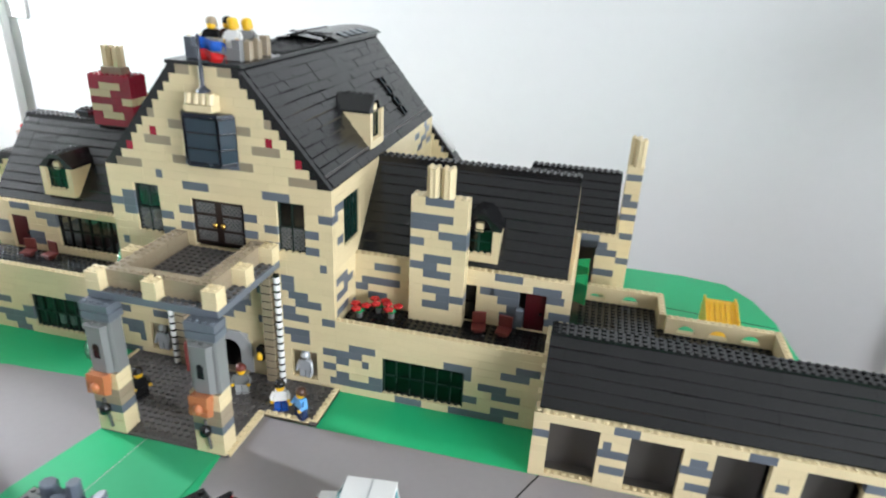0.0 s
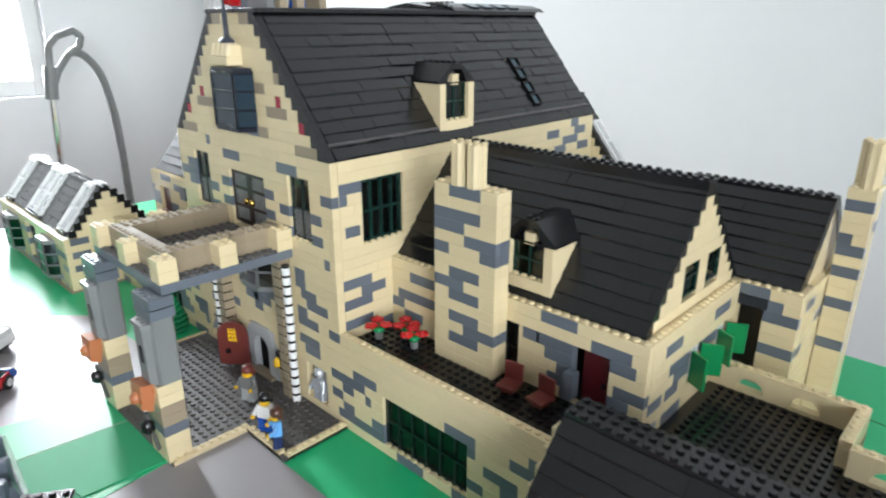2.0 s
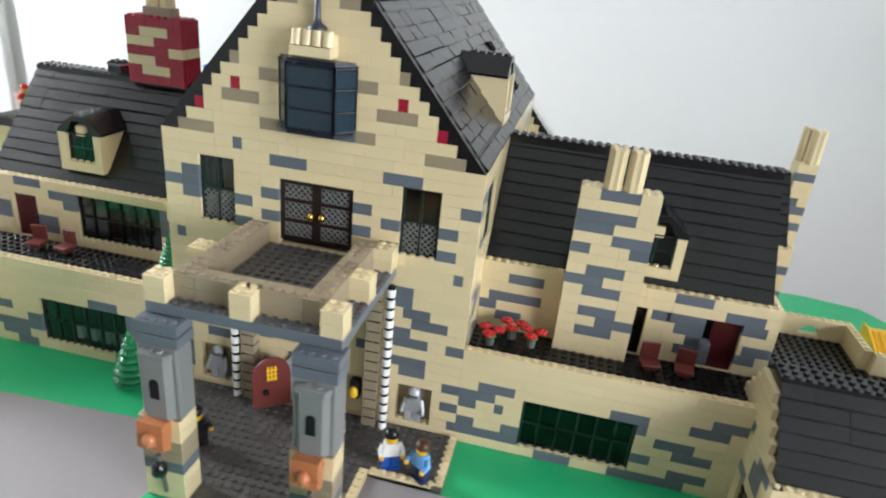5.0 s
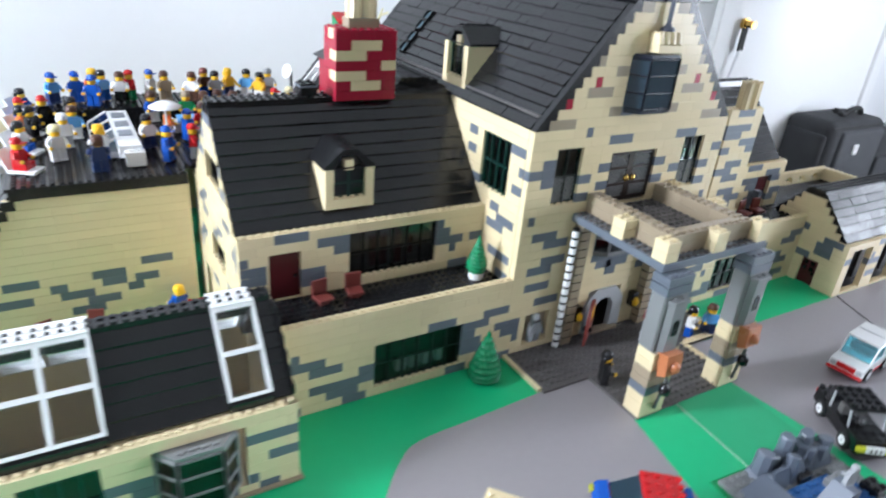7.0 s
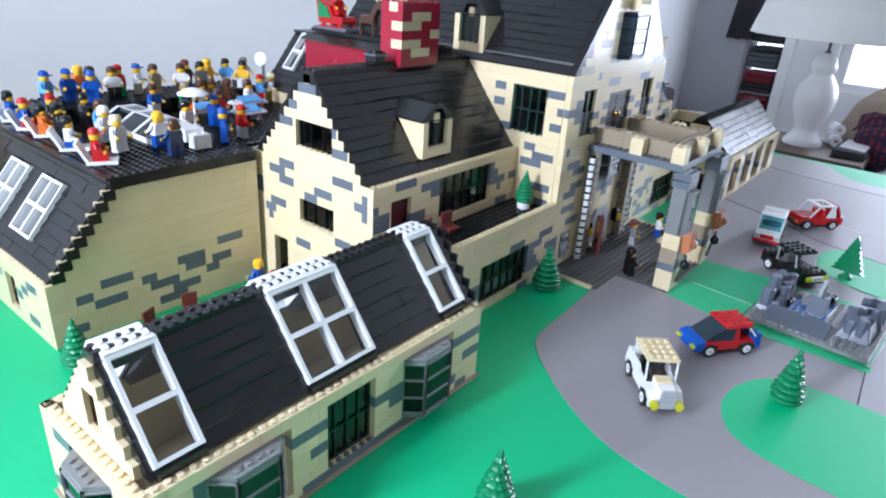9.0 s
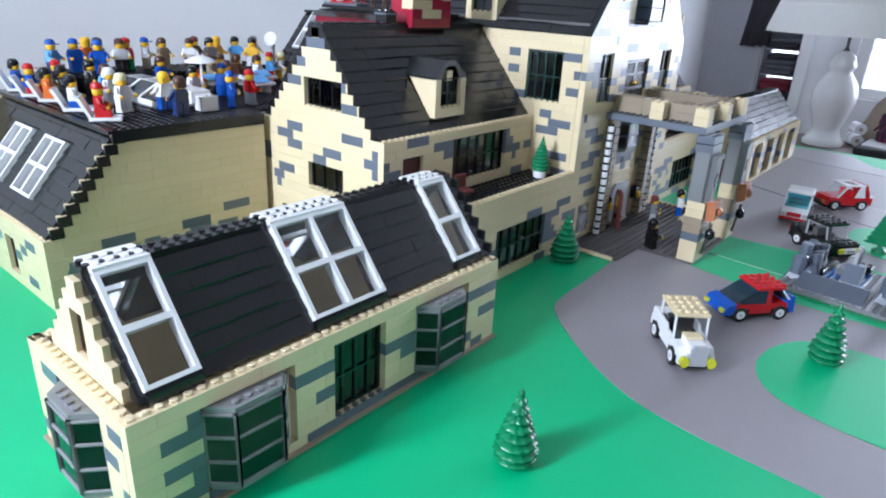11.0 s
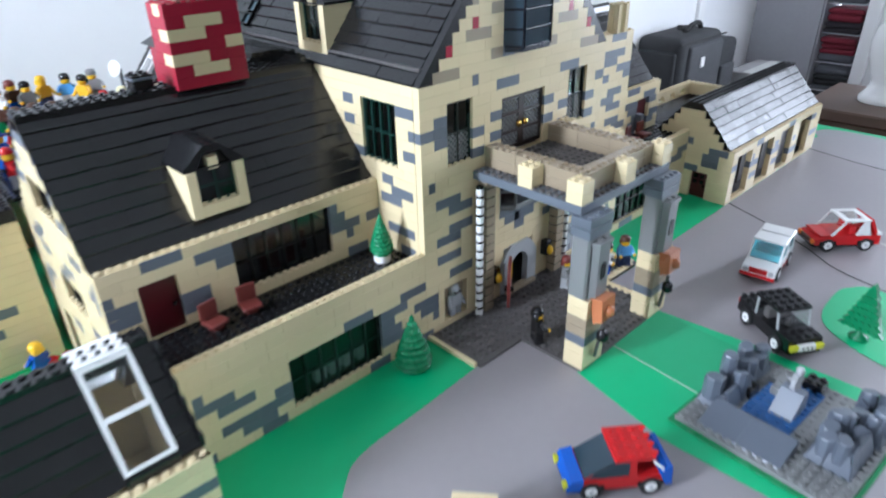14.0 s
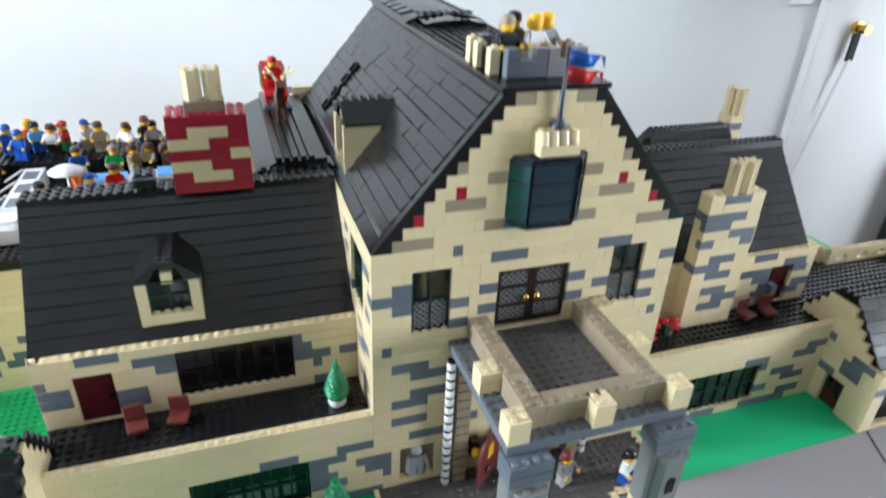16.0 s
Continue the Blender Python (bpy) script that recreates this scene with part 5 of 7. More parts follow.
def pillar(x):
    p = Geo(); p.box(x + 0.1, x + 3.9, -17.20, -14.80, 0.3, 8, "khaki")
    ob = part("pillar", p, portico)
    for z0, z1, col in ((0.3, 2, "tan"), (2, 3, "tan"), (3, 4, "slate"), (4, 5, "khaki"), (5, 6, "khaki"), (6, 7, "tan"), (7, 8, "tan")):
        q = Geo(); q.box(x, x + 4, -17.30, -14.70, z0 + 0.01, z1 - 0.01, col, 0.03)
        part("brick", q, ob)
    q = Geo(); q.prism([(x, -16.60), (x + 0.25, -16.80), (x + 3.75, -16.80), (x + 4, -16.60), (x + 4, -14.75), (x + 3.75, -14.50), (x + 0.25, -14.50), (x, -14.75)], "z", 8.0, 14.0, "grey")
    part("shaft_panel", q, ob, "smooth grey moulded column panel")
    for z in (13.9, 14.9):
        q = Geo(); q.box(x - 0.05, x + 4.05, -16.80, -14.30, z + 0.1, z + 1.0, "slate", 0.04)
        if z > 14:
            q.studs(x, x + 4, -16.78, -15.78, z + 1.0, "slate")
        part("capital", q, ob, "slate grey capital brick")
    q = Geo()
    q.prism([(x + 0.05, -16.00), (x + 1.0, -17.50), (x + 3.0, -17.50), (x + 3.95, -16.00)], "z", 8.0, 13.3, "grey")
    part("front_panel", q, ob)
    q = Geo()
    q.prism([(x + 0.02, -15.90), (x + 0.8, -17.65), (x + 3.2, -17.65), (x + 3.98, -15.90)], "z", 13.3, 13.7, "grey")
    q.studs(x + 1, x + 3, -17.50, -16.50, 13.7, "grey")
    part("panel_cap", q, ob)
    q = Geo()
    top = [(x + 2 + 0.45 * math.cos(math.pi * i / 8), 11.2 + 0.4 * math.sin(math.pi * i / 8)) for i in range(9)]
    q.prism(top + [(x + 1.55, 9.9), (x + 2.45, 9.9)], "y", -17.56, -17.40, "black")
    part("slit", q, ob)
    q = Geo()
    q.prism([(-17.70, 5.6), (-18.80, 6.1), (-18.60, 8.3), (-17.10, 8.1)], "x", x + 0.7, x + 3.2, "copper")
    q.lathe(x + 2, -18.80, [(0.25, 6.4), (0.6, 6.6), (0.6, 7.2), (0.2, 7.5)], "copper", 8)
    part("emblem", q, ob, "copper-brown moulded emblem")
    q = Geo()
    q.rod((x + 2.2, -17.50, 1.2), (x + 2.2, -18.10, 5.2), 0.22, "darkgrey")
    q.lathe(x + 2.2, -18.20, [(0.3, 3.2), (0.7, 3.5), (0.7, 4.2), (0.25, 4.6)], "black", 8)
    part("torch", q, ob)


pillar(7.8); pillar(22.25)
g = Geo()
g.box(8, 26, -15.3, -0.05, 15.95, 16.8, "slate", 0.05)
g.studs(8, 26, -15.3, -0.3, 16.8, "darkgrey")
part("deck", g, portico)
g = Geo(); g.box(12, 22, -12.2, -0.1, 16.8, 17.0, "darkgrey"); g.studs(12, 22, -12.1, -0.1, 17.0, "darkgrey")
part("balcony_floor", g, portico)
for x0, x1, y0, y1 in ((10, 12, -14.0, -0.1), (22, 24, -14.0, -0.1), (12, 16, -14.0, -12.2), (18, 22, -14.0, -12.2), (16, 18, -14.0, -12.2)):
    for z in (16.82, 17.85):
        n = 3 if x1 - x0 < y1 - y0 else 1
        for i in range(n):
            a, b = y0 + (y1 - y0) * i / n, y0 + (y1 - y0) * (i + 1) / n
            g = Geo(); g.box(x0 + 0.01, x1 - 0.01, a + 0.01, b - 0.01, z, z + 1.02, "khaki", 0.03)
            if z > 17:
                g.studs(x0, x1, a, a + int(b - a), z + 1.02, "khaki")
            part("parapet_brick", g, portico)
for x, y in ((8, -15.3), (16, -15.4), (24, -15.3), (8, -8.8), (24, -8.8), (24, -1.9)):
    for z in (16.82, 17.85):
        g = Geo(); g.box(x, x + 2, y, y + 2, z + 0.005, z + 1.02, "tan", 0.03)
        if z > 17:
            g.studs(x, x + 2, y, y + 2, z + 1.02, "tan")
        part("merlon", g, portico)
for x, px in ((8.1, 8.9), (25.9, 23.5)):
    g = Geo()
    for i in range(16):
        z = 0.4 + i
        if z + 0.9 < 15.95:
            g.lathe(x, -1.1, [(0.48, z), (0.5, z + 0.06), (0.5, z + 0.66), (0.48, z + 0.72)], "white", 12)
            g.lathe(x, -1.1, [(0.45, z + 0.72), (0.45, z + 1.0)], "black", 10)
    part("column", g, portico, "white round column with dark rings")
    g = Geo(); g.box(px + 0.06, px + 1.54, -1.4, -0.02, 0.4, 15.94, "black")
    pl = part("pilaster", g, portico)
    for i in range(15):
        g = Geo(); g.box(px, px + 1.6, -1.5, -0.02, 0.42 + i * 1.035, 1.32 + i * 1.035, "khaki", 0.03)
        part("brick", g, pl)

# entrance arch, leaf, niches
g = Geo()
n = 14
arch = [(17 - 1.75 * math.cos(math.pi * i / n), 3.4 + 1.5 * math.sin(math.pi * i / n)) for i in range(n + 1)]
g.prism([(13.4, 0.4), (13.4, 4.4), (14.4, 5.6), (15.2, 6.2), (18.8, 6.2), (19.6, 5.6), (20.6, 4.4), (20.6, 0.4), (18.75, 0.4)] + arch[::-1] + [(15.25, 0.4)], "y", -0.35, 0.6, "palegrey")
part("door_arch", g, house, "pale grey moulded arch")
g = Geo(); g.box(14, 20, -1.0, 0.2, 0.36, 0.75, "khaki", 0.04)
part("door_step", g, house)
m = Matrix.Translation(V(14.6, -0.8, 0.75)) @ Matrix.Rotation(radians(217), 4, "Z")
g = Geo()
leaf = [(0, 0), (4.2, 0)] + [(2.1 + 2.1 * math.cos(math.pi * i / n), 3.5 + 1.8 * math.sin(math.pi * i / n)) for i in range(n + 1)]
g.prism(leaf, "y", -0.2, 0.2, "brick_red")
dl = part("door", g, house, "round-topped brown-red door standing open", m)
g = Geo()
for i in range(3):
    g.box(1.6 + 0.4 * i, 1.82 + 0.4 * i, -0.27, 0.27, 2.9, 4.5, "yellow")
    g.box(1.5, 2.7, -0.265, 0.265, 3.0 + 0.5 * i, 3.17 + 0.5 * i, "yellow")
part("lattice", g, dl, "yellow lattice", m)
g = Geo(); g.box(2.5, 3.1, -0.6, 0.6, 1.5, 2.0, "black", 0.06)
part("door_handle", g, dl, "", m)
for x in (3, 27):
    g = Geo()
    g.box(x, x + 4, 0.85, 0.98, 1, 5, "khaki"); g.box(x, x + 4, 0.1, 0.9, 0.9, 1.02, "tan"); g.studs(x, x + 4, 0, 1, 1.02, "tan")
    part("niche", g, house)


def knight(x, y, z):
    """A silver suit of armour, one plain moulded shape."""
    g = Geo()
    g.box(x - 0.9, x - 0.06, y - 0.4, y + 0.4, z, z + 1.1, "silver", 0.08)
    g.box(x + 0.06, x + 0.9, y - 0.4, y + 0.4, z, z + 1.1, "silver", 0.08)
    g.prism([(x - 0.95, z + 1.1), (x + 0.95, z + 1.1), (x + 0.7, z + 2.45), (x - 0.7, z + 2.45)], "y", y - 0.45, y + 0.45, "silver")
    for s in (-1, 1):
        g.rod((x + 0.85 * s, y, z + 2.3), (x + 1.2 * s, y - 0.5, z + 1.3), 0.26, "silver")
        g.lathe(x + 1.2 * s, y - 0.6, [(0.1, z + 0.95), (0.28, z + 1.1), (0.1, z + 1.35)], "silver", 8)
    g.lathe(x, y, [(0.4, z + 2.45), (0.68, z + 2.55), (0.72, z + 3.2), (0.5, z + 3.6), (0.12, z + 3.75)], "silver", 12)
    g.box(x - 0.5, x + 0.5, y - 0.78, y - 0.5, z + 2.85, z + 3.0, "darkgrey")
    solo("knight_statue", g, "silver toy suit of armour standing in a wall niche", "statue", "niche statues")


knight(5, 0.35, 1.15); knight(29, 0.35, 1.15)
for x in (11.6, 22.4):
    q = thing("wall_lantern", x, -1, 3, "small black and yellow toy wall lantern", "lantern", "entrance lanterns")
    g = Geo(); g.box(x - 0.55, x + 0.55, -1.2, -0.05, 3.0, 4.9, "black", 0.1)
    part("bracket", g, q)
    g = Geo(); g.lathe(x, -1.3, [(0.2, 3.2), (0.5, 3.4), (0.5, 4.0), (0.2, 4.3)], "yellow", 8)
    part("flame", g, q)
bay(house, "-y", 0, 13.2, 20.8, 11.2, 14.9, "grey", "pane", 1.0, 2, False, name="landing_window")

# balcony doors
for a in (13, 17):
    w = window(house, "-y", 0, a, a + 4, 17.4, 23, 1, 3, "dark_brown", "pane", 0.35, 0.5, name="balcony_door", net=0.95)
    g = Geo(); g.lathe(16.4 if a == 13 else 17.6, 0.2, [(0.12, 19.55), (0.34, 19.7), (0.34, 20.1), (0.12, 20.25)], "brass", 10)
    part("door_knob", g, w, "small brass round knob")

# gable oriel, its hood and the flag
bay(house, "-y", 0, 13.0, 21.0, 27.7, 32.9, "oriel_blue", "smoke_pane", 1.6, 3, False, name="oriel_window", bar=0.17, flat=0.2)
g = Geo()
g.box(15, 19, -1.9, 0.0, 33.45, 34.2, "tan", 0.04)
for i in range(4):
    g.rod((15.5 + i, -1.4, 34.2), (15.5 + i, -1.1, 35.3), 0.5, "tan", 10)
g.box(15, 19, -1.3, 0.0, 34.2, 35.2, "tan", 0.04); g.studs(15, 19, -1, 0, 35.2, "tan")
part("oriel_hood", g, house, "tan fluted hood")
g = Geo()
g.lathe(17.2, -0.6, [(0.9, 35.4), (0.9, 35.6), (0.4, 35.9), (0.3, 36.2), (0.3, 38.0), (0.16, 38.2), (0.16, 41.0), (0.22, 41.1), (0.1, 41.3)], "pole_slate", 10)
fl = solo("flagpole", g, "dark grey toy flagpole with a red and blue pennant", "flag")
for i, col in enumerate(("red", "blue")):
    g = Geo()
    vs, fs = [], []
    for n in range(13):
        x = 17.3 + 0.3 * n
        y, top, low = -0.6 + 0.3 * math.sin(n * 0.8), 39.9 + 1.15 * i - 0.05 * n, 38.7 + 1.15 * i - 0.02 * n + (0.45 * (n % 3) if n > 9 else 0)
        vs += [(x, y, low), (x, y, top), (x, y + 0.08, low), (x, y + 0.08, top)]
    for n in range(12):
        k = 4 * n
        fs += [(k, k + 4, k + 5, k + 1), (k + 2, k + 3, k + 7, k + 6), (k + 1, k + 5, k + 7, k + 3), (k, k + 2, k + 6, k + 4)]
    fs += [(0, 1, 3, 2), (48, 50, 51, 49)]
    g.add(vs, fs, col, True)
    part("pennant", g, fl, "wavy %s pennant" % col)

# battlements on the roof
keep = thing("roof_battlement", 17, 6, 38.4, "grey toy castle parapet standing on the roof ridge", "battlement")
for x, y, w, mat in ((13, 2.5, 4, "slate"), (17, 2.5, 4, "grey"), (13, 9, 4, "slate"), (18, 9.5, 3, "khaki")):
    g = Geo()
    g.box(x + 0.03, x + w - 0.03, y, y + 1, 38.42, 39.7, mat, 0.05)
    for a in (0, w - 1.2):
        g.box(x + a + 0.03, x + a + 1.17, y, y + 1, 39.7, 40.6, mat, 0.05)
    part("battlement", g, keep)
for x, y, mat in ((12, 4, "tan"), (11.9, 7, "tan"), (20.6, 6, "khaki"), (20.6, 3.8, "khaki"), (12, 9.2, "tan")):
    g = Geo(); g.box(x, x + 1, y, y + 1, 38.42, 40.4, mat, 0.05); g.studs(x, x + 1, y, y + 1, 40.4, mat)
    part("post", g, keep)
for i in range(5):
    g = Geo(); g.box(12.35, 12.6, 5.1 + 0.4 * i, 5.25 + 0.4 * i, 38.42, 40.1, "black"); g.box(12.36, 12.59, 5.0, 7.0, 38.6 + 0.35 * i, 38.7 + 0.35 * i, "black"); part("lattice_bar", g, keep, "black lattice bar")

# raised lantern on the back of the ridge
g = Geo()
prof = [(11.5, 38.4), (12.2, 38.8), (14.0, 39.2), (17.0, 39.4), (20.0, 39.2), (21.8, 38.8), (22.5, 38.4)]
g.prism(prof, "y", 31, 52, "black")
g.studs(13, 21, 31, 33, 39.3, "black", 6)
rl = part("ridge_lantern", g, house)
g = Geo(); g.prism([(13, 38.4), (13, 38.9), (17, 39.3), (21, 38.9), (21, 38.4)], "y", 27, 31, "clear_pane")
part("glass_nose", g, rl, "clear curved canopy")
for i in range(4):
    for s in (-1, 1):
        q = Geo(); q.prism([(17 + s * 3.2, 39.2), (17 + s * 4.9, 38.78), (17 + s * 5.0, 38.9), (17 + s * 3.2, 39.32)], "y", 35 + 3 * i, 37 + 3 * i, "blue_pane")
        part("pane", q, rl)

# connecting wing behind the west roof, with the sleigh on its ramp
deck = thing("connecting_wing", -5, 36, 16, "dark red toy wing with a black ribbed roof ramp", "model house")
g = Geo(); g.box(-7.4, -0.2, 25, 50, 12, 26.0, "maroon", 0.04)
part("wall", g, deck)
g = Geo(); g.prism([(-8.6, 26.0), (-6.2, 26.9), (-0.2, 27.1), (-0.2, 26.0)], "y", 22.3, 50, "black")
part("roof_slab", g, deck)
for i in range(5):
    g = Geo(); g.prism([(22.3, 26.95), (49.8, 27.05), (49.8, 27.5), (22.3, 27.4)], "x", -6.1 + i * 0.95, -5.45 + i * 0.95, "black")
    part("rib", g, deck)
for x in (-8.4, -6.6, -2.6, -0.9):
    g = Geo(); g.box(x, x + 1.5, 21.2, 24.4, 25.6, 26.6, "black", 0.05); g.studs(x + 0.25, x + 1.25, 21.3, 22.3, 26.6, "black")
    part("black_brick", g, deck)
sl = thing("sleigh", -4.0, 45, 27.5, "red and green toy sleigh drawn by a brown animal", "sleigh")
SM = Matrix.Translation(V(-4.0, 45, 27.5))
g = Geo(); g.box(-2.0, 2.0, -4.0, 4.4, 0.0, 0.35, "slate", 0.04); g.studs(-2, 2, -4, -2, 0.35, "slate"); part("base_plate", g, sl, "slate grey plate", SM)
g = Geo(); g.prism([(3.4, 0.9), (-2.4, 0.9), (-2.9, 1.3), (-2.6, 1.9), (-0.2, 2.0), (0.6, 3.3), (3.3, 4.3), (3.9, 3.9)], "x", -1.6, 1.6, "red"); part("body", g, sl, "", SM)
for x in (-1.82, 1.62):
    g = Geo(); g.prism([(3.2, 1.6), (0.0, 1.7), (1.0, 3.1), (3.2, 3.9)], "x", x, x + 0.2, "green"); part("side_panel", g, sl, "green side panel", SM)
for x in (-1.5, 1.1):
    for y0 in (-2.2, 2.0):
        g = Geo(); g.box(x, x + 0.4, y0, y0 + 0.8, 0.35, 0.95, "red", 0.05); part("runner_post", g, sl, "", SM)
    g = Geo(); g.box(x - 0.05, x + 0.45, -3.4, 3.4, 0.36, 0.55, "red", 0.05); part("runner", g, sl, "", SM)


# ---- dolls ----
def doll(x, y, z, legs, torso, hair, turn=0.0, arms=None, seated=False, cap=False, skin="yellow", label="", category="toy figure", group="roof party figures", tall=1.0):
    """A little plastic toy figure, one plain mesh, without a face."""
    g = Geo()
    if seated:
        g.box(-0.95, -0.05, -1.3, 0.5, 0, 0.75, legs, 0.06); g.box(0.05, 0.95, -1.3, 0.5, 0, 0.75, legs, 0.06)
        b = 0.7
    else:
        g.box(-0.95, -0.05, -0.62, 0.5, 0, 0.25, legs, 0.05); g.box(0.05, 0.95, -0.62, 0.5, 0, 0.25, legs, 0.05)
        g.box(-0.93, -0.05, -0.45, 0.45, 0.25, 1.25, legs, 0.05); g.box(0.05, 0.93, -0.45, 0.45, 0.25, 1.25, legs, 0.05)
        g.box(-0.97, 0.97, -0.48, 0.48, 1.25, 1.4, legs, 0.04)
        b = 1.4
    g.prism([(-0.97, b), (0.97, b), (0.70, b + 1.32), (-0.70, b + 1.32)], "y", -0.48, 0.48, torso)
    for s in (-1, 1):
        g.rod((s * 0.85, 0, b + 1.1), (s * 1.18, -0.25, b + 0.55), 0.27, arms or torso, 7)
        g.rod((s * 1.18, -0.25, b + 0.55), (s * 1.12, -0.85, b + 0.3), 0.24, arms or torso, 7)
        g.lathe(s * 1.1, -1.0, [(0.12, b + 0.08), (0.26, b + 0.18), (0.26, b + 0.38), (0.12, b + 0.46)], skin, 7)
    g.lathe(0, 0, [(0.3, b + 1.3), (0.56, b + 1.4), (0.62, b + 1.55), (0.62, b + 2.05), (0.5, b + 2.2), (0.28, b + 2.22), (0.28, b + 2.36)], skin, 12)
    if cap:
        g.lathe(0, 0.03, [(0.66, b + 1.98), (0.68, b + 2.2), (0.55, b + 2.5), (0.2, b + 2.62)], hair, 12)
        g.box(-0.55, 0.55, -1.15, -0.45, b + 2.0, b + 2.1, hair, 0.05)
    else:
        g.lathe(0, 0.08, [(0.62, b + 1.75), (0.73, b + 1.95), (0.72, b + 2.3), (0.5, b + 2.55), (0.15, b + 2.62)], hair, 12)
        g.box(-0.66, 0.66, 0.1, 0.74, b + 1.45, b + 2.0, hair, 0.1)
    m = Matrix.Translation(V(x, y, z)) @ Matrix.Rotation(radians(turn), 4, "Z") @ Matrix.Scale(tall, 4)
    names = {"sky_blue": "light blue", "brick_red": "brown", "brown": "dark brown", "khaki": "dark tan", "palegrey": "pale grey", "navy": "navy blue"}
    lab = label or "toy figure, %s top, %s legs, %s %s" % (names.get(torso, torso), names.get(legs, legs), names.get(hair, hair), "cap" if cap else "hair")
    return solo("toy_figure", g, lab, category, group, local=m)


doll(28.6, -6.9, 0.5, "blue", "white", "black", 25, group="visitors at the portico")
doll(32.0, -7.6, 0.5, "navy", "sky_blue", "brown", -30, group="visitors at the portico")
doll(21.5, -5.0, 0.4, "palegrey", "grey", "brick_red", 20, arms="grey", group="visitors at the portico")
doll(8.6, -10.2, 0.5, "black", "black", "black", 60, group="visitors at the portico")
# x, y, legs, torso, hair or cap, turn; the cap's mark, the level
PARTY = (
    (-47.4, 38.9, "white", "white", "cream", 20, 0), (-42.4, 38.1, "blue", "white", "yellow", 190, 0), (-42.9, 33.2, "navy", "navy", "brown", 185, 0),
    (-34.4, 35.3, "blue", "blue", "blue", 60, 1), (-30.2, 43.9, "blue", "blue", "blue", 120, 1), (-31.0, 35.8, "palegrey", "red", "red", 80, 1),
    (-36.0, 42.0, "navy", "white", "black", 20, 0), (-46.3, 44.6, "palegrey", "white", "white", 15, 0), (-44.8, 54.0, "black", "black", "black", 40, 0),
    (-48.6, 55.6, "black", "black", "red", 30, 1), (-43.7, 61.4, "blue", "blue", "blue", 10, 1), (-41.1, 63.4, "brown", "orange", "yellow", 0, 0),
    (-41.5, 58.4, "blue", "blue", "blue", -20, 1), (-39.9, 62.0, "blue", "sky_blue", "black", 30, 0), (-35.9, 61.6, "green", "red", "red", -60, 1),
    (-32.8, 61.7, "khaki", "white", "blue", 50, 1), (-30.7, 60.2, "khaki", "khaki", "brown", 10, 0), (-33.6, 55.6, "white", "blue", "brown", 20, 0),
    (-26.6, 59.0, "brown", "white", "brown", -30, 0), (-28.4, 55.0, "khaki", "green", "khaki", 0, 0), (-25.6, 54.8, "palegrey", "khaki", "brown", 45, 0),
    (-22.7, 59.4, "black", "grey", "black", 0, 0), (-20.0, 61.6, "navy", "yellow", "yellow", 20, 0), (-17.1, 60.5, "white", "sky_blue", "black", -20, 0),
    (-13.3, 60.5, "grey", "palegrey", "grey", 0, 0), (-18.5, 52.0, "blue", "white", "brown", 30, 0), (-13.7, 55.3, "red", "sky_blue", "red", 70, 1),
    (-10.9, 55.7, "yellow", "white", "cream", 40, 0), (-23.4, 55.4, "black", "khaki", "brown", -40, 0), (-47.0, 60.8, "navy", "sky_blue", "blue", 35, 1),
    (-50.2, 49.6, "black", "black", "black", 60, 0), (-24.0, 62.0, "blue", "brown", "brick_red", 15, 0), (-21.0, 54.2, "brown", "brown", "brown", 100, 0),
    (-15.6, 57.6, "white", "yellow", "black", -50, 0), (-32.6, 47.0, "white", "orange", "black", 90, 0), (-27.5, 47.0, "brown", "red", "brown", 0, 0),
    (-37.4, 60.4, "black", "white", "brown", -15, 0), (-45.0, 48.6, "white", "sky_blue", "brown", 10, 0),
)
for x, y, a, b, h, t, c in PARTY:
    doll(x, y, 18.4 if y > 57 and -48 < x < -12 else 16.5, a, b, h, t, cap=bool(c))
for x, y, a, b, h, c in ((-51.6, 35.8, "red", "red", "red", True), (-51.5, 43.5, "blue", "white", "black", False), (-51.3, 51.9, "orange", "orange", "black", False), (-51.6, 57.0, "red", "blue", "red", True), (-51.4, 63.0, "blue", "blue", "black", False)):
    g = Geo()
    g.box(-1.2, 1.2, -2.3, 1.2, 0, 0.35, "white", 0.06)
    g.prism([(0.8, 0.3), (1.15, 0.3), (2.3, 2.2), (1.95, 2.3)], "x", -1.2, 1.2, "white")
    m = Matrix.Translation(V(x, y, 16.45)) @ Matrix.Rotation(radians(60), 4, "Z")
    solo("lounger", g, "white plastic toy lounger at the edge of the roof deck", "lounger", "deck loungers", local=m)
    doll(x, y, 16.8, a, b, h, 60, cap=c, seated=True)
doll(-4.0, 45.2, 29.6, "red", "red", "red", 0, cap=True, seated=True, label="red-clothed toy figure seated in the sleigh", group="sleigh riders")
for x, y, a, b, h, c in ((14.6, 6.5, "black", "black", "khaki", False), (17.6, 6.8, "white", "white", "yellow", False), (19.2, 7.6, "blue", "grey", "yellow", False), (16, 8.2, "khaki", "brown", "black", False)):
    doll(x, y, 38.5, a, b, h, 10, cap=c, group="battlement figures")
g = Geo()
g.box(-4.6, -3.4, 35.8, 39.4, 28.9, 30.1, "brown", 0.2)
for y in (36.1, 39.0):
    for x in (-4.45, -3.55):
        g.rod((x, y, 27.45), (x, y, 29.0), 0.2, "brown", 8)
g.prism([(36.2, 29.6), (34.9, 31.2), (34.2, 30.9), (34.0, 31.6), (35.2, 32.2), (37.0, 30.1)], "x", -4.5, -3.5, "brown")
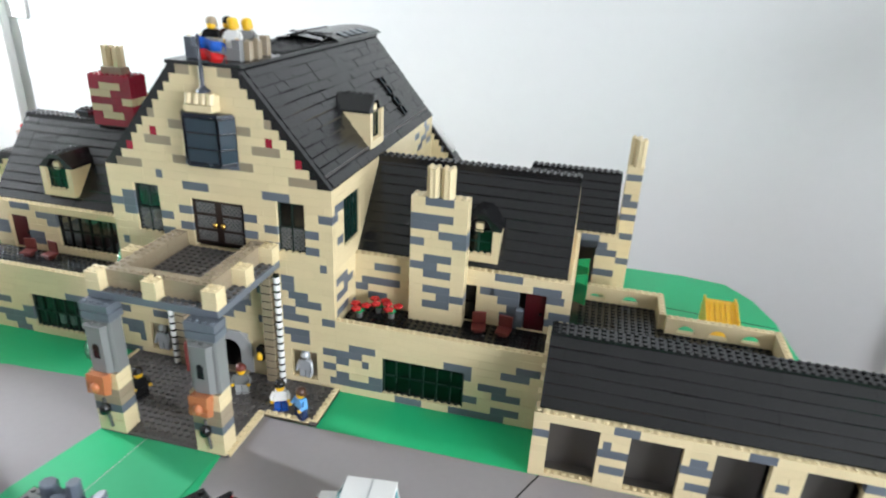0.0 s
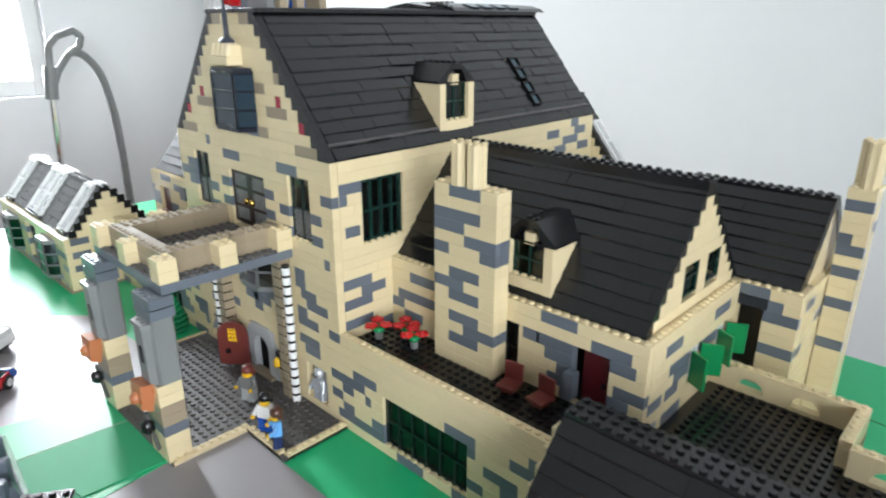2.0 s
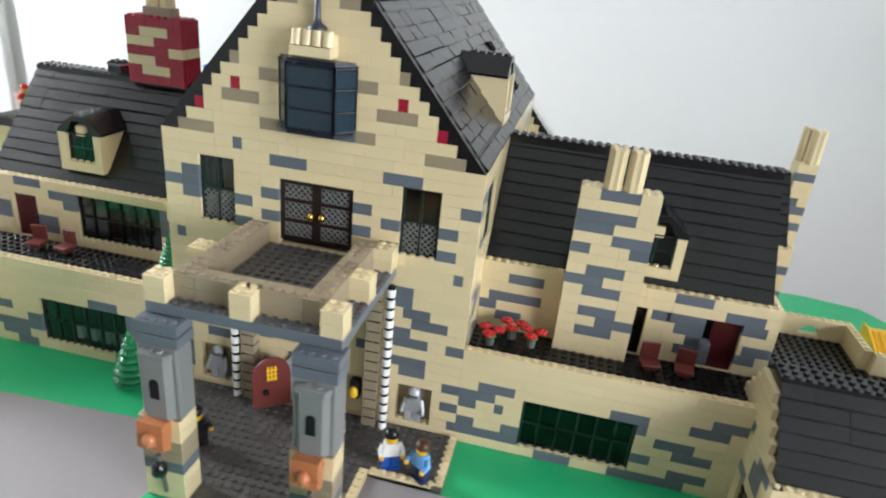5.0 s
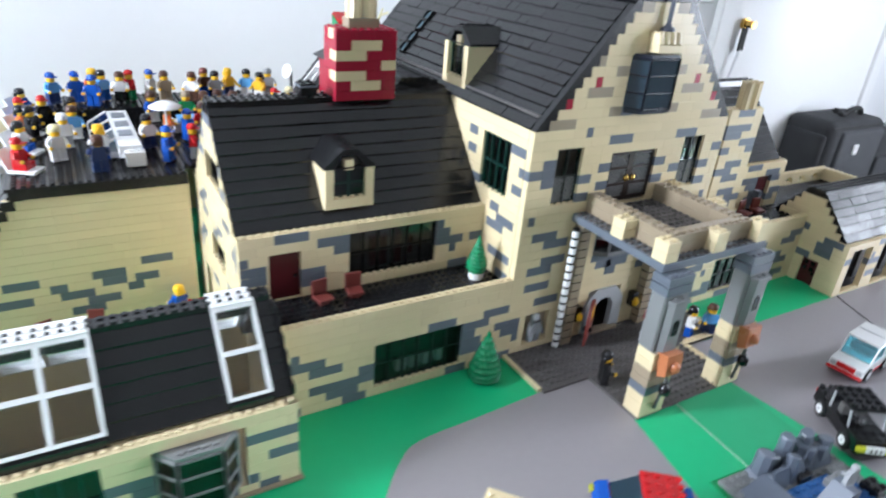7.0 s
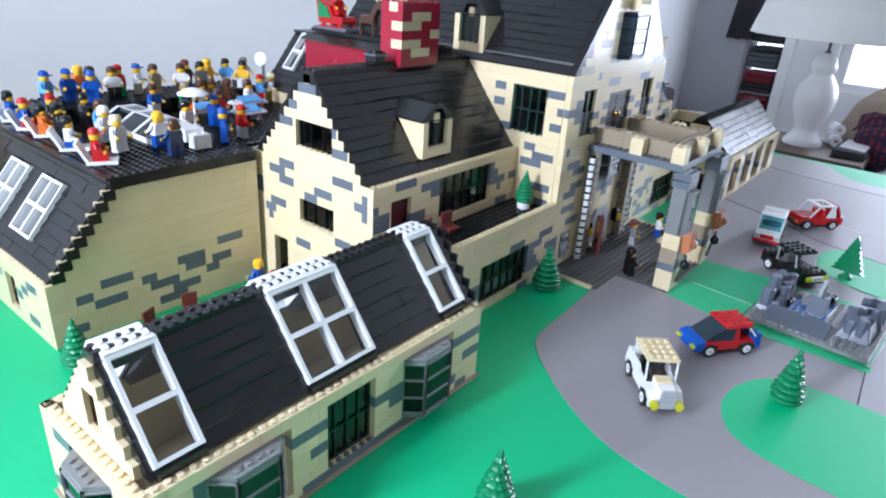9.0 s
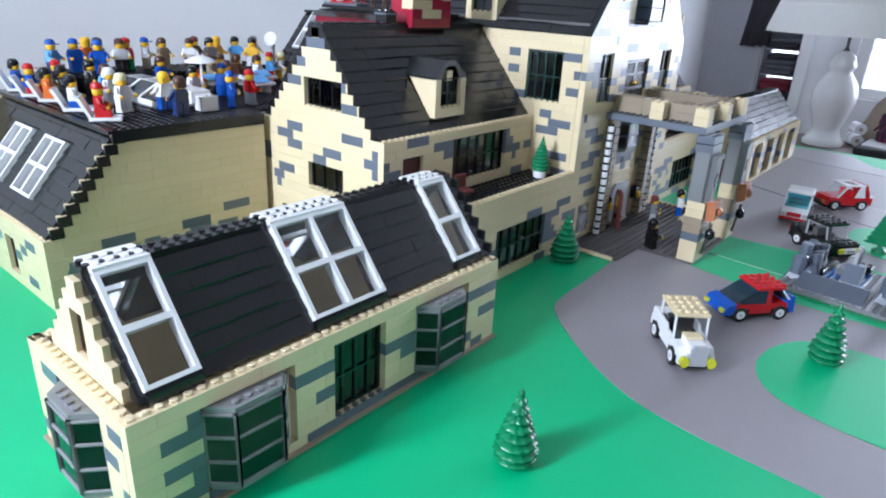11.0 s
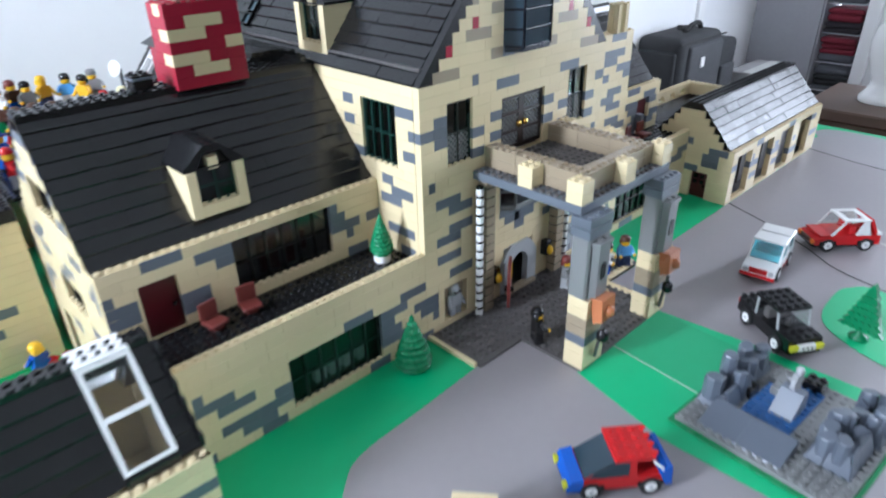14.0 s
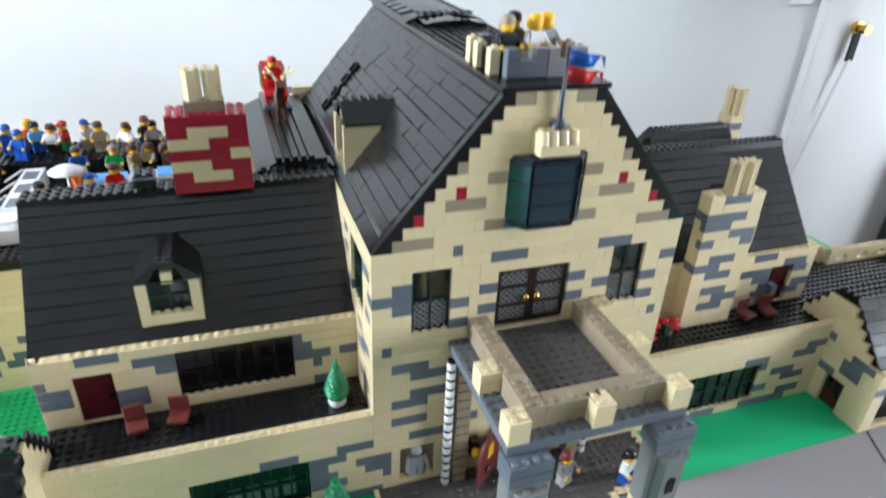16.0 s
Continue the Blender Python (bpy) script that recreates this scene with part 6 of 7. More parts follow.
for s in (-1, 1):
    g.rod((-4.0 + s * 0.3, 35.2, 32.0), (-4.0 + s * 1.0, 35.6, 33.0), 0.2, "cream", 8)
    g.rod((-4.0 + s * 0.8, 35.5, 32.7), (-4.0 + s * 1.9, 35.0, 33.1), 0.17, "cream", 8)
    g.rod((-4.0 + s * 0.9, 35.5, 32.8), (-4.0 + s * 1.5, 36.2, 33.4), 0.15, "cream", 8)
solo("animal_statue", g, "brown plastic toy draught animal before the sleigh", "statue")
coach = thing("toy_coach", -39.5, 44, 16.5, "long white toy coach with sloping blue-grey windows", "toy coach")
g = Geo(); g.box(-43.2, -37.6, 38.0, 53.5, 16.5, 17.2, "white", 0.05); g.box(-40.4, -37.6, 35.0, 53.5, 17.2, 18.6, "white", 0.06)
part("body", g, coach)
for i in range(3):
    y = 39.0 + 4.8 * i
    g = Geo(); g.prism([(-43.1, 17.2), (-40.5, 18.5), (-40.5, 18.62), (-43.1, 17.32)], "y", y, y + 4.2, "blue_pane")
    part("side_window", g, coach)
    g = Geo(); g.box(-39.9, -38.1, y + 0.6, y + 3.4, 18.58, 18.68, "slate", 0.03)
    part("roof_window", g, coach)
for i in range(4):
    y = 38.3 + 4.8 * i
    g = Geo(); g.prism([(-43.2, 17.2), (-40.5, 18.56), (-40.5, 18.75), (-43.2, 17.4)], "y", y, y + 0.5, "white")
    part("rib", g, coach)
g = Geo(); g.box(-39.8, -37.4, 33.6, 35.4, 16.5, 18.1, "white", 0.06); g.studs(-39.6, -37.6, 34, 35, 18.1, "white")
part("cab", g, coach)
for x, y, w in ((-28.5, 49.0, 5.0), (-20.0, 50.0, 4.0), (-24.2, 44.0, 3.0)):
    t = thing("deck_table", x, y, 16.5, "white toy table with blue panels on the roof deck", "table", "deck tables")
    g = Geo(); g.box(x - w / 2 - 1, x + w / 2 + 1, y - 1.5, y + 1.5, 17.5, 17.85, "white", 0.05); g.studs(x - w / 2 - 1, x + w / 2, y + 0.5, y + 1.5, 17.85, "white", 6)
    part("tabletop", g, t)
    for s in (-1, 1):
        g = Geo(); g.box(x + s * w / 2 - 0.4, x + s * w / 2 + 0.4, y - 1.0, y + 1.0, 16.5, 17.5, "white", 0.05)
        part("leg", g, t)
    g = Geo(); g.prism([(y - 1.4, 17.87), (y + 0.3, 18.5), (y + 0.3, 18.62), (y - 1.4, 18.0)], "x", x - w / 2, x + w / 2, "sky_blue")
    part("panel", g, t)
um = thing("parasol", -33.0, 44.8, 16.5, "white toy parasol on a thin pole", "parasol")
g = Geo(); g.lathe(-33.0, 44.8, [(0.6, 16.5), (0.6, 16.8), (0.18, 16.9), (0.18, 20.8)], "white", 8)
part("pole", g, um)
g = Geo(); g.lathe(-33.0, 44.8, [(2.3, 20.6), (2.25, 20.75), (1.2, 21.2), (0.3, 21.4)], "white", 16)
part("canopy", g, um)
dish = thing("satellite_dish", -9.0, 60.5, 16.3, "small pale grey toy satellite dish on a mast", "dish")
g = Geo(); g.rod((-9.0, 60.5, 16.3), (-9.0, 60.5, 21.8), 0.3, "grey"); part("mast", g, dish)
g = Geo(); g.rod((-9.1, 60.45, 21.8), (-9.9, 60.1, 22.0), 0.35, "white", 16, 1.3); part("bowl", g, dish)
g = Geo(); g.box(-21, -19, 19, 21, 26.5, 27.7, "black", 0.05); g.studs(-21, -19, 19, 21, 27.7, "black"); g.box(-21.1, -18.9, 18.9, 21.1, 27.3, 27.5, "slate", 0.03)
solo("roof_vent", g, "small square black toy vent on the ridge", "roof vent")


# ---- garden ----
def pine(x, y, z, high=5.6, rad=1.95, pot=False, group="toy pines"):
    """A moulded plastic pine: rings of drooping lobes on a stem."""
    t = thing("pine_tree", x, y, z, "glossy green plastic toy pine" + (" in a white pot" if pot else " on the lawn"), "tree", group)
    z0 = z
    if pot:
        g = Geo(); g.lathe(x, y, [(0.9, z), (1.0, z + 0.2), (1.0, z + 0.9)], "white", 14)
        part("pot", g, t, "white round pot")
        z0 = z + 0.85
    g = Geo(); g.lathe(x, y, [(1.1, z0), (1.15, z0 + 0.25), (0.8, z0 + 0.55), (0.3, z0 + 0.7), (0.3, z0 + high * 0.9), (0.12, z0 + high)], "leaf", 10)
    part("trunk", g, t)
    tiers = 9
    ph = (x * 7.1 + y * 3.3) % 6.28
    for k in range(tiers):
        g = Geo()
        f = k / (tiers - 1)
        zc = z0 + 0.42 + (high - 0.55) * f
        r = rad * (1.06 - f) ** 0.9 * (0.8, 0.95, 1.0)[min(k, 2)] ** (k < 3) + 0.12
        n = 36
        lob = max(7, int(15 - 8 * f))
        vs, fs = [], []
        rows = ((0.25, 0.42), (0.72, 0.22), (0.95, 0.08), (1.0, -0.02), (0.93, -0.13), (0.5, -0.1))
        for rr, zz in rows:
            for i in range(n):
                t1 = 2 * math.pi * i / n + ph + 0.4 * k
                w = 1 + 0.065 * math.cos(lob * t1) * (rr > 0.6)
                vs.append((x + r * rr * w * math.cos(t1), y + r * rr * w * math.sin(t1), zc + zz * (0.75 + 0.2 * r) + (0.04 * math.cos(lob * t1) if rr > 0.6 else 0)))
        for q in range(len(rows) - 1):
            for i in range(n):
                j = (i + 1) % n
                fs.append((q * n + i, q * n + n + i, q * n + n + j, q * n + j))
        g.add(vs, fs, "leaf", True)
        part("branch_ring", g, t)
    g = Geo()
    g.lathe(x, y, [(0.3, z0 + high - 0.5), (0.22, z0 + high), (0.05, z0 + high + 0.35)], "leaf", 8)
    part("tip", g, t)


pine(-4.7, -2.6, 0.0, 5.7, 2.3); pine(-46.4, -22.2, 0.0); pine(-9.1, -38.2, 0.1); pine(-61.6, 25, 0.2, 4.8, 1.8)


def flat_pine(x, y, z, turn):
    """A flat moulded pine with a toothed outline on a round foot."""
    t = thing("pine_tree", x, y, z, "flat glossy green plastic toy pine beside the road", "tree", "toy pines")
    m = Matrix.Translation(V(x, y, z)) @ Matrix.Rotation(radians(turn), 4, "Z")
    g = Geo(); g.lathe(0, 0, [(1.1, 0), (1.1, 0.25), (0.5, 0.5), (0.4, 1.0)], "leaf", 14); part("foot", g, t, "", m)
    pts = []
    for k in range(7):
        w = 2.6 * (1 - k / 7.6)
        pts += [(w, 1.0 + 0.72 * k), (w * 0.72, 1.5 + 0.72 * k)]
    outline = pts + [(0.0, 6.4)] + [(-a, b) for a, b in pts[::-1]]
    g = Geo(); g.prism(outline, "y", -0.35, 0.35, "leaf")
    part("crown", g, t, "", m)
    for k in range(6):
        w = 2.3 * (1 - k / 7.6)
        for i in range(-2, 3):
            g = Geo(); g.rod((w * i / 2.6, -0.62, 1.2 + 0.72 * k), (w * i / 2.6, 0.62, 1.2 + 0.72 * k), 0.24, "leaf", 8)
            part("lobe", g, t, "", m)


flat_pine(36.6, -37.4, 0.15, 80)
pine(-3.1, 4.0, 9.15, 3.9, 1.38, True, "terrace pines")
for x, y, zp in ((36.2, 3.8, 9.15), (38.4, 6.0, 9.15), (40.7, 5.0, 9.15), (-34.2, 26.2, 0.0)):
    t = thing("flower_pot", x, y, zp, "red toy flowers with green stems in a grey pot", "flowers", "terrace flowers")
    g = Geo(); g.lathe(x, y, [(0.42, zp), (0.48, zp + 0.7)], "grey", 10); part("pot", g, t)
    for a in (0.4, 2.5, 4.6):
        q = Geo(); q.rod((x, y, zp + 0.7), (x + 0.8 * math.cos(a), y + 0.8 * math.sin(a), zp + 1.45), 0.15, "green", 6)
        part("stem", q, t)
    g = Geo(); g.lathe(x, y, [(0.45, zp + 0.7), (0.75, zp + 0.95), (0.3, zp + 1.2)], "green", 8)
    part("leaf_tuft", g, t)
    for a in (0.4, 2.5, 4.6):
        q = Geo()
        cx, cy = x + 0.95 * math.cos(a), y + 0.95 * math.sin(a)
        for i in range(5):
            p1 = a + i * 1.2566
            q.lathe(cx + 0.42 * math.cos(p1), cy + 0.42 * math.sin(p1), [(0.12, zp + 1.42), (0.36, zp + 1.5), (0.36, zp + 1.66), (0.2, zp + 1.74)], "red", 8)
        q.lathe(cx, cy, [(0.3, zp + 1.4), (0.34, zp + 1.7), (0.2, zp + 1.85)], "red", 8)
        part("blossom", q, t)


def seat(x, y, z, turn, mat="brick_red"):
    t = thing("garden_chair", x, y, z, "reddish brown plastic toy chair on the terrace", "chair", "terrace chairs")
    m = Matrix.Translation(V(x, y, z)) @ Matrix.Rotation(radians(turn), 4, "Z")
    g = Geo(); g.box(-1, 1, -1, 1, 0.45, 0.75, mat, 0.08); part("seat", g, t, "", m)
    g = Geo(); g.box(-1, 1, 0.7, 1.0, 0.75, 2.3, mat, 0.08); part("backrest", g, t, "", m)
    g = Geo(); g.box(-0.6, 0.6, -0.6, 0.6, 0, 0.45, mat, 0.05); part("foot", g, t, "", m)


seat(-23.3, 5.4, 9.15, 10); seat(-19.3, 5.6, 9.15, -8); seat(53.6, 5.4, 9.15, 8); seat(57.2, 5.4, 9.15, -6); seat(-52, 26, 0.25, 20); seat(-46.6, 26.6, 0.25, -15)
doll(-36.2, 26.5, 0.22, "blue", "blue", "yellow", 200, group="garden figures")
sd = thing("play_slide", 92, 34, 0, "yellow plastic toy slide standing on the lawn", "slide")
g = Geo(); g.prism([(40.5, 4.0), (39.1, 4.0), (28.5, 0.6), (28.5, 0.2), (40.5, 3.4)], "x", 89.6, 94.8, "yellow"); part("chute", g, sd)
for i in range(5):
    g = Geo(); g.prism([(39.1, 4.0), (28.5, 0.6), (28.5, 0.85), (39.1, 4.25)], "x", 90.2 + 0.95 * i, 90.5 + 0.95 * i, "yellow"); part("rib", g, sd)
for x in (89.4, 94.7):
    g = Geo(); g.prism([(40.7, 4.5), (38.9, 4.5), (28.5, 1.1), (28.5, 0.0), (40.7, 0.0)], "x", x, x + 0.3, "yellow"); part("side", g, sd)


for x, y, c in ((87.5, 22, "yellow"), (92, 21, "orange"), (93.5, 20.5, "yellow")):
    g = Geo(); g.lathe(x, y, [(0.6, 0.05), (1.6, 0.8), (1.9, 2.0), (1.5, 3.2), (0.5, 3.8)], c, 14)
    solo("toy_ball", g, "%s plastic ball on the lawn behind the patio" % c, "ball", "lawn balls")


# ---- the ruin on its plate ----
ruin = thing("castle_ruin", 15.6, -37.1, 0.15, "grey toy castle ruin with blue water on a studded plate", "ruin")
RM = Matrix.Translation(V(15.6, -37.1, 0.15)) @ Matrix.Rotation(radians(-4), 4, "Z")
g = Geo(); g.box(-8.6, 8.4, -8.5, 8.5, 0.0, 0.1, "green", 0.03); part("green_plate", g, ruin, "thin green base plate", RM)
g = Geo(); g.box(-8.0, 8.0, -8.0, 8.0, 0.1, 0.5, "grey", 0.04)
g.studs(-8, 8, -8, 8, 0.5, "grey")
part("plate", g, ruin, "", RM)
for x0, x1, y0, y1 in ((-3.0, 4.0, -1.0, 4.0), (4.0, 6.0, -1.0, 2.0)):
    g = Geo(); g.box(x0, x1, y0, y1, 0.5, 0.72, "water_blue", 0.03); g.studs(x0, x1, y0, y1, 0.72, "water_blue")
    part("water", g, ruin, "blue studded water", RM)
# the long smooth apron along the front edge, in two lengths
for y0, y1 in ((-2.4, 1.9), (1.92, 5.9)):
    g = Geo(); g.prism([(-7.4, 0.5), (-7.3, 0.66), (-4.2, 1.75), (-3.95, 1.75), (-3.95, 0.5)], "y", y0, y1, "rock_grey")
    part("apron", g, ruin, "smooth slate grey slope", RM)
# the ramp in the water and the steps behind it
g = Geo(); g.prism([(-0.8, 0.72), (-0.7, 0.95), (1.0, 2.75), (2.1, 2.75), (2.5, 0.72)], "y", -0.4, 1.9, "rock_grey")
part("ramp", g, ruin, "smooth slate grey slope", RM)
for x0, x1, y0, y1, z1, mat in ((2.2, 4.2, 1.2, 3.2, 1.5, "grey"), (4.3, 6.3, 2.4, 4.4, 1.1, "grey"), (5.6, 7.4, -0.6, 1.4, 1.5, "black"), (-0.2, 1.8, 4.1, 5.0, 1.3, "black")):
    g = Geo(); g.box(x0, x1, y0, y1, 0.5, z1, mat, 0.05); g.studs(x0, x1, y0, y1, z1, mat)
    part("block", g, ruin, "", RM)


def crag(x0, x1, y0, y1, seed, lean):
    """A moulded rock: leaning skirt panels round a hollow painted black for shade, worn eight-sided stubs on the rim.
    """
    rnd = random.Random(seed)
    cx, cy = (x0 + x1) / 2, (y0 + y1) / 2
    low = [(x0, y0), (x1, y0), (x1, y1), (x0, y1)]
    top = [(x + (0.6 if x < cx else -0.6), y + (0.6 if y < cy else -0.6)) for x, y in low]
    inn = [(x + (0.8 if x < cx else -0.8), y + (0.8 if y < cy else -0.8)) for x, y in top]
    for k in range(4):
        n = (k + 1) % 4
        d = [Vector(low[n]) - Vector(low[k]), Vector(top[n]) - Vector(top[k]), Vector(inn[n]) - Vector(inn[k])]
        cuts = sorted([0.0, 1.0] + [rnd.uniform(0.3, 0.7)])
        for c0, c1 in zip(cuts, cuts[1:]):
            h = rnd.uniform(2.0, 2.6) + lean[k]
            q = lambda base, dd, c: (base[0] + dd.x * c, base[1] + dd.y * c)
            e = 0.012
            ring = [(*q(low[k], d[0], c0 + e), 0.5), (*q(low[k], d[0], c1 - e), 0.5), (*q(top[k], d[1], c1 - 2 * e), h), (*q(top[k], d[1], c0 + 2 * e), h - rnd.uniform(0, 0.2)),
                    (*q(inn[k], d[2], c0 + e), 0.5), (*q(inn[k], d[2], c1 - e), 0.5), (*q(inn[k], d[2], c1 - 2 * e), h - 0.3), (*q(inn[k], d[2], c0 + 2 * e), h - 0.6)]
            g = Geo(); g.add(ring, [(0, 1, 2, 3), (5, 4, 7, 6), (3, 2, 6, 7), (0, 3, 7, 4), (2, 1, 5, 6), (1, 0, 4, 5)], "rock_grey")
            part("rock", g, ruin, "", RM)
    for k in range(4):
        n = (k + 1) % 4
        for c in (0.12, rnd.uniform(0.45, 0.62)):
            if rnd.random() < 0.3:
                continue
            px, py = (top[k][i] * 0.6 + inn[k][i] * 0.4 + (top[n][i] - top[k][i]) * c for i in (0, 1))
            r, h = rnd.uniform(0.72, 0.98), rnd.uniform(2.7, 3.7) + lean[k]
            tx, ty = rnd.uniform(-0.16, 0.16), rnd.uniform(-0.16, 0.16)
            vs = [(px + rr * math.cos(math.pi * (i + 0.5) / 4), py + rr * math.sin(math.pi * (i + 0.5) / 4), z + tilt * (tx * math.cos(math.pi * (i + 0.5) / 4) + ty * math.sin(math.pi * (i + 0.5) / 4)))
                  for rr, z, tilt in ((r * 1.06, 1.2, 0), (r, h - 0.14, 1), (r * 0.86, h, 1)) for i in range(8)]
            fs = [(b + i, b + (i + 1) % 8, b + 8 + (i + 1) % 8, b + 8 + i) for b in (0, 8) for i in range(8)] + [tuple(range(16, 24)), tuple(range(7, -1, -1))]
            g = Geo(); g.add(vs, fs, "rock_grey"); part("stub", g, ruin, "", RM)
    # black slab paints the shade at the bottom of the hollow
    g = Geo(); g.box(inn[0][0] - 0.4, inn[1][0] + 0.4, inn[0][1] - 0.4, inn[2][1] + 0.4, 0.5, 0.75, "black", 0.05)
    part("rock_floor", g, ruin, "black slab painting the shade between the rocks", RM)


crag(-4.4, 1.4, 4.4, 7.9, 5, (0, 0, 0.5, -0.2))
crag(1.6, 6.6, 5.0, 7.9, 21, (-0.3, 0, 0, 0))
crag(-4.0, 1.8, -7.2, -3.0, 8, (0, 0, 0.2, 0))
crag(2.0, 7.6, -7.6, -3.6, 33, (0, 0.3, 0, 0))
doll(17.3, -36.4, 2.9, "palegrey", "palegrey", "palegrey", 160, skin="silver", label="silver toy figure on top of the ruin", group="ruin figures", tall=0.55)


# ---- cars ----
def wheel(parent, x, y, m, r=0.95):
    g = Geo(); g.rod((x - 0.42, y, r * U / H), (x + 0.42, y, r * U / H), r, "rubber", 18)
    w = part("wheel", g, parent, "", m)
    g = Geo(); g.rod((x - 0.47, y, r * U / H), (x + 0.47, y, r * U / H), r * 0.58, "white", 14)
    part("rim", g, w, "white rim", m)
    g = Geo(); g.rod((x - 0.52, y, r * U / H), (x + 0.52, y, r * U / H), r * 0.2, "palegrey", 8)
    part("hub", g, w, "", m)


def car(x, y, z, turn, label, kind):
    """A toy car about 4 studs wide, its nose towards -y before it is turned."""
    t = thing("toy_car", x, y, z, label, "toy car", "toy cars")
    m = Matrix.Translation(V(x, y, z)) @ Matrix.Rotation(radians(turn), 4, "Z") @ Matrix.Scale(1.09, 4)
    if kind in ("vintage", "coupe"):
        m = m @ Matrix.Diagonal((0.86, 1.0, 1.0, 1.0) if kind == "vintage" else (0.95, 0.97, 0.9, 1.0))

    def P(n, g, lab=""):
        return part(n, g, t, lab, m)

    def box(n, x0, x1, y0, y1, z0, z1, mat, lab="", c=0.05, studs=False):
        g = Geo(); g.box(x0, x1, y0, y1, z0, z1, mat, c)
        if studs:
            g.studs(x0, x1, y0, y1, z1, mat)
        return P(n, g, lab)

    def wedge(n, pts, x0, x1, mat, lab=""):
        g = Geo(); g.prism(pts, "x", x0, x1, mat)
        return P(n, g, lab)

    def glass(n, pts, x0, x1, mat):
        q = wedge(n, pts, x0, x1, mat); q.visible_shadow = False
        return q

    box("chassis", -1.7, 1.7, -4.2, 4.2, 0.45, 0.85, "black")
    for wx in (-1.75, 1.75):
        for wy in (-2.6, 2.6):
            wheel(t, wx, wy, m)

    def body(mat, pts):
        g = Geo(); g.prism(pts, "x", -2, 2, mat)
        for wy in (-2.6, 2.6):
            for wx in (-2.02, 1.5):
                g.box(wx, wx + 0.52, wy - 1.15, wy + 1.15, 0.78, 1.3, "black")
        P("body", g)

    if kind == "wagon":
        body("white", [(-4.5, 0.8), (-4.6, 1.0), (-4.4, 1.75), (-2.2, 2.0), (4.4, 2.0), (4.5, 0.8)])
        for sx in (-2.05, 1.95):
            box("sill", sx, sx + 0.1, -1.4, 1.4, 0.8, 1.05, "red", "red stripe", 0.0)
        box("bumper", -2.1, 2.1, -4.85, -4.5, 0.65, 1.0, "red", "red bumper")
        for k in range(3):
            box("grille", -1.1, 1.1, -4.72, -4.4, 1.1 + 0.2 * k, 1.25 + 0.2 * k, "red", "red ribbed grille", 0.02)
        for sx in (-1.85, 1.25):
            box("headlight", sx, sx + 0.6, -4.72, -4.4, 1.1, 1.6, "palegrey", "clear headlight", 0.08)
        glass("windscreen", [(-2.5, 2.0), (-2.3, 2.0), (-1.2, 3.65), (-1.4, 3.65)], -1.75, 1.75, "aqua_pane")
        for sx in (-1.95, 1.75):
            wedge("screen_post", [(-2.55, 2.0), (-2.3, 2.0), (-1.15, 3.7), (-1.4, 3.7)], sx, sx + 0.2, "white")
            wedge("side_post", [(0.9, 2.0), (1.3, 2.0), (1.3, 3.7), (0.9, 3.7)], sx, sx + 0.2, "white")
            wedge("rear_post", [(3.7, 2.0), (4.1, 2.0), (3.8, 3.7), (3.4, 3.7)], sx, sx + 0.2, "white")
            glass("side_window", [(-2.2, 2.05), (0.85, 2.05), (0.85, 3.6), (-1.2, 3.6)], sx + 0.06, sx + 0.14, "aqua_pane")
            glass("side_window", [(1.35, 2.05), (3.65, 2.05), (3.35, 3.6), (1.35, 3.6)], sx + 0.06, sx + 0.14, "aqua_pane")
        glass("rear_window", [(3.9, 2.05), (4.0, 2.05), (3.7, 3.6), (3.6, 3.6)], -1.75, 1.75, "aqua_pane")
        box("car_seat", -1.5, 1.5, -0.6, 0.5, 2.0, 2.9, "grey", "", 0.1)
        box("roof", -2.0, 2.0, -1.5, 3.9, 3.7, 3.95, "white", "", 0.09)
        box("roof_lip", -1.8, 1.8, 1.2, 1.35, 3.95, 4.0, "palegrey", "", 0.0)
    elif kind == "pickup":
        body("black", [(-4.4, 0.8), (-4.5, 1.5), (-4.3, 1.85), (4.4, 1.85), (4.5, 0.8)])
        box("bonnet", -2.0, 2.0, -4.4, -2.4, 1.85, 2.1, "black", "", 0.04, True)
        for sx in (-2.0, 1.0):
            box("headlight", sx, sx + 1.0, -4.95, -4.45, 1.05, 1.7, "lime", "yellow-green headlight", 0.14)
        q = box("number_plate", -1.0, 1.0, -4.9, -4.45, 1.05, 1.65, "white", "white plate with dark bars", 0.03)
        for bx in (-0.6, -0.1, 0.4):
            g = Geo(); g.box(bx, bx + 0.22, -4.93, -4.9, 1.2, 1.5, "darkgrey"); part("bar", g, q, "", m)
        box("bumper", -1.8, 1.8, -4.7, -4.4, 0.65, 1.0, "black")
        glass("windscreen", [(-2.3, 2.1), (-2.2, 2.1), (-1.75, 3.6), (-1.85, 3.6)], -1.8, 1.8, "clear_pane")
        for sx in (-1.98, 1.8):
            wedge("screen_post", [(-2.35, 2.1), (-2.15, 2.1), (-1.7, 3.65), (-1.9, 3.65)], sx, sx + 0.18, "palegrey", "clear post")
            glass("side_window", [(1.6, 1.9), (3.0, 1.9), (2.2, 3.55), (1.6, 3.55)], sx + 0.05, sx + 0.13, "clear_pane")
            wedge("roof_post", [(1.4, 1.85), (1.6, 1.85), (1.6, 3.65), (1.4, 3.65)], sx, sx + 0.18, "palegrey", "clear post")
        box("car_seat", -1.4, 1.4, 0.1, 1.0, 1.85, 2.9, "darkgrey", "", 0.1)
        box("steering_column", -0.2, 0.2, -1.6, -1.1, 1.85, 2.6, "darkgrey", "", 0.08)
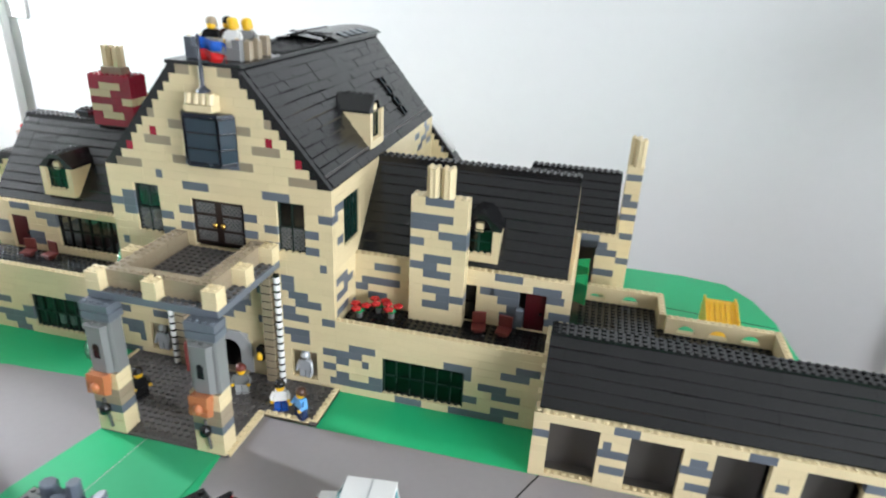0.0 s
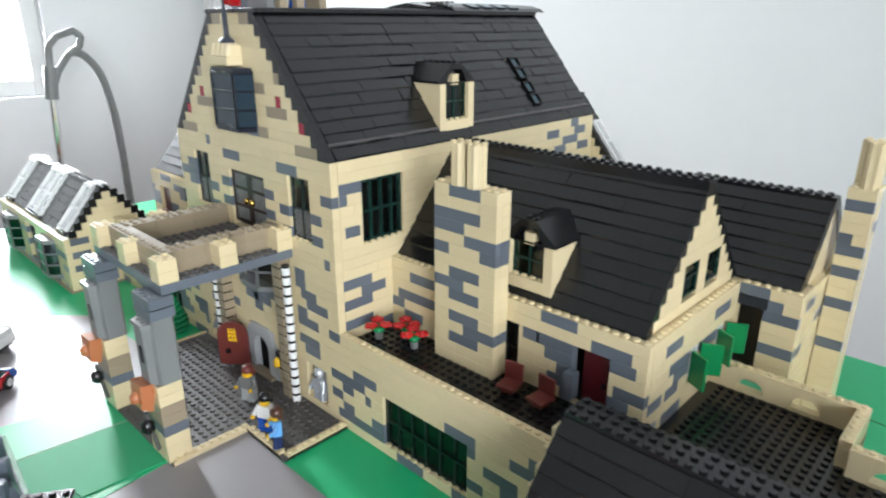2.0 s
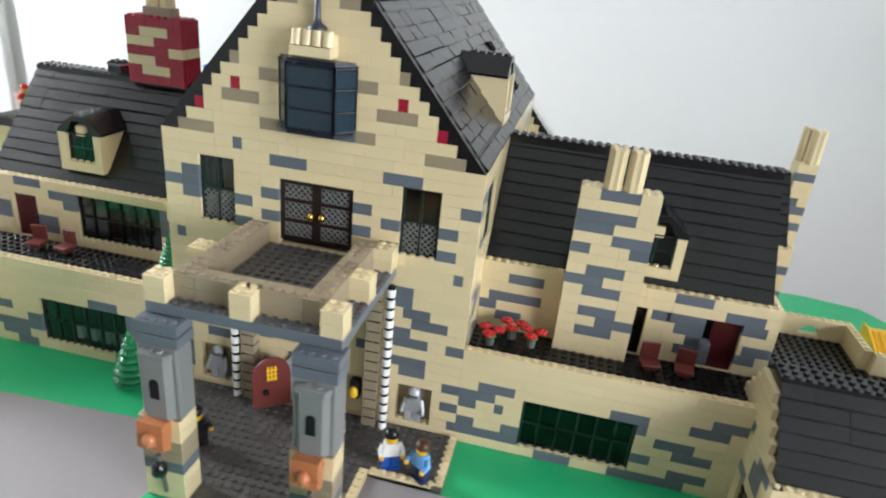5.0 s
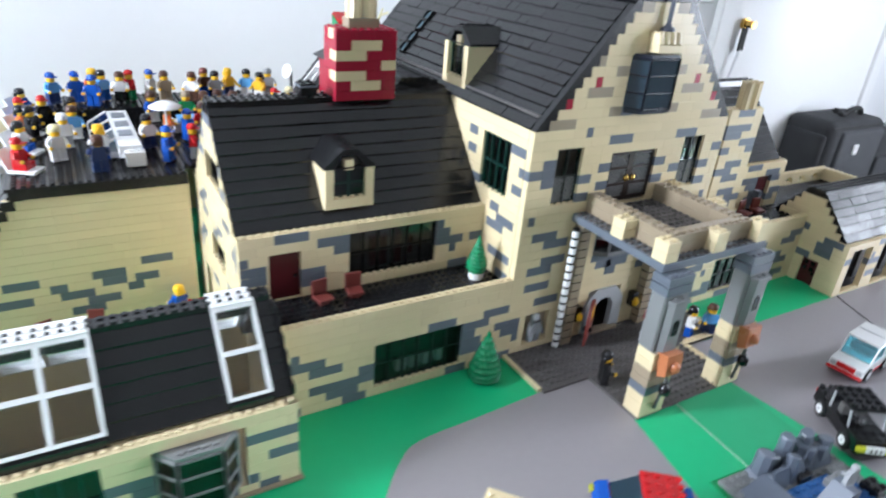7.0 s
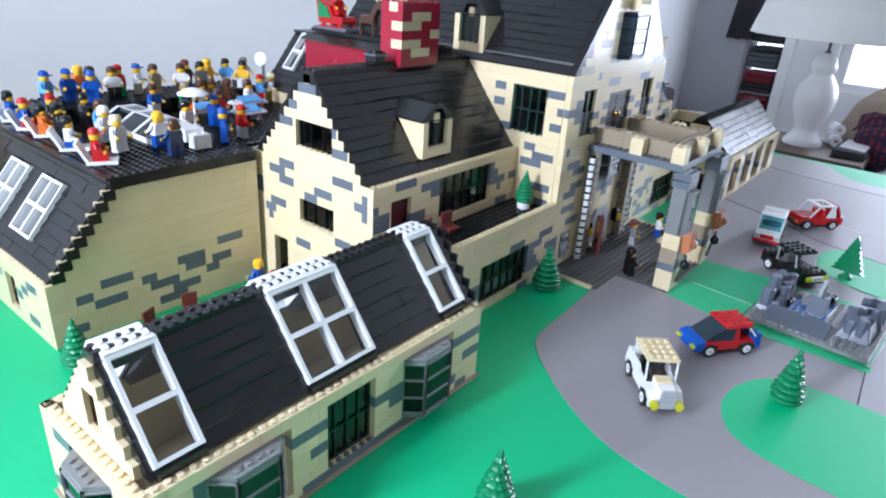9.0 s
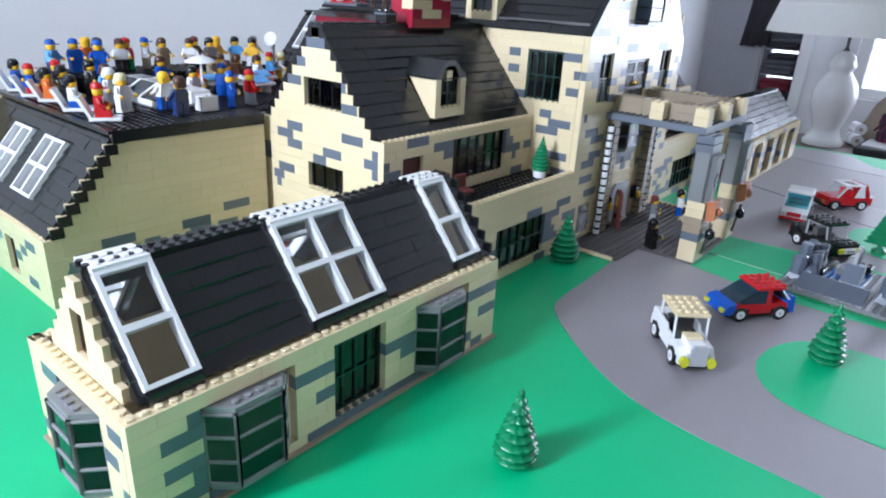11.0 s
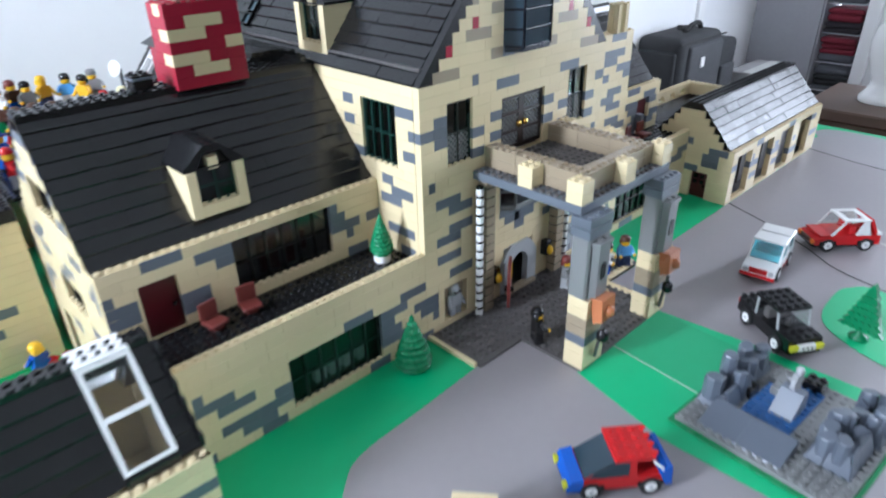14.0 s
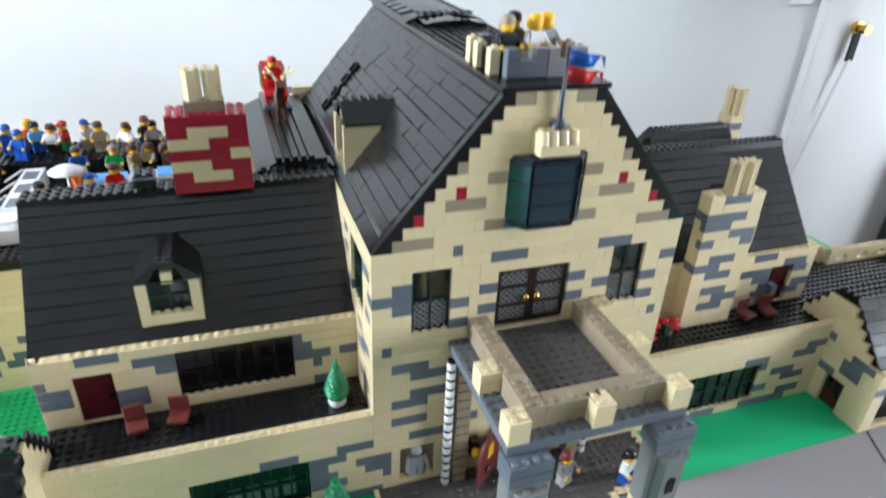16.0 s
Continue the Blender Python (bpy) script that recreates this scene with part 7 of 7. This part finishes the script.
        box("roof", -2.0, 2.0, -1.95, 2.05, 3.65, 3.98, "black", "", 0.04, True)
        box("load_bed", -2.0, 2.0, 2.9, 4.4, 1.85, 2.25, "black", "", 0.04, True)
        for sx in (-1.95, 1.25):
            box("tail_light", sx, sx + 0.7, 4.4, 4.65, 1.5, 2.05, "red", "red tail light", 0.06)
    elif kind == "cabrio":
        body("red", [(-4.4, 0.8), (-4.6, 1.2), (-4.5, 1.45), (-1.8, 1.95), (4.4, 1.95), (4.5, 0.8)])
        box("bonnet", -1.9, 1.9, -3.9, -2.0, 1.75, 1.98, "red", "", 0.05)
        box("grille", -1.2, 1.2, -4.78, -4.5, 1.0, 1.42, "brown", "dark brown grille", 0.03)
        for sx in (-2.0, 1.2):
            box("headlight", sx, sx + 0.8, -4.8, -4.4, 1.0, 1.45, "orange", "amber headlight", 0.06)
        box("bumper", -2.0, 2.0, -4.7, -4.4, 0.6, 0.95, "black")
        glass("windscreen", [(-2.3, 1.95), (-2.15, 1.95), (-0.7, 3.6), (-0.85, 3.6)], -1.75, 1.75, "clear_pane")
        for sx in (-1.98, 1.78):
            wedge("screen_post", [(-2.4, 1.95), (-2.1, 1.95), (-0.6, 3.65), (-0.9, 3.65)], sx, sx + 0.2, "white")
            wedge("side_panel", [(1.0, 1.95), (3.0, 1.95), (2.4, 3.65), (1.8, 3.65)], sx, sx + 0.2, "white", "white slanted roof side")
        g = Geo()
        for x0, x1, y0, y1 in ((-2, -1.3, -0.95, 2.6), (1.3, 2, -0.95, 2.6), (-1.3, 1.3, -0.95, -0.2), (-1.3, 1.3, 2.0, 2.6)):
            g.box(x0, x1, y0, y1, 3.65, 3.88, "white", 0.04)
        P("roof", g, "white roof frame")
        q = box("roof_window", -1.3, 1.3, -0.2, 2.0, 3.7, 3.78, "clear_pane", "", 0.0); q.visible_shadow = False
        wedge("rear_slope", [(2.6, 3.65), (2.6, 3.9), (2.9, 3.9), (4.0, 2.1), (3.7, 1.95)], -1.95, 1.95, "red", "red rear slope")
        box("spoiler", -2.0, 2.0, 3.9, 4.6, 1.95, 2.25, "white", "white rear spoiler", 0.05)
        box("car_seat", -1.5, 1.5, 0.3, 1.2, 1.95, 2.9, "red", "", 0.1)
        for sx in (-1.9, 1.2):
            box("tail_light", sx, sx + 0.7, 4.4, 4.62, 1.2, 1.6, "orange", "", 0.05)
    elif kind == "coupe":
        body("red", [(-3.4, 0.8), (-3.4, 1.8), (-1.2, 1.9), (4.0, 1.9), (4.1, 0.8)])
        wedge("nose", [(-4.7, 0.75), (-4.75, 1.1), (-4.3, 1.75), (-3.3, 2.0), (-3.3, 0.75)], -2.05, 2.05, "blue", "blue nose")
        for sx in (-1.9, 1.1):
            box("headlight", sx, sx + 0.8, -4.95, -4.55, 1.0, 1.45, "lime", "yellow-green headlight", 0.07)
        glass("windscreen", [(-3.2, 1.95), (-3.0, 1.95), (-0.3, 3.4), (-0.6, 3.4)], -1.75, 1.75, "smoke_pane")
        for sx in (-1.98, 1.78):
            glass("side_window", [(-2.9, 1.92), (0.6, 1.92), (0.6, 3.35), (-0.4, 3.35)], sx + 0.05, sx + 0.15, "smoke_pane")
            wedge("side_post", [(0.6, 1.9), (1.3, 1.9), (1.1, 3.4), (0.6, 3.4)], sx, sx + 0.2, "red")
            wedge("rear_strut", [(2.6, 3.1), (2.6, 3.35), (3.9, 2.15), (3.8, 1.95)], sx, sx + 0.2, "white", "white strut")
        box("dashboard", -1.6, 1.6, -2.4, 0.4, 1.9, 2.3, "black", "", 0.08)
        box("car_seat", -1.5, 1.5, 0.6, 1.5, 1.9, 2.8, "black", "", 0.1)
        box("roof", -2.0, 2.0, -0.75, 2.75, 3.4, 3.72, "red", "", 0.04, True)
        wedge("rear_wing", [(3.3, 1.9), (3.9, 2.6), (4.3, 2.6), (4.5, 0.75), (3.9, 0.75)], -2.05, 2.05, "blue", "blue tail with raised lip")
        glass("rear_window", [(2.3, 3.35), (2.4, 3.4), (3.5, 2.1), (3.4, 2.0)], -1.7, 1.7, "smoke_pane")
    else:
        body("white", [(-4.3, 0.8), (-4.3, 1.5), (-2.0, 1.75), (4.3, 1.75), (4.4, 0.8)])
        g = Geo(); g.prism([(-0.95, 0.9), (0.95, 0.9), (0.95, 2.3), (0.7, 2.62), (-0.7, 2.62), (-0.95, 2.3)], "y", -4.75, -4.4, "palegrey"); P("grille", g, "pale grey rounded grille")
        box("engine_cover", -1.0, 1.0, -4.4, -1.9, 1.7, 2.5, "white", "", 0.08)
        box("cover_plate", -1.0, 1.0, -3.1, -1.9, 2.5, 2.72, "tan", "tan plate", 0.04)
        for sx in (-2.0, 1.0):
            g = Geo(); g.rod((sx + 0.5, -4.4, 1.2), (sx + 0.5, -4.85, 1.2), 0.52, "lime", 14); P("headlight", g, "yellow-green headlight")
            g = Geo(); g.prism([(-4.3, 1.5), (-3.6, 2.1), (-2.1, 2.1), (-1.5, 1.6)], "x", sx, sx + 1.0, "white"); P("mudguard", g)
            wedge("side_panel", [(-1.4, 1.75), (3.9, 1.75), (3.9, 2.6), (0.2, 2.6), (-0.2, 2.2), (-1.4, 2.2)], sx if sx < 0 else 1.75, sx + 0.25 if sx < 0 else 2.0, "white")
        q = glass("windscreen", [(-1.95, 2.0), (-1.85, 2.0), (-1.55, 3.9), (-1.65, 3.9)], -1.75, 1.75, "clear_pane")
        for sx in (-1.95, 1.75):
            wedge("screen_post", [(-2.0, 1.75), (-1.8, 1.75), (-1.5, 3.95), (-1.7, 3.95)], sx, sx + 0.2, "white", "thin white post")
            wedge("roof_post", [(2.2, 1.75), (2.45, 1.75), (2.3, 3.95), (2.05, 3.95)], sx, sx + 0.2, "white", "thin white post")
        box("cockpit_floor", -1.7, 1.7, -1.8, 2.0, 1.75, 1.85, "black", "", 0.0)
        box("car_seat", -1.5, 1.5, 0.6, 1.5, 1.8, 3.0, "black", "", 0.1)
        box("roof", -2.0, 2.0, -1.8, 2.5, 3.95, 4.27, "tan", "tan studded roof", 0.04, True)
        box("boot", -1.95, 1.95, 2.6, 4.3, 1.75, 2.4, "white", "", 0.08)
    return t


def heading(dx, dy):
    return math.degrees(math.atan2(dx, -dy))


car(-18.7, -25.4, 0.08, heading(-0.77, -0.64), "cream white vintage toy car with a tan studded roof", "vintage")
car(-2.8, -28.2, 0.08, heading(-0.78, 0.62), "red toy coupe with blue nose, red roof and dark glass", "coupe")
car(30.5, -30.0, 0.10, heading(-0.555, -0.832), "black toy pickup with clear windscreen and yellow lamps", "pickup")
car(46.0, -22.6, 0.12, heading(-1.0, -0.12), "white toy wagon with turquoise glass and red bumper", "wagon")
car(60.8, -27.4, 0.15, heading(-0.72, 0.69), "red toy convertible with a white slanted roof", "cabrio")


# ---- things in the room ----
st = thing("nightstand", 206, 0, FLOOR, "wooden bedside stand under the table lamp", "nightstand")
g = Geo(); g.box(184, 224, -23.4, 20, -13, -9.8, "stand_wood", 0.5); part("top", g, st)
g = Geo(); g.box(186, 222, -21.6, 18, FLOOR, -13, "stand_wood", 0.4); part("body", g, st)
lamp = thing("table_lamp", 205, 1, -9.8, "white ceramic table lamp with a large pale shade", "lamp")
g = Geo(); g.lathe(205, 1, [(7.2, -9.8), (7.4, -8.6), (6.4, -7.6), (5.0, -5.5), (4.8, -4), (6.2, -1), (7.6, 3), (7.9, 6), (7.0, 9.5), (4.6, 12.4), (3.8, 13.4), (4.6, 14.4), (4.7, 15.6), (4.0, 17.6), (2.6, 19.0), (1.2, 19.6)], "ceramic", 32); part("base", g, lamp)
g = Geo(); g.lathe(205, 1, [(1.4, 19.4), (0.6, 20.6), (0.6, 25), (1.2, 26), (1.2, 32)], "darkgrey", 12); part("stem", g, lamp)
g = Geo()
n = 40
vs, fs = [], []
for r, z in ((29, 24.2), (28.2, 27), (24.5, 38), (21.5, 50), (19, 66), (18.3, 66), (28.3, 24.2)):
    vs += [(205 + r * math.cos(2 * math.pi * i / n), 1 + r * math.sin(2 * math.pi * i / n), z) for i in range(n)]
for k in range(6):
    fs += [(k * n + i, k * n + (i + 1) % n, k * n + n + (i + 1) % n, k * n + n + i) for i in range(n)]
g.add(vs, fs, "lampshade", True)
part("shade", g, lamp)

bed = thing("bed", 245, -80, FLOOR, "bed with pale sheets beside the window", "bed")
g = Geo(); g.box(196, 320, -150, -24, FLOOR + 12, -32, "table_wood", 0.6); part("frame", g, bed)
g = Geo(); g.box(198, 318, -148, -26, -32, -14, "sheet_cloth", 3.0); part("mattress", g, bed)


def heap(name, x, y, z, rx, ry, rz, mat, label, category, seed, rough=0.35):
    """A crumpled pile of cloth."""
    bm = bmesh.new()
    bmesh.ops.create_icosphere(bm, subdivisions=4, radius=1.0)
    for v in bm.verts:
        k = 1 + rough * noise.noise(v.co * 2.2 + Vector((seed, 0, 0))) + rough * 0.5 * noise.noise(v.co * 5.5 + Vector((0, seed, 0)))
        v.co = Vector((v.co.x * rx * U * k, v.co.y * ry * U * k, max(-0.25, v.co.z) * rz * H * k))
    me = bpy.data.meshes.new(name)
    bm.to_mesh(me); bm.free()
    me.materials.append(MATS[mat])
    me.polygons.foreach_set("use_smooth", [True] * len(me.polygons))
    ob = new(name, me)
    ob.location = V(x, y, z)
    return tagged(ob, label, category)


heap("plaid_blanket", 226, -44, -14, 20, 32, 20, "plaid_cloth", "crumpled dark blue and red plaid cloth on the bed", "blanket", 3.0)
heap("cushion", 240, -20, -14, 12, 14, 22, "tan_cloth", "brown patterned cushion leaning at the bed's head", "cushion", 8.0, 0.12)
bx = thing("black_box", 206, -17, -9.8, "flat black box with a white sheet lying on it", "box")
g = Geo(); g.box(193, 220, -22.6, -11.5, -9.8, -7.6, "case_cloth", 0.5); part("carton", g, bx)
g = Geo(); g.prism([(197, -21.8), (215, -22.2), (217, -13.5), (200, -12.8)], "z", -7.6, -7.35, "sheet_cloth"); part("sheet", g, bx, "white paper sheet")
for x, y, z, ang in ((214, -9.0, -7.9, 0.3), (219, -7.0, -7.9, 0.1), (217, -8.2, -4.6, 0.5)):
    g = Geo(); dx, dy = 3.4 * math.cos(ang), 3.4 * math.sin(ang)
    g.rod((x - dx, y - dy, z), (x + dx, y + dy, z), 2.2, "sheet_cloth", 18)
    g.rod((x - dx * 1.01, y - dy * 1.01, z), (x + dx * 1.01, y + dy * 1.01, z), 0.8, "tan_cloth", 12)
    solo("paper_roll", g, "white paper roll with a tan core on the bedside stand", "roll", "paper rolls")

case = thing("suitcase", 235, 84, FLOOR, "dark grey soft suitcase standing against the wall", "suitcase")
part("body", soft_box(207, 246, 74, 95, FLOOR, -0.6, "case_cloth", 4), case)
# panel added to make the south side lighter than the west side
part("front_pocket", soft_box(213, 243, 72.6, 76, FLOOR + 5, -3.5, "case_front", 1.6), case, "mid grey panel over the south side")
part("side_band", soft_box(205.6, 209, 76, 93, FLOOR + 4, -5, "case_cloth", 1.4), case)
g = Geo(); g.box(222, 225.5, 72.0, 72.6, -11.5, -8, "white", 0.3); part("tag", g, case, "small white tag")
g = Geo(); g.box(206, 246, 73.6, 74.1, -2.6, -2.0, "rubber", 0.1); part("zip", g, case)
bag = thing("carry_bag", 256, 84, FLOOR, "small dark bag beside the suitcase", "bag")
part("body", soft_box(248, 266, 76, 93, FLOOR, -6, "case_cloth", 2.5), bag)
part("pocket", soft_box(250, 264, 74.8, 78, -32, -15, "case_front", 1.2), bag)
g = Geo()
hnd = curve([(218, 1.6), (221, 1.2), (225, -0.2), (229, 1.2), (234, 1.7), (237, 0.8), (238, -1)], 5)
for (a, b), (c, d) in zip(hnd, hnd[1:]):
    g.rod((a, 82, b), (c, 82, d), 1.1, "rubber", 10, 1.0)
part("handle", g, case)
cb = thing("cardboard_box", 287, 71, FLOOR, "pale grey cardboard box closed with tape", "box")
g = Geo(); g.box(270, 304, 62, 80, FLOOR, -20, "cardboard", 0.4); part("carton", g, cb)
g = Geo(); g.box(270, 304, 69, 73, -20, -19.8, "card_edge"); part("tape", g, cb)

# panelled doors in the back wall, a light switch
def room_door(name, x0, x1, knob_x, label):
    d = thing(name, (x0 + x1) / 2, YB, FLOOR, label, "door", kind="structure")
    g = Geo(); g.box(x0, x1, YB - 2.2, YB - 0.2, FLOOR, FLOOR + 212, "trim_paint", 0.3)
    part("leaf", g, d)
    g = Geo()
    for a, b in ((x0 - 7, x0 - 0.3), (x1 + 0.3, x1 + 7)):
        g.box(a, b, YB - 3.4, YB - 0.1, FLOOR, FLOOR + 219, "trim_paint", 0.5)
    g.box(x0 - 0.3, x1 + 0.3, YB - 3.3, YB - 0.1, FLOOR + 212.4, FLOOR + 219, "trim_paint", 0.5)
    part("door_frame", g, d)
    for z, r, mat in ((27, 1.5, "brass"), (35.5, 1.5, "chrome")):
        g = Geo(); g.rod((knob_x, YB - 2.2, z), (knob_x, YB - 3.6, z), r * 1.2, mat, 16); g.rod((knob_x, YB - 3.6, z), (knob_x, YB - 6.5, z), r * 0.8, mat, 14)
        part("knob" if z < 30 else "lock", g, d, "small %s knob" % mat)
    return d


room_door("door_1", 156, 256, 163, "white painted door with brass knob and lock")
room_door("door_2", -165, -120, -126, "white painted door with a brass knob")
for x in (142, -110):
    s = thing("light_switch", x, YB, 36, "white wall switch plate", "switch", "wall switches")
    g = Geo(); g.box(x - 4.4, x + 4.4, YB - 0.9, YB - 0.05, 32, 41, "white", 0.3); part("plate", g, s)
    g = Geo(); g.box(x - 0.7, x + 0.7, YB - 1.6, YB - 0.9, 35.5, 37.5, "white", 0.15); part("toggle", g, s)
g = Geo(); g.box(160.6, 163.4, YB - 4.6, YB - 3.8, 19.5, 26, "rubber", 0.2)
g.rod((162, YB - 4.2, 20), (150, YB - 4.6, -24), 0.5, "sheet_cloth", 10)
solo("hanging_strap", g, "black clip and pale strap hanging from the door knob", "strap")
g = Geo(); g.box(XL, XR, YB - 1.6, YB - 0.02, FLOOR, FLOOR + 10, "trim_paint", 0.3)
solo("baseboard", g, "white painted skirting board", "baseboard", kind="structure")

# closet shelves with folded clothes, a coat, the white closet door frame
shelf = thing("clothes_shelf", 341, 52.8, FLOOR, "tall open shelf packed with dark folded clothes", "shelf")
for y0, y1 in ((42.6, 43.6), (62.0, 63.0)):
    g = Geo(); g.box(331, 352, y0, y1, FLOOR, 60, "closet_grey", 0.2); part("side", g, shelf)
g = Geo(); g.box(352, 354, 42.6, 63.0, FLOOR, 60, "closet_grey", 0.2); part("back", g, shelf)
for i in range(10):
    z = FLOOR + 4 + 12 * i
    g = Geo(); g.box(333, 352, 43.6, 62.0, z, z + 0.6, "closet_grey", 0.1); part("board", g, shelf)
rc = random.Random(4)
for i in range(10):
    z = FLOOR + 4.7 + 12 * i
    top = z
    while top < z + 9:
        mat = "red_cloth" if i in (4, 5) and z + 2 < top < z + 8 else rc.choice(("dark_cloth", "grey_cloth", "case_cloth", "grey_cloth"))
        h = rc.uniform(1.6, 3.4)
        g = Geo(); g.box(332.6 + rc.uniform(-1.2, 1.2), 351, 44.0 + rc.uniform(0, 0.8), 61.6 - rc.uniform(0, 1.2), top, top + h, mat, min(1.1, h * 0.4))
        solo("folded_clothes", g, {"dark_cloth": "near-black", "case_cloth": "charcoal", "grey_cloth": "grey", "red_cloth": "dark red"}[mat] + " folded garment lying on the shelf", "clothes", "folded clothes")
        top += h + 0.1
coat = thing("coat", 327, 64, 14, "dark coat hanging from a hook beside the shelf", "coat")
g = Geo()
vs = []
for z, y0, y1, w in ((14.5, 60, 74.5, 5.0), (30, 59, 72.6, 4.6), (60, 58, 70, 4.2), (92, 57, 68, 3.6), (100, 60, 65, 2.0)):
    vs += [(329.4 - w * (0.5 + 0.5 * abs(math.sin(k * 1.9 + 0.02 * z))), y0 + (y1 - y0) * k / 10, z + (0.9 * math.sin(k * 2.3) if z < 20 else 0)) for k in range(11)]
    vs += [(329.6, y1 - (y1 - y0) * k / 10, z) for k in range(11)]
fs = [(r * 22 + k, r * 22 + (k + 1) % 22, r * 22 + 22 + (k + 1) % 22, r * 22 + 22 + k) for r in range(4) for k in range(22)] + [tuple(range(21, -1, -1)), tuple(range(88, 110))]
g.add(vs, fs, "dark_cloth", True); part("cloth", g, coat)
g = Geo(); g.rod((326, 62.5, 104), (330, 62.5, 104), 0.5, "chrome"); g.rod((326, 62.5, 99), (326, 62.5, 104), 0.5, "chrome"); part("hook", g, coat, "metal hook")
cd = thing("door_3", 329, 39, FLOOR, "white painted closet door frame", "door frame", kind="structure")
g = Geo(); g.box(326.4, 330, 36.6, 42.4, FLOOR, FLOOR + 215, "trim_paint", 0.4); part("door_frame", g, cd)

# vacuum cleaner wand and hose by the west window
vac = thing("vacuum_cleaner", -150, 30, FLOOR, "grey vacuum cleaner wand and hose standing by the window", "vacuum cleaner")
g = Geo(); g.rod((-150, 19.5, FLOOR), (-150, 26.6, 19), 1.1, "chrome", 14); part("wand", g, vac, "bright metal wand")
g = Geo()
g.rod((-150, 26.4, 17.5), (-150, 27.6, 26), 2.0, "grey", 14)
for (a, b), (c, d) in zip([(27.4, 24), (28.2, 31), (31, 33.6), (36.4, 35), (38.2, 33.4), (37.2, 30.8), (33.5, 28.8), (29.5, 24.5), (27.5, 20.5)], [(28.2, 31), (31, 33.6), (36.4, 35), (38.2, 33.4), (37.2, 30.8), (33.5, 28.8), (29.5, 24.5), (27.5, 20.5), (27, 19)]):
    g.rod((-150, a, b), (-150, c, d), 1.15, "grey", 12)
    g.lathe(-150, c, [(0.4, d - 0.9), (1.1, d), (0.4, d + 0.9)], "grey", 10)
part("handle", g, vac)
g = Geo()
hose = curve([(34, 29.4), (38, 28.6), (42.2, 23.5), (44.4, 13.6), (45, 2), (45, -12), (45.5, -40), (47, FLOOR + 4)], 9)
for (a, b), (c, d) in zip(hose, hose[1:]):
    g.rod((-150, a, b), (-150, c, d), 1.35, "grey", 12, 1.25)
part("hose", g, vac)
